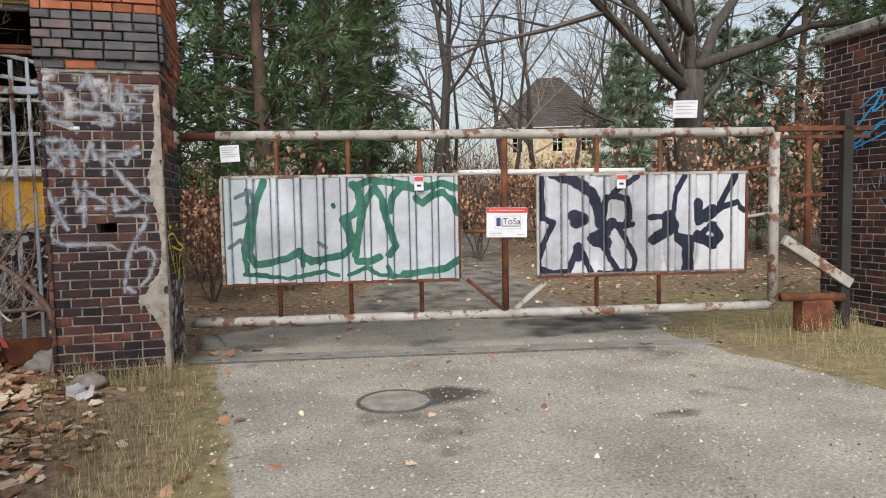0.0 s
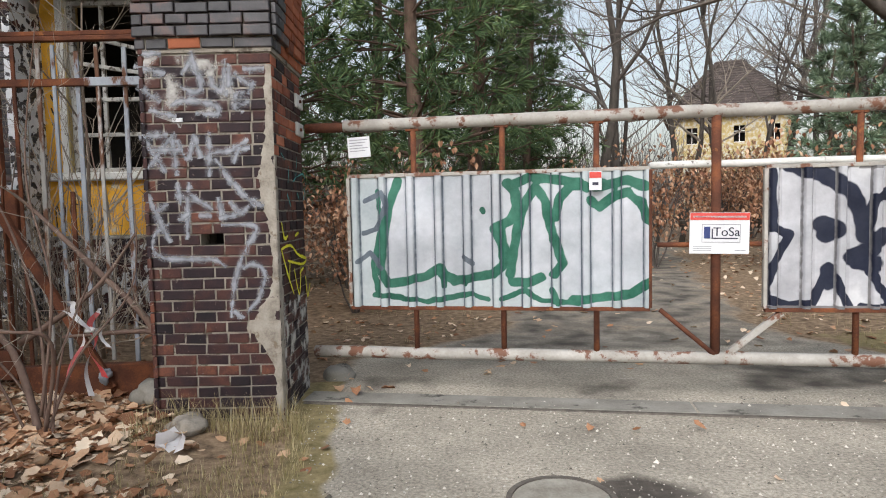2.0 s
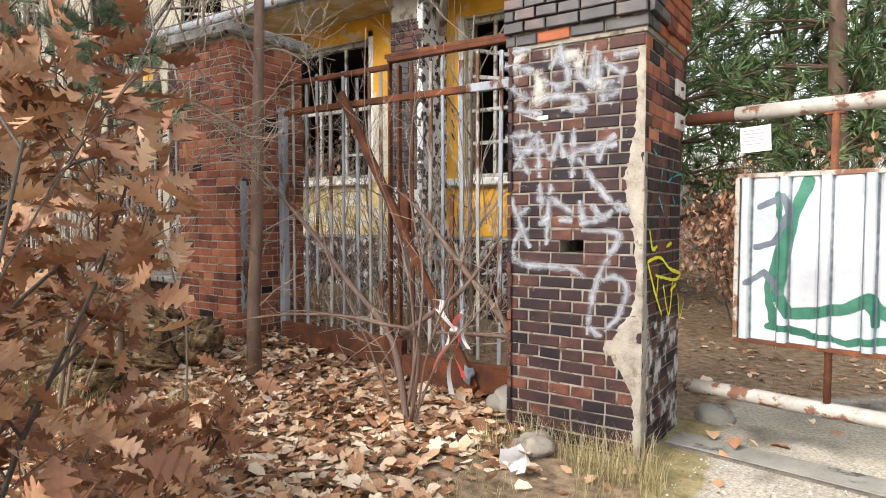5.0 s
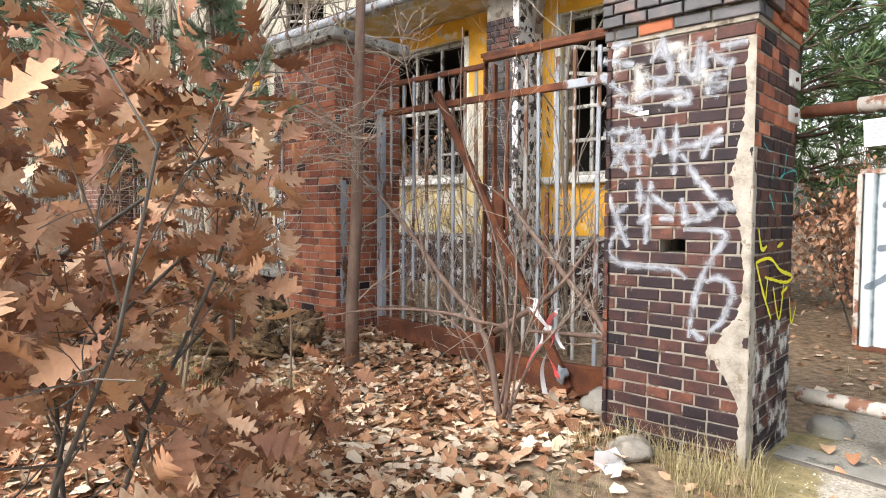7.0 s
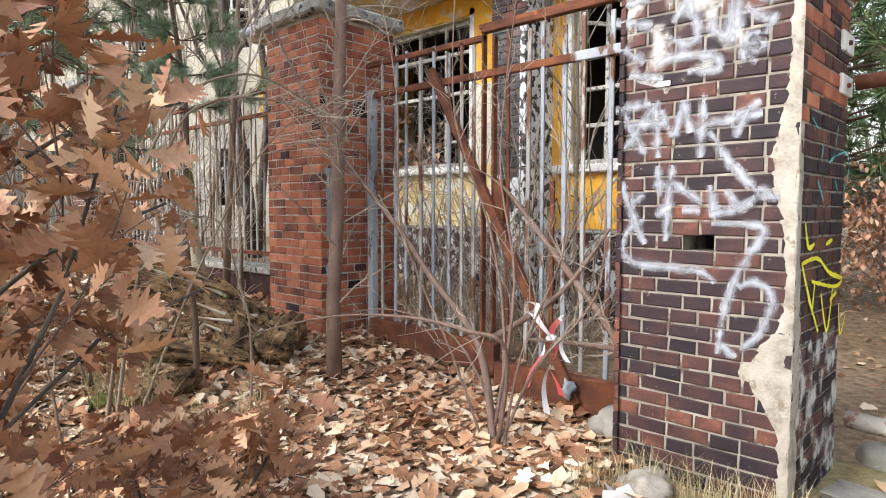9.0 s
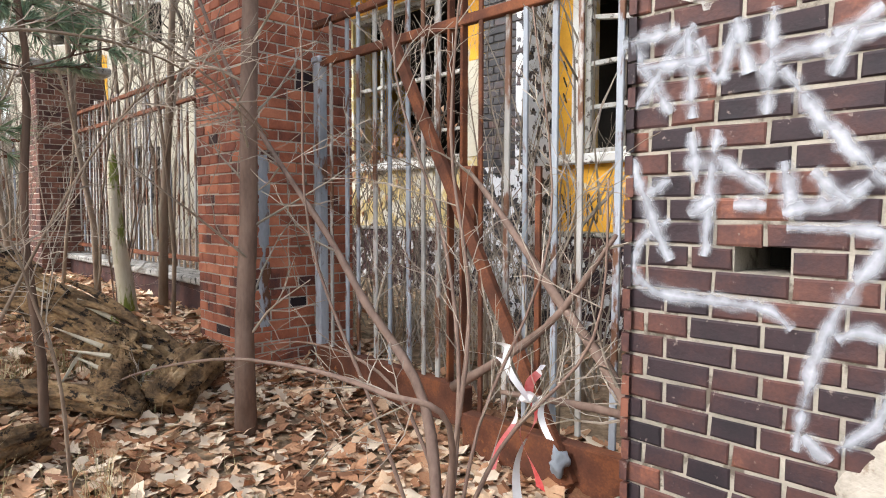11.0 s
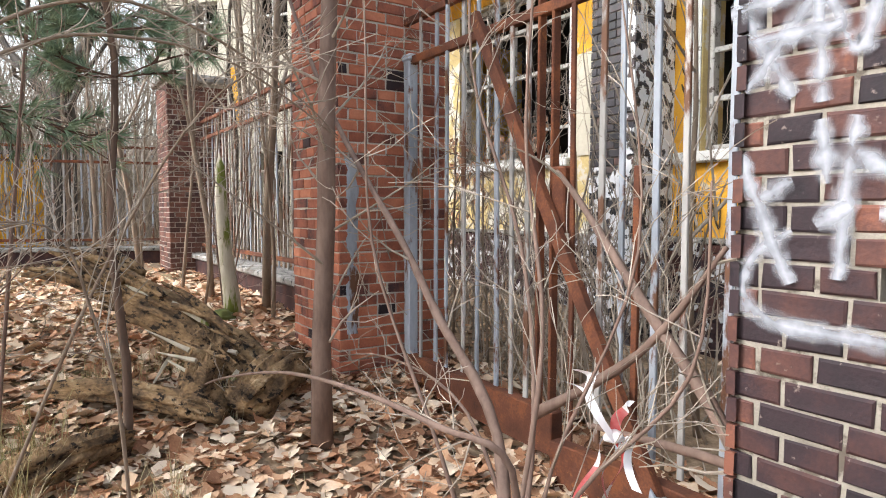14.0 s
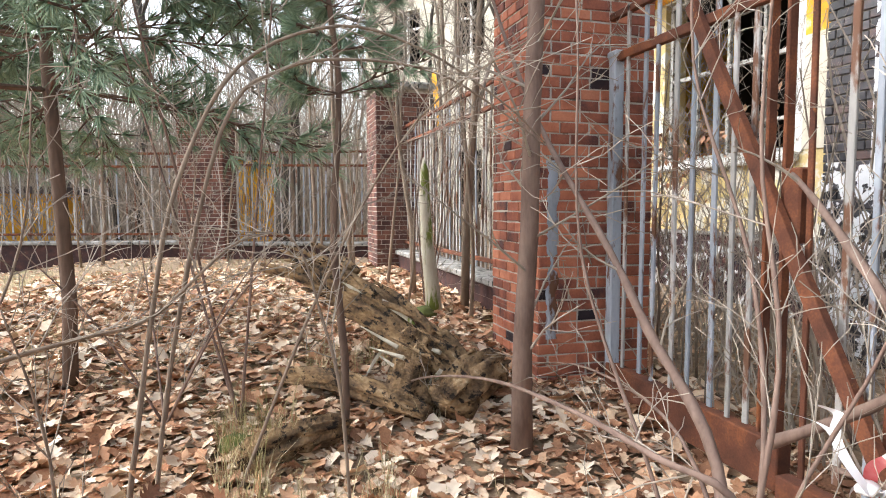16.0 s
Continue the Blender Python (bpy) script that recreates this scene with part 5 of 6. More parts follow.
def far_house():
    h = thing("far_house", "yellow house with a dark hipped tile roof far down the drive", "house", pose(22.5, 50.5, 0, 0, 0, -22))
    part("wall", wall_with_holes(Build(), -4.3, 4.3, 0, 0.3, 0, 8.0, [(x, x + 0.8, z, z + 1.3) for x in (-3.2, 0.2, 2.6) for z in (2.4, 5.9)]), M_YELLOW_OLD, h)
    part("wall", Build().box(-4.3, -4.0, 0.3, 9, 0, 8.0), M_YELLOW, h)
    part("wall", Build().box(4.0, 4.3, 0.3, 9, 0, 8.0), M_YELLOW, h)
    # added near-black slab that paints the unlit rooms behind these windows
    part("shade_backing", Build().box(-4.0, 4.0, 1.5, 1.6, 0, 8.0), M_DARK, h)
    for x in (-3.2, 0.2, 2.6):
        for z in (2.4, 5.9):
            w = part("window", Build().box(x, x + 0.8, 0.1, 0.16, z, z + 0.07), M_WHITE, h)
            part("frame", Build().box(x + 0.37, x + 0.43, 0.1, 0.16, z + 0.07, z + 1.3), M_WHITE, w)
            part("frame", Build().box(x, x + 0.8, 0.1, 0.16, z + 0.85, z + 0.91), M_WHITE, w)
    r = Build()
    n = 22
    for k in range(n):
        a, b_ = k / n, (k + 1) / n
        z, z2 = 8.0 + 5.0 * a, 8.0 + 5.0 * b_
        s, t = 5.0 - 4.0 * a, 5.0 - 4.0 * b_
        y, y2 = -0.7 + 4.9 * a, -0.7 + 4.9 * b_
        r.poly([(-s, y, z + 0.06), (s, y, z + 0.06), (t, y2, z2), (-t, y2, z2), (s, 9.7 - 4.9 * a, z + 0.06), (-s, 9.7 - 4.9 * a, z + 0.06), (t, 9.7 - 4.9 * b_, z2), (-t, 9.7 - 4.9 * b_, z2), (-s, y, z), (s, y, z)],
               [(0, 1, 2, 3), (1, 4, 6, 2), (0, 3, 7, 5), (8, 9, 1, 0)])
    part("roof", r.weld(), M_ROOF, h, "dark brown tiled hipped roof")


far_house()


# ---- trees and shrubs ----
def rand_dir(rnd, d, spread):
    d = Vector(d).normalized()
    v = Vector((rnd.gauss(0, 1), rnd.gauss(0, 1), rnd.gauss(0, 1)))
    return (d + v.normalized() * spread).normalized()


def limb(wood, twig, rnd, p, d, length, r, level, levels, bend=0.25, lift=0.06, kids=5, ratio=0.62, sides=(9, 6, 5, 4, 3, 3), angle=0.9, tips=None, solid=1):
    """A crooked limb with its children; the thin ones go into the twig mesh."""
    n = max(3, int(5 - level * 0.6))
    pts, rad, dirs = [Vector(p)], [r], [Vector(d)]
    d = Vector(d)
    for i in range(n):
        d = rand_dir(rnd, d, bend)
        d.z += lift
        d.normalize()
        pts.append(pts[-1] + d * (length / n))
        rad.append(max(r * (1 - 0.72 * (i + 1) / n), 0.0016))
        dirs.append(d.copy())
    (wood if level < solid else twig).tube(pts, rad, sides[min(level, 5)], caps=level < 2)
    if tips is not None and level >= levels - 1:
        tips.append((pts[-1], dirs[-1]))
        tips.append((pts[len(pts) // 2], dirs[len(pts) // 2]))
    if level >= levels:
        return
    for k in range(kids):
        t = 0.25 + 0.75 * (k + rnd.random()) / kids if level else 0.35 + 0.65 * (k + rnd.random()) / kids
        i = min(int(t * n), n - 1)
        q = pts[i].lerp(pts[i + 1], t * n - i)
        nd = rand_dir(rnd, dirs[i], angle)
        if nd.z < -0.25:
            nd.z *= -0.5
        limb(wood, twig, rnd, q, nd, length * ratio * rnd.uniform(0.65, 1.1), rad[i] * rnd.uniform(0.42, 0.62), level + 1, levels, bend * 1.15, lift, kids, ratio, sides, angle, tips, solid)


def bare_tree(name, label, seed, height, r, levels=4, kids=6, bark=None, twigs=None, m=None, **kw):
    t = thing(name, label, "tree", m, group=name.replace("_", " ") + "s of the wood")
    rnd = random.Random(seed)
    wood, twig = Build(), Build()
    limb(wood, twig, rnd, (0, 0, -0.15), (0, 0, 1), height, r, 0, levels, kids=kids, **kw)
    part("trunk", wood, bark or M_BARK, t, smooth=True)
    part("crown", twig, twigs or M_TWIG_D, t, "bare grey twigs", kind="stuff")
    return t


def tuft(b, rnd, p, d, size, n, w):
    """A brush of needles."""
    for _ in range(n):
        q = rand_dir(rnd, d, 0.75) * size * rnd.uniform(0.6, 1.1)
        s = q.cross(Vector((rnd.gauss(0, 1), rnd.gauss(0, 1), rnd.gauss(0, 1))))
        if s.length < 1e-6:
            continue
        s = s.normalized() * w
        o = len(b.v)
        b.v += [tuple(p - s), tuple(p + s), tuple(p + q)]
        b.f.append((o, o + 1, o + 2))


def pine(name, label, seed, height, r, first, reach, whorls, per, needles, size, w, mat, m=None, tufts=9, droop=0.0, bough=0.016):
    t = thing(name, label, "tree", m, group=name.replace("_", " ") + "s of the wood")
    rnd = random.Random(seed)
    wood, green = Build(), Build()
    pts = [(0.12 * bumps(0, i, 0.35, seed), 0.12 * bumps(i, 3, 0.35, seed), height * i / 10 - 0.15) for i in range(11)]
    wood.tube(pts, [r * (1 - 0.85 * i / 10) + 0.01 for i in range(11)], 9)
    for k in range(whorls):
        f = k / max(whorls - 1, 1)
        z = first + (height - first) * f
        for j in range(per):
            a = 6.283 * (j + rnd.random()) / per
            ln = reach * (1.05 - 0.8 * f) * rnd.uniform(0.6, 1.15)
            d = Vector((math.cos(a), math.sin(a), 0.12 + 0.35 * f - droop))
            p = Vector((0.12 * bumps(0, z / height * 10, 0.35, seed), 0.12 * bumps(z / height * 10, 3, 0.35, seed), z))
            bp = [p]
            for i in range(5):
                d = rand_dir(rnd, d, 0.18)
                bp.append(bp[-1] + d * ln / 5)
            wood.tube(bp, [max(bough * ln * (1 - i / 5.5), 0.004) for i in range(6)], 4, False)
            for i in range(tufts):
                q = 0.3 + 0.7 * (i + rnd.random()) / tufts
                i0 = min(int(q * 5), 4)
                c = bp[i0].lerp(bp[i0 + 1], q * 5 - i0)
                sd = rand_dir(rnd, (bp[i0 + 1] - bp[i0]), 0.9)
                e = c + sd * ln * 0.22 * rnd.uniform(0.4, 1)
                wood.tube([c, e], [0.008, 0.004], 3, False)
                tuft(green, rnd, e, sd, size, needles, w)
                tuft(green, rnd, c.lerp(e, 0.5), sd, size, needles, w)
    part("trunk", wood, M_BARK_P, t, smooth=True)
    part("crown", green, mat, t, "bushy green needles", kind="stuff")
    return t


def put(tree, spots, seed):
    rnd = random.Random(seed)
    for x, y, s in spots:
        copy_thing(tree, pose(x, y, ground_z(x, y), rnd.uniform(-2, 2), rnd.uniform(-2, 2), rnd.uniform(0, 360)) @ Matrix.Diagonal((s, s, s * rnd.uniform(0.92, 1.1), 1)))


# dark pines behind the gate and around
PINE = pine("pine_tree", "dense dark green pine behind the gate", 1, 12.0, 0.17, 1.6, 2.6, 17, 6, 14, 0.3, 0.014, M_NEEDLE, pose(-0.3, 13.2, 0.1), 9)
PINE2 = pine("pine_tree", "dense dark green pine with low branches", 2, 11.0, 0.16, 1.2, 2.4, 16, 6, 14, 0.3, 0.014, M_NEEDLE, pose(-2.6, 12.6, 0.1), 9)
put(PINE, [(1.0, 17.0, 1.15), (-4.6, 16.0, 1.2), (-1.6, 19, 1.2), (16.5, 14.5, 1.0), (19, 20, 1.2), (3.6, 26, 1.1), (13.0, 10.2, 0.85)], 1)
put(PINE, [(-27.5, -5.0, 0.9), (-31.0, -9.5, 1.0)], 6)
put(PINE2, [(3.0, 23.5, 0.95), (4.8, 36.0, 1.2), (0.0, 22.0, 1.25), (-7.5, 18, 1.3), (20.5, 12.0, 1.1), (2.6, 30, 1.2), (13.5, 19.0, 1.0), (26, 24, 1.3), (10.6, 8.2, 0.75), (12.4, 6.5, 0.7)], 2)
YOUNG = pine("young_pine", "young bright green pine behind the gate", 3, 4.6, 0.06, 0.5, 1.3, 11, 5, 12, 0.24, 0.011, M_NEEDLE_F, pose(7.7, 12.9, 0.1), 8)
put(YOUNG, [(10.2, 17.6, 1.1), (11.2, 12.8, 1.0), (12.6, 15.5, 1.25)], 3)

# the big oak and bare trees behind the gate
def oak(x, y):
    t = thing("oak_tree", "large bare oak with crooked dark limbs", "tree", pose(x, y, 0.1))
    rnd = random.Random(12)
    wood, tw = Build(), Build()
    wood.tube([(0, 0, -0.3), (0.03, 0, 1.0), (-0.04, 0.05, 2.4), (-0.02, 0.05, 3.4), (0.0, 0, 4.1)], [0.42, 0.33, 0.3, 0.3, 0.26], 14)
    for d, p, ln, r in (((-0.42, 0, 1), (-0.03, 0, 3.75), 7.0, 0.12), ((0.42, 0.1, 1), (0.03, 0, 3.7), 7.0, 0.15), ((0.08, 0.3, 1), (0.0, 0, 3.95), 6.5, 0.13), ((-1, -0.1, 0.55), (0, 0, 3.6), 6.5, 0.13), ((-0.9, 0.2, 0.1), (0, 0, 2.7), 3.0, 0.07),
                        ((0.9, -0.2, 0.5), (0.1, 0, 4.2), 5.5, 0.13), ((-0.8, -0.5, 0.8), (0, 0, 4.9), 5.5, 0.12), ((0.7, 0.3, 0.4), (0.1, 0, 3.2), 3.5, 0.08)):
        limb(wood, tw, rnd, p, d, ln, r, 1, 4, 0.3, 0.03, 6, 0.55, angle=1.0, solid=2)
    part("trunk", wood, M_BARK, t, smooth=True)
    part("crown", tw, M_TWIG_D, t, "crooked bare boughs and twigs", kind="stuff")
    return t


OAK = oak(8.75, 12.1)
put(OAK, [(-15.7, 4.35, 0.85)], 40)
TREE_A = bare_tree("bare_tree", "tall bare deciduous tree with fine grey twigs", 21, 10.5, 0.16, 4, 6, m=pose(5.5, 21.0, 0.1), bend=0.2, ratio=0.5, lift=0.1)
TREE_B = bare_tree("bare_tree", "bare multi-limbed tree with dark branches", 22, 9.0, 0.17, 4, 6, m=pose(4.4, 18.5, 0.1), bend=0.3, ratio=0.62, angle=1.0)
TREE_C = bare_tree("bare_tree", "slender bare tree with fine pale twigs", 23, 8.0, 0.09, 4, 6, twigs=M_TWIG, m=pose(7.2, 20.0, 0.1), bend=0.2, ratio=0.5, lift=0.12)
FAR_A = bare_tree("bare_tree", "tall bare tree in the far wood", 24, 11.0, 0.15, 3, 7, m=pose(14.5, 30.0, 0.1), bend=0.2, ratio=0.5, lift=0.1)
FAR_B = bare_tree("bare_tree", "bare tree with pale twigs in the far wood", 25, 9.5, 0.13, 3, 7, twigs=M_TWIG, m=pose(-8.0, 30.0, 0.1), bend=0.24, ratio=0.55)
rnd = random.Random(77)
ring = []
for k in range(50):
    a = rnd.uniform(-40, 150)
    d = rnd.uniform(22, 60)
    x, y = -d * math.sin(radians(a)), d * math.cos(radians(a))
    on_view = abs(x - (1.5 + (y - 6) * 0.31)) < 3.2 + 0.06 * y
    if on_view or (-26 < x < -7 and 0 < y < 23) or (15 < x < 32 and 44 < y < 62):
        continue
    ring.append((x, y, rnd.uniform(0.85, 1.35)))
for t, k in ((FAR_A, 0), (FAR_B, 1)):
    put(t, ring[k::2], 30 + k)
put(TREE_A, [(10.4, 24, 0.9), (-17, 11.8, 0.9)], 41)
put(FAR_A, [(-10.5, 8.2, 0.85), (-22.5, 9.0, 1.0), (13.5, 26, 1.0), (17.5, 30, 1.1), (12.2, 33, 1.2)], 44)
put(TREE_B, [(-19.5, 0.6, 1.1), (10.8, 18.2, 0.9)], 42)
put(FAR_B, [(-24, -2.5, 1.1), (-20, -8, 1.1), (16.2, 22.5, 1.0)], 45)
put(TREE_C, [(-14.8, 7.4, 0.8), (9.2, 21, 1.0)], 43)
put(FAR_B, [(-12.2, 9.2, 0.8), (-16.4, 0.8, 0.6), (-18.2, -2.0, 0.7), (-16.8, -4.2, 0.7), (15, 18, 0.9), (6.4, 26, 0.9), (8.6, 29, 0.9)], 46)

# young trees in the clearing and in front of the fence
SAP = [bare_tree("sapling", "thin bare sapling with pale twigs", 50 + k, h_, r_, 3, 6, bark=M_BARK_B, twigs=M_TWIG, m=pose(*q), bend=0.14, ratio=0.42, lift=0.08, angle=0.8)
       for k, (h_, r_, q) in enumerate(((4.6, 0.035, (-7.6, 5.35, 0.42)), (3.6, 0.022, (-8.4, 5.2, 0.42)), (5.2, 0.045, (-6.6, 5.6, 0.4)), (2.8, 0.015, (-9.5, 5.0, 0.42))))]
put(SAP[0], [(-9.0, 4.9, 1.0), (-11.9, 4.6, 1.1), (-7.2, 6.6, 1.1), (-5.8, 6.9, 0.9), (-10.0, 7.0, 1.2), (-3.0, 7.0, 0.7), (-12.6, 1.2, 0.9)], 51)
put(SAP[1], [(-6.1, 5.5, 0.9), (-10.6, 4.6, 1.0), (-12.4, 3.2, 1.0), (-13.0, 0.8, 1.0), (-8.8, 6.6, 1.1), (-2.4, 7.1, 0.55), (-4.0, 6.8, 0.6), (-11.4, -0.6, 1.0), (-9.8, 2.8, 0.7)], 52)
put(SAP[2], [(-12.9, 4.3, 1.0), (-9.6, 6.5, 1.1), (-13.4, -1.6, 1.0), (-11.4, 6.9, 1.1)], 53)
put(SAP[3], [(-6.9, 5.1, 0.9), (-7.9, 4.7, 0.8), (-10.2, 3.8, 1.0), (-5.0, 6.6, 0.8), (-3.4, 6.5, 0.8), (-2.8, 6.4, 0.7), (-11.0, 2.2, 0.9), (-12.0, -2.0, 1.0), (-4.5, 6.6, 0.8), (-13.0, 2.0, 1.1), (-7.4, 2.0, 0.6)], 54)

rnd = random.Random(64)
put(SAP[0], [(rnd.uniform(-21, -14.8), rnd.uniform(-6, 8), rnd.uniform(0.8, 1.3)) for _ in range(7)], 55)
put(SAP[1], [(rnd.uniform(-19, -13.8), rnd.uniform(-6, 8), rnd.uniform(0.8, 1.2)) for _ in range(7)], 56)

def thicket(label, n, spot, lo, hi, r, mat, seed):
    """A far tangle of thin stems."""
    rnd = random.Random(seed)
    b = Build()
    for _ in range(n):
        x, y = spot(rnd)
        p, d, ln = Vector((x, y, 0.2 + abs(rnd.gauss(0, 0.7))*(1 if rnd.random() < 0.5 else 0))), Vector((rnd.gauss(0, 0.35), rnd.gauss(0, 0.35), 1)), rnd.uniform(lo, hi)
        pts = [p]
        for i in range(3):
            d = rand_dir(rnd, d, 0.22)
            pts.append(pts[-1] + d * ln / 3)
        q = r * rnd.uniform(0.5, 1.5)
        b.tube(pts, [q, q * 0.8, q * 0.5, q * 0.2], 3, False)
    tagged(new("thicket", b.mesh("thicket", mat)), label, "thicket", kind="stuff")


thicket("pale tangle of bare stems beyond the fence", 3200, lambda r: (r.uniform(-26, -14.6), r.uniform(-11, 10)), 1.5, 5.0, 0.011, M_TWIG, 65)
thicket("dense grey-brown far wood of bare stems", 3400, lambda r: (lambda a, d: (-d * math.sin(a), d * math.cos(a)))(radians(r.uniform(58, 145)), r.uniform(26, 46)), 5.0, 12.0, 0.03, M_TWIG, 66)
thicket("grey-brown wood of bare stems beyond the drive", 2200, lambda r: (lambda x: (x, r.uniform(34, 48) + abs(x) * 0.1))(r.uniform(-14, 14)), 2.5, 7.0, 0.03, M_TWIG_D, 67)
thicket("grey-brown brush behind the far fence", 1500, lambda r: (r.uniform(-30, -16), r.uniform(-12, 6)), 3.0, 7.0, 0.012, M_TWIG, 69)
thicket("brush behind the picket gate", 460, lambda r: (r.uniform(-6.5, -2.6), r.uniform(6.2, 7.4)), 0.5, 1.6, 0.006, M_TWIG, 68)

# the slender trunk before the fence pillar
t1 = thing("young_tree", "slender brown-barked young tree before the fence pillar", "tree", pose(-3.82, 5.0, 0.2))
wood, twig = Build(), Build()
rnd = random.Random(61)
tp = [(0, 0, -0.15), (0.0, 0.0, 0.5), (0.03, 0.02, 1.1), (0.05, 0.02, 1.7), (0.04, 0.05, 2.4), (0.08, 0.05, 3.3), (0.02, 0.1, 4.6), (0.1, 0.1, 6.2)]
wood.tube(tp, [0.062, 0.05, 0.047, 0.044, 0.04, 0.035, 0.028, 0.012], 10)
for k in range(26):
    z = 0.5 + 4.8 * k / 26
    limb(wood, twig, rnd, (0.04, 0.03, z), (math.cos(k * 2.4), math.sin(k * 2.4), 0.5), rnd.uniform(0.4, 1.1), 0.008, 2, 3, 0.25, 0.05, 5, 0.5)
part("trunk", wood, M_STEM, t1, smooth=True)
part("crown", twig, M_TWIG, t1, "thin bare twigs", kind="stuff")


def stems(name, label, base, rods, seed, twigs=8, mat=None):
    """A shrub: rods are (points relative to the base, radius)."""
    s = thing(name, label, "shrub", pose(*base))
    rnd = random.Random(seed)
    tw = Build()
    for pts, r in rods:
        fine = []
        P = [Vector(q) for q in pts]
        for i in range(len(P) - 1):
            a, b0, c, d = P[max(i - 1, 0)], P[i], P[i + 1], P[min(i + 2, len(P) - 1)]
            for q in range(5):
                t = q / 5
                fine.append(0.5 * (2 * b0 + (c - a) * t + (2 * a - 5 * b0 + 4 * c - d) * t * t + (3 * b0 - a - 3 * c + d) * t ** 3))
        fine.append(P[-1])
        b = Build()
        n = len(fine)
        b.tube(fine, [max(r * (1 - 0.75 * i / n) * (1 + 0.1 * math.sin(i * 2.1)), 0.002) for i in range(n)], 7)
        part("stem", b, mat or M_STEM, s, smooth=True)
        for k in range(twigs):
            i = rnd.randrange(n // 4, n - 1)
            limb(tw, tw, rnd, fine[i], rand_dir(rnd, fine[i + 1] - fine[i], 0.9), rnd.uniform(0.2, 0.6), max(r * 0.25, 0.0025), 3, 4, 0.3, 0.03, 4, 0.5)
    part("brushwood", tw, M_TWIG, s, "fine pale twigs", kind="stuff")
    return s


stems("shrub", "bare multi-stemmed shrub in front of the picket gate", (-2.34, 5.02, 0.05),
      [([(0, 0, -0.1), (-0.28, 0.18, 0.48), (-0.7, 0.18, 0.88), (-0.99, 0.18, 1.17), (-1.75, 0.18, 1.83), (-2.45, 0.18, 2.68), (-2.8, 0.2, 3.3)], 0.026), ([(0.02, 0, 0.0), (0.17, -0.12, 0.57), (0.0, -0.27, 0.68), (-0.36, -0.37, 0.72), (-0.98, -0.42, 0.65), (-1.86, -0.47, 0.42), (-2.3, -0.6, 0.2)], 0.013), ([(0.02, 0, -0.1), (-0.1, 0.2, 0.6), (-0.3, 0.3, 1.2), (-0.55, 0.25, 1.9), (-0.6, 0.3, 2.7)], 0.012),
       ([(0.05, 0, -0.1), (0.1, 0.1, 0.5), (0.3, 0.25, 1.2), (0.25, 0.2, 2.0)], 0.009), ([(0, 0, -0.1), (0.12, 0.2, 0.4), (0.45, 0.3, 0.85), (0.5, 0.3, 1.4)], 0.011),
       ([(-0.05, 0, -0.1), (-0.25, -0.1, 0.5), (-0.55, -0.2, 1.2), (-0.6, -0.2, 2.0), (-0.9, -0.1, 2.8)], 0.009), ([(0, 0.1, 0.0), (-0.5, 0.2, 0.5), (-1.1, 0.15, 0.62), (-1.7, 0.1, 0.5)], 0.01),
       ([(0, 0, 0.1), (0.05, 0.1, 0.9), (-0.1, 0.15, 1.6), (0.05, 0.1, 2.5)], 0.011)], 71)
stems("fallen_branch", "barkless forked branch propped against the gate", (-2.0, 5.55, 0.1),
      [([(0.2, -0.15, -0.05), (0.15, 0.0, 0.45), (-0.35, 0.1, 0.95), (-0.75, 0.2, 1.3), (-0.95, 0.25, 1.45)], 0.032), ([(-0.8, 0.0, 0.4), (-0.3, 0.05, 0.75), (0.0, 0.1, 1.15)], 0.026), ([(0.2, 0, 0.42), (0.05, 0.05, 0.46), (-0.5, 0.0, 0.44)], 0.03)], 72, 2)
stems("shrub", "arching bare branches overhanging the clearing", (-3.2, 3.3, 0.2),
      [([(0, -0.1, -0.3), (0.02, 0.0, 0.4), (0, 0.06, 0.84), (0, 0.15, 1.29), (0, 0.36, 1.7), (-0.02, 0.71, 1.87), (-0.05, 1.04, 1.81), (-0.05, 1.36, 1.63), (-0.1, 1.57, 1.48)], 0.011),
       ([(-0.1, 0.0, -0.3), (-0.05, 0.1, 0.6), (0, 0.3, 1.48), (0, 0.51, 1.7), (0, 0.79, 1.75), (-0.02, 1.09, 1.72), (-0.05, 1.36, 1.59), (-0.1, 1.57, 1.47)], 0.0095),
       ([(0.1, -0.75, 0.6), (0, -0.39, 0.72), (0, -0.16, 0.78), (0, 0.06, 0.84), (0, 0.31, 1.07), (0, 0.46, 1.13)], 0.011),
       ([(-0.1, 0.75, -0.1), (0, 0.7, 0.51), (0, 0.63, 0.82), (0, 0.54, 1.09), (0, 0.36, 1.13)], 0.008),
       ([(0.1, -0.5, -0.3), (0.05, -0.5, 0.5), (-0.1, -0.35, 1.1), (-0.1, -0.3, 1.6)], 0.008), ([(0.15, -0.2, -0.3), (0.05, -0.25, 0.4), (0.1, -0.35, 0.9)], 0.008),
       ([(-0.6, 0.3, -0.1), (-0.5, 0.7, 0.9), (-0.4, 1.1, 1.6), (-0.1, 1.5, 1.9)], 0.009)], 73, 15, M_BARK_B)
stems("shrub", "tangled low twigs in leaf litter", (-4.6, 3.2, 0.3), [([(0, 0, -0.1), (rx, ry, 0.5), (rx * 2, ry * 2, 0.9)], 0.008) for rx, ry in ((0.2, 0.1), (-0.2, 0.3), (0.1, -0.3), (-0.3, -0.1), (0.35, 0.3))], 74, 9)
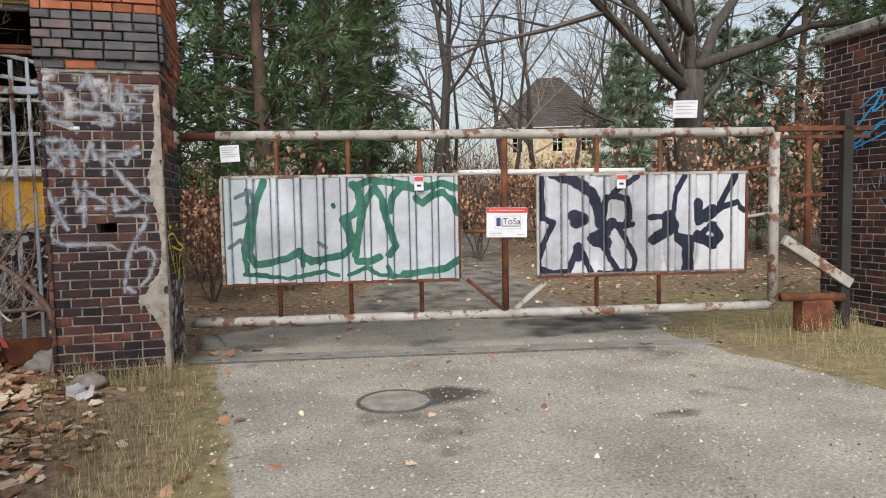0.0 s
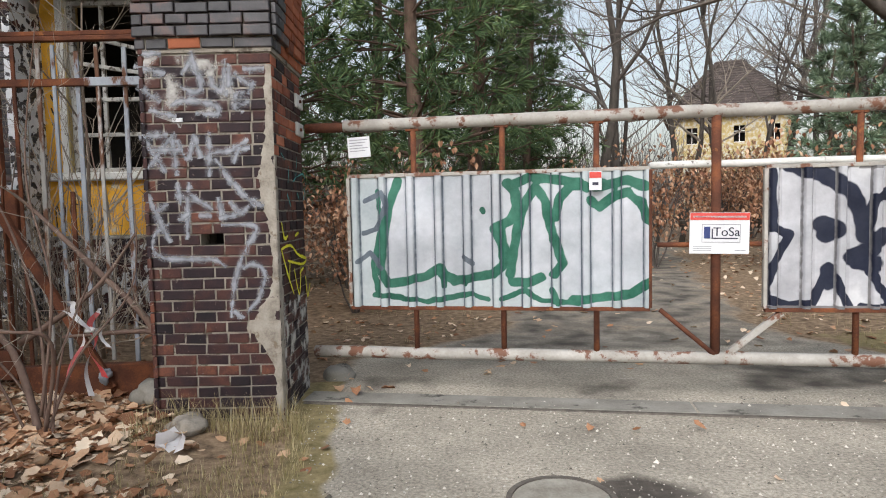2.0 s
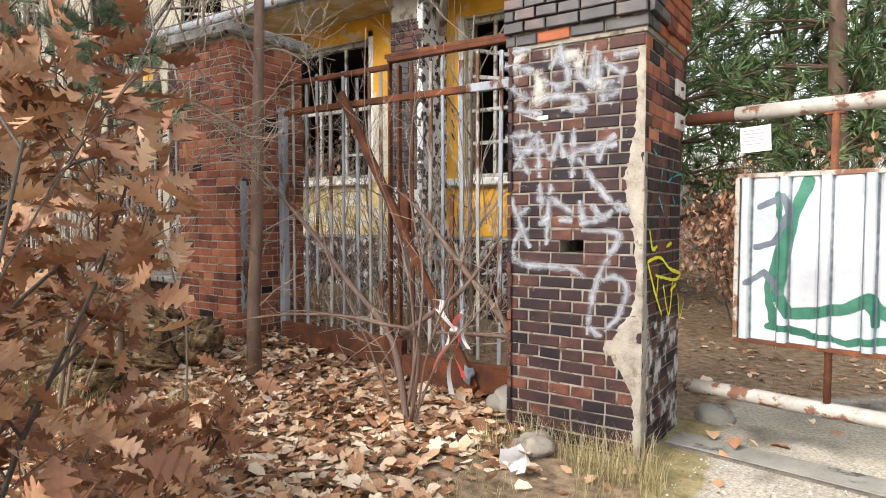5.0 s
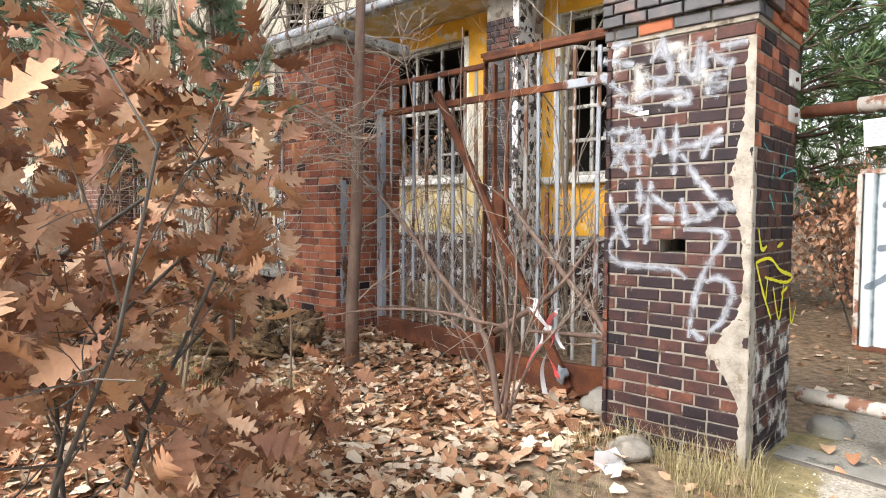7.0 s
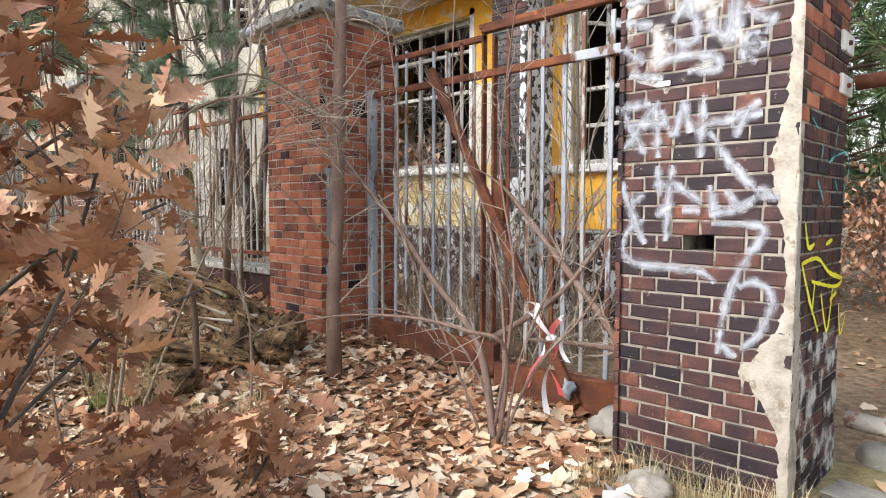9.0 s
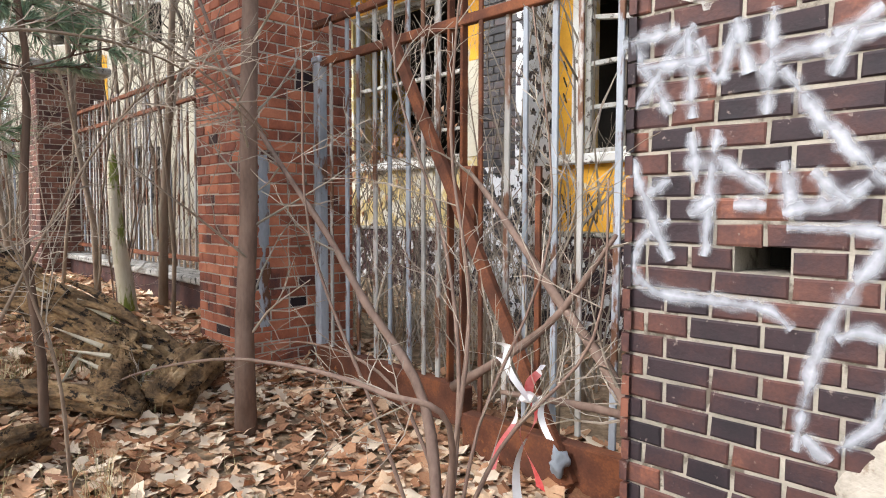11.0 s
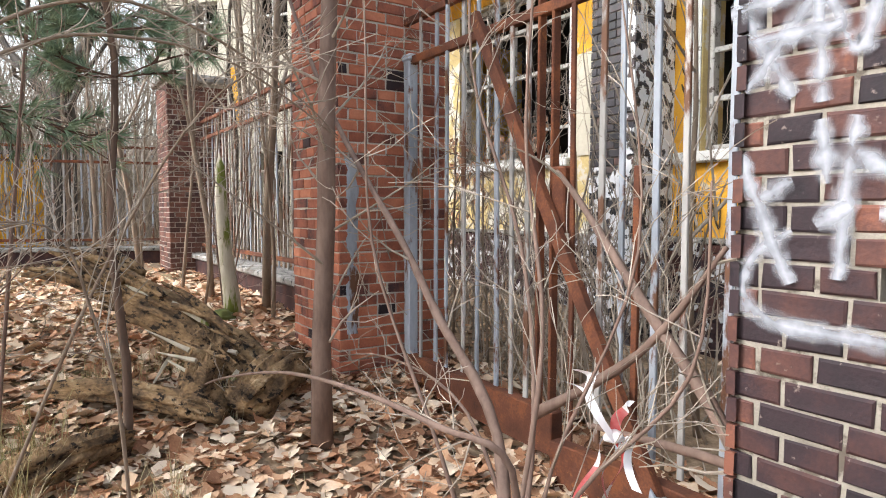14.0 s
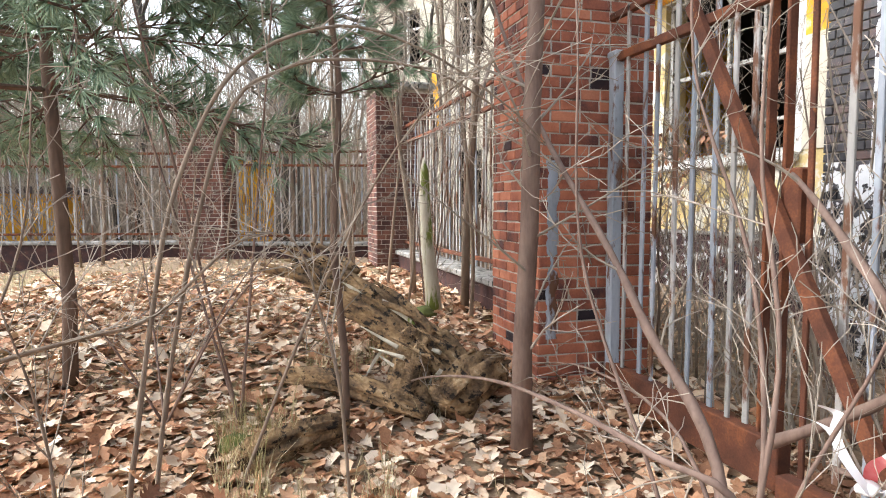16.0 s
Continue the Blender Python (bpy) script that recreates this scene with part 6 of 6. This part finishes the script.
stems("shrub", "dark bramble twigs behind the picket gate", (-3.3, 6.6, 0.3), [([(0, 0, -0.1), (rx, ry, 0.6), (rx * 2.6, ry * 2, 1.0)], 0.007) for rx, ry in ((0.4, 0.1), (-0.4, 0.2), (0.2, -0.1), (-0.3, -0.1), (0.55, 0.3), (-0.6, 0.1))], 75, 14)
stems("shrub", "bare twigs against the picket fence", (-6.9, 5.3, 0.4), [([(0, 0, -0.1), (rx, ry, 0.8), (rx * 2, ry * 2, 1.7)], 0.009) for rx, ry in ((0.3, 0.1), (-0.3, 0.1), (0.1, -0.1), (-0.1, 0.1), (0.5, 0.0))], 76, 12)

# pine at the clearing's edge with a spreading crown
NEAR_PINE = pine("pine_tree", "slender pine at the clearing with blue-green needles", 5, 6.5, 0.036, 1.75, 1.85, 17, 8, 30, 0.16, 0.0042, M_NEEDLE_F, pose(-5.15, 2.6, 0.35), 17, 0.1, 0.007)
put(NEAR_PINE, [(-7.3, 0.6, 1.05)], 8)
pine("young_pine", "little green pine beside the oak shrub", 6, 2.9, 0.014, 1.8, 0.46, 6, 5, 46, 0.11, 0.0022, M_NEEDLE_F, pose(-4.2, 4.1, 0.2), 7, 0.0, 0.01)
stems("twig_screen", "thin bare twigs around the young pine", (-4.5, 3.6, 0.3), [([(0, 0, -0.1), (rx, ry, 1.0), (rx * 2, ry * 2, 2.1), (rx * 2.4, ry * 2.6, 3.0)], 0.009) for rx, ry in ((0.15, 0.1), (-0.25, 0.1), (0.3, -0.2), (-0.1, -0.3))], 78, 10)


# ---- leaves ----
def oak_leaf(seed, length, lobes=4, wide=0.3, detail=1):
    """A lobed, curled dry leaf along +x, as vertices and faces."""
    rnd = random.Random(seed)
    n = lobes * (6 if detail > 1 else 4) if detail else lobes + 1
    curl, fold, twist = rnd.uniform(-0.9, 1.3), rnd.uniform(0.05, 0.5), rnd.uniform(-0.6, 0.6)
    v, f = [], []
    for i in range(n + 1):
        t = i / n
        half = wide * (math.sin(math.pi * min(t * 0.93 + 0.05, 1.0)) ** 0.75) * (0.62 + 0.5 * t)
        wave = math.cos(6.2832 * t * (lobes + 0.4) - 2.6) if detail else (0.7 if i % 2 else -0.5)
        half *= 1.0 + (0.44 if detail > 1 else 0.34) * wave + rnd.uniform(-0.06, 0.06)
        if i in (0, n):
            half = 0.015
        ang = curl * (t - 0.3)
        x, z = t * math.cos(ang * 0.5), t * math.sin(ang * 0.5) * 0.8
        tw, push = twist * t, 0.05 * wave
        for s in (-1, 0, 1):
            y = half * s
            zz = abs(s) * half * fold * (1.0 + 0.2 * rnd.uniform(-1, 1))
            v.append(((x + push * abs(s)) * length, (y * math.cos(tw) - zz * math.sin(tw)) * length, (z + y * math.sin(tw) + zz * math.cos(tw)) * length))
    for i in range(n):
        for k in (0, 1):
            f.append((i * 3 + k, (i + 1) * 3 + k, (i + 1) * 3 + k + 1, i * 3 + k + 1))
    if detail:
        o = len(v)
        v += [(-0.2 * length, -0.006 * length, -0.02 * length), (-0.2 * length, 0.006 * length, -0.02 * length)]
        f.append((o, 1, o + 1))
    return v, f


OAK_MESH = []
for k in range(12):
    v, f = oak_leaf(k, 0.08 + 0.05 * (k % 4) / 3, 4, 0.3, 2)
    OAK_MESH.append(Build().poly(v, f).mesh("leaf", M_OAK, True))


def oak_shrub(label, base, height, reach, count, singles, seed, extra=()):
    s = thing("oak_sapling", label, "shrub", pose(*base))
    rnd = random.Random(seed)
    tw, tips = Build(), []
    for k in range(6):
        a = k * 1.05 + seed
        wood = Build()
        limb(wood, tw, rnd, (0.05 * math.cos(a), 0.05 * math.sin(a), -0.1), (reach / height * math.cos(a), reach / height * math.sin(a), 0.9), height * rnd.uniform(0.7, 1.0), 0.012, 1, 3, 0.2, 0.03, 7, 0.34, tips=tips, angle=1.0, solid=2)
        part("stem", wood, M_BARK, s, smooth=True)
    for pts in extra:
        b = Build().tube(pts, [0.008 - 0.006 * i / len(pts) for i in range(len(pts))], 5)
        part("stem", b, M_BARK, s, smooth=True)
        tips += [(Vector(pts[-1]), Vector((0, 0.3, -1)))] * 3 + [(Vector(pts[-2]), Vector((0, 0.3, -1)))] * 2
    part("brushwood", tw, M_TWIG_D, s, kind="stuff")
    rest, n = Build(), 0
    while n < count:
        p, d = tips[rnd.randrange(len(tips))]
        p = p + Vector((rnd.gauss(0, 0.06), rnd.gauss(0, 0.06), rnd.gauss(0, 0.06)))
        if p.z < 0.05:
            p.z = rnd.uniform(0.05, 0.4)
        if math.hypot(p.x, p.y) > reach * 1.15 and n > 30:
            n += 0.02
            continue
        q = rand_dir(rnd, d, 1.0)
        q.z -= 0.5
        m = Matrix.Translation(p) @ q.to_track_quat("X", "Z").to_matrix().to_4x4() @ pose(0, 0, 0, rnd.uniform(-70, 70), 0, 0)
        me = OAK_MESH[rnd.randrange(12)]
        if n < singles:
            ob = new("leaf", me)
            ob.parent = s
            ob.matrix_basis = m
        else:
            rest.poly([m @ c.co for c in me.vertices], [tuple(c.vertices) for c in me.polygons])
        n += 1
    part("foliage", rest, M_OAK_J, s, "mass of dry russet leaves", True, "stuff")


oak_shrub("young oak still holding curled brown leaves", (-2.05, 2.3, 0.05), 2.15, 0.72, 1650, 300, 91,
          [[(0.1, 0.1, 0.9), (0.1, 0.45, 1.2), (0.1, 0.75, 1.33)], [(0.0, 0.1, 1.2), (0.05, 0.5, 1.5), (0.1, 0.8, 1.62)], [(0, 0.2, 0.6), (0, 0.6, 0.95), (-0.1, 0.95, 1.05)]])
oak_shrub("low oak scrub with pale brown leaves at the clearing", (-2.6, 3.4, 0.1), 0.6, 0.5, 420, 150, 95)


def leafy_bush(name, label, x, y, h, r, n, seed, size=0.09):
    s = thing(name, label, "shrub", pose(x, y, ground_z(x, y)))
    rnd = random.Random(seed)
    wood, tw, tips = Build(), Build(), []
    for k in range(7):
        a = k * 0.9
        limb(wood, tw, rnd, (0, 0, -0.1), (0.5 * math.cos(a) * r / h, 0.5 * math.sin(a) * r / h, 1), h, 0.02, 1, 3, 0.25, 0.03, 6, 0.5, tips=tips)
    part("stem", wood, M_BARK, s, smooth=True)
    part("brushwood", tw, M_TWIG_D, s, kind="stuff")
    lv = Build()
    shapes = [oak_leaf(200 + k, size, 2, 0.34, 0) for k in range(6)]
    for _ in range(n):
        p, d = tips[rnd.randrange(len(tips))]
        p = p + Vector((rnd.gauss(0, 0.12), rnd.gauss(0, 0.12), rnd.gauss(0, 0.12)))
        m = Matrix.Translation(p) @ rand_dir(rnd, (0, 0, -0.4), 1).to_track_quat("X", "Z").to_matrix().to_4x4()
        v, f = shapes[rnd.randrange(6)]
        lv.poly([m @ Vector(q) for q in v], f)
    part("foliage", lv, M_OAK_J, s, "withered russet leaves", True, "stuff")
    return s


BUSH = leafy_bush("beech_bush", "bush with withered russet leaves behind the gate", 0.1, 10.2, 1.6, 1.0, 1000, 101)
put(BUSH, [(8.8, 20.5, 1.3), (10.3, 22.0, 1.35), (11.6, 25.0, 1.5), (7.9, 18.8, 1.1), (9.6, 24.5, 1.4), (-1.0, 9.4, 0.8), (4.3, 13.6, 1.1), (6.2, 12.2, 1.1), (8.4, 11.6, 1.2), (10.6, 15.0, 1.9), (11.6, 11.0, 1.5), (-1.4, 11.5, 0.9), (3.4, 16.5, 1.0), (9.8, 9.4, 1.0), (13.6, 13.0, 2.2), (-7.5, 9, 1.0)], 102)


def litter():
    """Fallen leaves over the forest floor, thickest in the foreground left of the drive."""
    rnd = random.Random(120)
    shapes = [oak_leaf(300 + k, 1.0, 3, 0.36, 0 if k > 3 else 1) for k in range(14)]
    near, far = Build(), Build()

    def lay(b, x, y, size, k):
        v, f = shapes[k]
        z = ground_z(x, y) + 0.006 + rnd.random() * 0.022
        m = pose(x, y, z, rnd.gauss(0, 13) + (180 if rnd.random() < 0.4 else 0), rnd.gauss(0, 12), rnd.uniform(0, 360)) @ Matrix.Scale(size, 4)
        b.poly([m @ Vector(q) for q in v], f)
    n = 0
    while n < 30000:
        x, y = rnd.uniform(-11, -0.3), rnd.uniform(0.8, 6.5)
        dens = ease(-1.0, -2.1, x) * (0.85 if x > -5 else 0.6) * (0.25 + 0.75 * ease(-10.5, -5.5, x))
        if y > 4.4 and x > -1.9:
            dens *= 0.35
        if AX0 < x < AX1 and AY0 < y < AY1:
            continue
        if rnd.random() > max(dens, 0.012) * (0.8 + 0.5 * bumps(x, y, 1.3)):
            continue
        lay(near, x, y, 0.05 + 0.09 * rnd.random() ** 1.4, rnd.randrange(4) if n % 3 == 0 else 4 + rnd.randrange(10))
        n += 1
    for _ in range(5500):
        x, y = rnd.uniform(-16, -5), rnd.uniform(-4, 7.8)
        if rnd.random() < 0.75 or x > -7.5:
            lay(far, x, y, rnd.uniform(0.05, 0.1), 6 + rnd.randrange(8))
    for _ in range(6000):
        x, y = rnd.uniform(-5, 13), rnd.uniform(6.3, 22)
        if road_at(x, y) < 0.4 or rnd.random() < 0.2:
            lay(far, x, y, rnd.uniform(0.06, 0.11), 6 + rnd.randrange(8))
    for _ in range(2500):
        x, y = rnd.uniform(-9, -0.9), rnd.uniform(-4, 1.7)
        lay(far, x, y, rnd.uniform(0.06, 0.12), 6 + rnd.randrange(8))
    for _ in range(36):
        x, y = rnd.uniform(-0.8, 5.4), rnd.uniform(1.2, 6.4)
        lay(near, x, y, rnd.uniform(0.05, 0.09), rnd.randrange(14))
    for b, nm in ((near, "leaf litter of curled brown oak leaves before the fence"), (far, "far leaf litter under the trees")):
        tagged(new("leaf_litter", b.mesh("leaf_litter", M_LITTER, True)), nm, "leaves", kind="stuff")


litter()


def grass():
    rnd = random.Random(130)
    b = Build()

    def blade(x, y, h, w):
        z = ground_z(x, y) - 0.01
        a, l = rnd.uniform(0, 6.28), rnd.uniform(0.1, 0.9) * h
        dx, dy = math.cos(a), math.sin(a)
        o = len(b.v)
        b.v += [(x - dy * w, y + dx * w, z), (x + dy * w, y - dx * w, z), (x + dx * l * 0.4 + dy * w * 0.7, y + dy * l * 0.4 - dx * w * 0.7, z + h * 0.6), (x + dx * l * 0.4 - dy * w * 0.7, y + dy * l * 0.4 + dx * w * 0.7, z + h * 0.6), (x + dx * l, y + dy * l, z + h * 0.95)]
        b.f += [(o, o + 1, o + 2, o + 3), (o + 3, o + 2, o + 4)]
    tries = [(-1.1, 0.1, 0.8, 5.9, 6000, 0.085), (-2.0, -0.4, 2.2, 5.2, 3600, 0.075), (-4.4, -3.4, 3.5, 4.3, 900, 0.3), (-5.2, -4.2, 4.0, 4.7, 700, 0.26), (-12.5, -5.0, -1.0, 4.6, 5200, 0.16), (-1.8, -0.7, 4.9, 5.3, 900, 0.2), (-0.95, -0.6, 5.1, 6.3, 500, 0.18), (3.5, 5.9, 2.0, 5.8, 7500, 0.08), (4.2, 6.0, 4.6, 5.6, 900, 0.26), (-1.0, 7.0, 6.4, 9.5, 3000, 0.08), (-3.2, -1.0, 3.5, 5.2, 700, 0.1), (-7, -3, 1.0, 5, 1200, 0.1)]
    for x0, x1, y0, y1, n, h in tries:
        for _ in range(n):
            x, y = rnd.uniform(x0, x1), rnd.uniform(y0, y1)
            if road_at(x, y) > 0.45 or bumps(x, y, 1.6, 4) < -0.1 or (AX0 < x < AX1 and AY0 < y < AY1):
                continue
            blade(x, y, h * rnd.uniform(0.4, 1.3), 0.0018)
    tagged(new("dry_grass", b.mesh("dry_grass", M_GRASS)), "dry yellowed grass along the verges", "grass", kind="stuff")
    # gravel on the drive
    g = Build()
    for _ in range(13000):
        x, y = rnd.uniform(-0.8, 5.0), rnd.uniform(0.8, 5.6)
        if road_at(x, y) < 0.4:
            continue
        s = 0.005 * math.exp(rnd.gauss(0, 0.45))
        z = ground_z(x, y)
        q = [Vector((rnd.uniform(-1, 1), rnd.uniform(-1, 1), 0)) * s * 0.3 + Vector((math.cos(k * 1.571 + 0.4) * s, math.sin(k * 1.571 + 0.4) * s, 0)) for k in range(4)]
        g.poly([(x + c.x, y + c.y, z - 0.001) for c in q] + [(x, y, z + s * 0.9)], [(0, 1, 4), (1, 2, 4), (2, 3, 4), (3, 0, 4)])
    tagged(new("gravel", g.mesh("gravel", M_GRAVEL)), "loose pale gravel on the drive", "gravel", kind="stuff")


grass()


# ---- small things ----
def lump(r, seed, flat=0.6, rough=0.25):
    bm = bmesh.new()
    bmesh.ops.create_icosphere(bm, subdivisions=3, radius=r)
    for v in bm.verts:
        k = 1 + rough * noise.noise(v.co / r * 1.3 + Vector((seed, 0, 0))) + 0.4 * rough * noise.noise(v.co / r * 4 + Vector((seed, 3, 0)))
        v.co = Vector((v.co.x * k, v.co.y * k, v.co.z * k * flat))
    b = Build()
    b.v = [tuple(v.co) for v in bm.verts]
    b.f = [tuple(v.index for v in f.verts) for f in bm.faces]
    bm.free()
    return b


def simple(name, label, category, b, mat, m, smooth=True):
    ob = tagged(new(name, b.mesh(name, mat, smooth)), label, category)
    ob.matrix_basis = m
    return ob


simple("field_stone", "rounded grey field stone at the pillar foot", "stone", lump(0.12, 2, 0.6, 0.45), M_PATCH, pose(-1.48, 5.1, 0.05))
simple("rubble_stone", "grey concrete rubble lump beside the pillar", "stone", lump(0.13, 5, 0.7, 0.5), M_CONC, pose(-1.9, 5.6, 0.13))
simple("rubble_stone", "concrete block behind the gate pillar", "stone", lump(0.13, 7, 0.6, 0.3), M_CONC, pose(-0.72, 6.35, 0.03))
paper = Build()
for k in range(5):
    v, f = oak_leaf(400 + k, 0.14, 3, 0.5, 0)
    m = pose(0.04 * k - 0.08, 0.03 * (k % 2), 0.015 + 0.01 * k, 20 * k, 15, 70 * k)
    paper.poly([m @ Vector(q) for q in v], f)
simple("crumpled_paper", "crumpled white paper litter on the leaves", "litter", paper, M_TAPE_W, pose(-1.47, 4.83, 0.03))

man = thing("manhole_cover", "round cast iron manhole cover sunk in the drive", "manhole cover", pose(0.69, 4.07, ground_z(0.69, 4.07) + 0.004))
bm = Build()
for r0, r1, z0, z1 in ((0.235, 0.262, 0.0, 0.007),):
    n = 40
    for k in range(n):
        a, c = 6.2832 * k / n, 6.2832 * (k + 1) / n
        pts = [(r * math.cos(t), r * math.sin(t), z) for t in (a, c) for r, z in ((r0, z0), (r0, z1), (r1, z1), (r1, z0 - 0.01))]
        bm.poly(pts, [(0, 1, 5, 4), (1, 2, 6, 5), (2, 3, 7, 6)])
part("ring", bm, M_IRON, man)
bm = Build().tube([(0, 0, -0.02), (0, 0, 0.005)], [0.228, 0.228], 40)
part("lid", bm, M_STONE, man, "lid filled with dirt and gravel")

# concrete threshold with its joint below the gate
th = Build()
th.box(0.02, 2.75, -0.3, -0.06, -0.08, 0.005, 0.002)
th.box(2.77, 4.9, -0.3, -0.06, -0.08, 0.004, 0.002)
tagged(new("threshold", th.mesh("threshold", M_CONC)), "flush concrete threshold strip below the gate", "threshold", kind="structure").matrix_basis = GATE
simple("steel_rail", "steel guide rail sunk in the drive", "rail", Build().box(0.0, 4.2, -0.02, 0.02, -0.03, 0.009, 0.003), M_IRON, GATE @ pose(0.05, -0.34, 0), False)


def log():
    """The rotten log with its broken stump."""
    s = thing("rotten_log", "split rotten log with a torn stump on the leaves", "log")
    rnd = random.Random(140)

    def trunk(p0, p1, r0, r1, seed, n=60, sides=44):
        b = Build()
        sag = Vector((0, 0, 0.05 * (Vector(p1) - Vector(p0)).length))
        P = [Vector(p0).lerp(Vector(p1), i / n) + sag * math.sin(math.pi * i / n) for i in range(n + 1)]
        b.tube(P, [r0 + (r1 - r0) * i / n for i in range(n + 1)], sides)
        for i, v in enumerate(b.v):
            q = Vector(v)
            c = P[min(i // sides, n)]
            a = 6.2832 * (i % sides) / sides
            u, w = math.cos(a), math.sin(a)
            t = (i // sides) / n
            k = 1 + 0.22 * noise.noise(Vector((t * 2.5 + seed, u * 1.3, w * 1.3))) + 0.3 * noise.noise(Vector((t * 1.6 + seed, u * 5, w * 5))) + 0.16 * noise.noise(Vector((t * 3, u * 13, w * 13 + seed)))
            k -= 0.38 * ease(0.12, 0.4, noise.noise(Vector((t * 1.8 + 3 * seed, u * 2.2, w * 2.2))))
            end = min(i // sides, n - i // sides) / n
            if end < 0.16:
                k *= 0.62 + 2.4 * end + 0.5 * noise.noise(Vector((u * 6, w * 6, seed)))
            b.v[i] = tuple(c + (q - c) * k)
        return b
    part("trunk", trunk((-4.42, 4.86, 0.36), (-5.75, 4.0, 0.99), 0.18, 0.085, 1, 90, 56), M_ROT, s, "silvery split trunk", True)
    part("stump", trunk((-4.62, 4.66, 0.62), (-4.36, 4.5, 0.2), 0.12, 0.15, 2), M_ROT, s, "torn brown stump", True)
    part("root_plate", trunk((-4.5, 5.15, 0.45), (-4.2, 4.7, 0.3), 0.1, 0.15, 5), M_ROT, s, "", True)
    part("slab", trunk((-4.2, 4.6, 0.27), (-5.0, 3.84, 0.33), 0.08, 0.06, 3), M_ROT, s, "", True)
    part("slab", trunk((-3.95, 3.6, 0.18), (-4.15, 4.15, 0.26), 0.09, 0.07, 4), M_ROT, s, "short dark mossy block", True)
    for k in range(54):
        a0 = Vector((-4.45, 4.83, 0.45)).lerp(Vector((-5.5, 4.15, 0.95)), rnd.random() ** 1.5) + Vector((rnd.gauss(0, 0.06), rnd.gauss(0, 0.06), rnd.gauss(0, 0.09)))
        d = rand_dir(rnd, (-0.82, -0.54, 0.3), 0.16) * rnd.uniform(0.3, 0.85)
        part("shard", trunk(a0, a0 + d, rnd.uniform(0.015, 0.04), rnd.uniform(0.008, 0.022), 10 + k, 14, 9), M_PALE_WOOD if k % 6 == 0 else M_ROT, s, smooth=True)
    for k in range(34):
        a = Vector((rnd.uniform(-4.75, -4.25), rnd.uniform(4.4, 4.95), rnd.uniform(0.3, 0.65)))
        d = rand_dir(rnd, (-0.3, -0.3, -0.6) if k % 2 else (-0.8, -0.5, 0.3), 0.35)
        part("splinter", Build().tube([a, a + d * rnd.uniform(0.1, 0.28)], [0.016, 0.003], 4), M_PALE_WOOD if k % 3 == 0 else M_ROT, s)


log()
snag = Build()
pts = [(0.12, 0.05, -0.1), (0.1, 0.03, 0.25), (0.03, 0, 0.7), (-0.05, 0, 1.1), (-0.08, 0, 1.35), (-0.1, 0, 1.48)]
snag.tube(pts, [0.08, 0.07, 0.06, 0.05, 0.04, 0.006], 12)
snag.v = [tuple(Vector(v) * (1 + 0.06 * noise.noise(Vector(v) * 12))) for v in snag.v]
simple("snag", "pale barkless broken snag with moss", "dead tree", snag, M_PALE_WOOD, pose(-6.5, 5.2, 0.4))
for x, y, r in ((-4.75, 5.1, 0.16), (-6.3, 5.1, 0.15), (-5.2, 4.95, 0.13), (-4.2, 3.6, 0.1)):
    simple("moss_cushion", "bright green moss cushion on rotten wood", "moss", lump(r, x, 0.45, 0.5), M_MOSS, pose(x, y, ground_z(x, y) + 0.03))


def tape():
    """Torn red and white barrier tape tied to the branch."""
    s = thing("barrier_tape", "torn red and white barrier tape knotted on a branch", "tape")
    rnd = random.Random(150)
    c = Vector((-2.2, 5.36, 0.62))
    ends = [(0.02, -0.06, -0.42), (0.1, -0.1, -0.3), (-0.16, -0.05, 0.2), (-0.32, -0.02, 0.14), (0.12, -0.04, 0.14), (-0.1, -0.1, -0.3), (0.16, -0.06, -0.1)]
    for k, e in enumerate(ends):
        n, w = 16, rnd.uniform(0.028, 0.042)
        for col in (0, 1):
            b = Build()
            for i in range(n // 2 * col, n // 2 * (col + 1)):
                q = []
                for j in (i, i + 1):
                    t = j / n
                    p = c + Vector(e) * t + Vector((0.025 * math.sin(7 * t + k), 0.03 * math.sin(5 * t + 2 * k), 0.05 * math.sin(math.pi * t)))
                    tw = 2.2 * t * (1 if k % 2 else -1) + k
                    q += [p - Vector((math.cos(tw), math.sin(tw), 0.3)) * w / 2, p + Vector((math.cos(tw), math.sin(tw), 0.3)) * w / 2]
                b.poly(q, [(0, 1, 3, 2)])
            part("strip", b.weld(), M_TAPE_R if col == k % 2 and k in (0, 1, 4, 5) else M_TAPE_W, s, smooth=True)
    part("knot", lump(0.035, 9), M_TAPE_W, s, smooth=True).matrix_basis = pose(*c)


tape()
simple("torn_rag", "torn whitish plastic rag on the beam", "rag", lump(0.045, 12, 1.3, 0.7), M_GREY_PAINT, pose(-2.35, 5.78, 0.2))
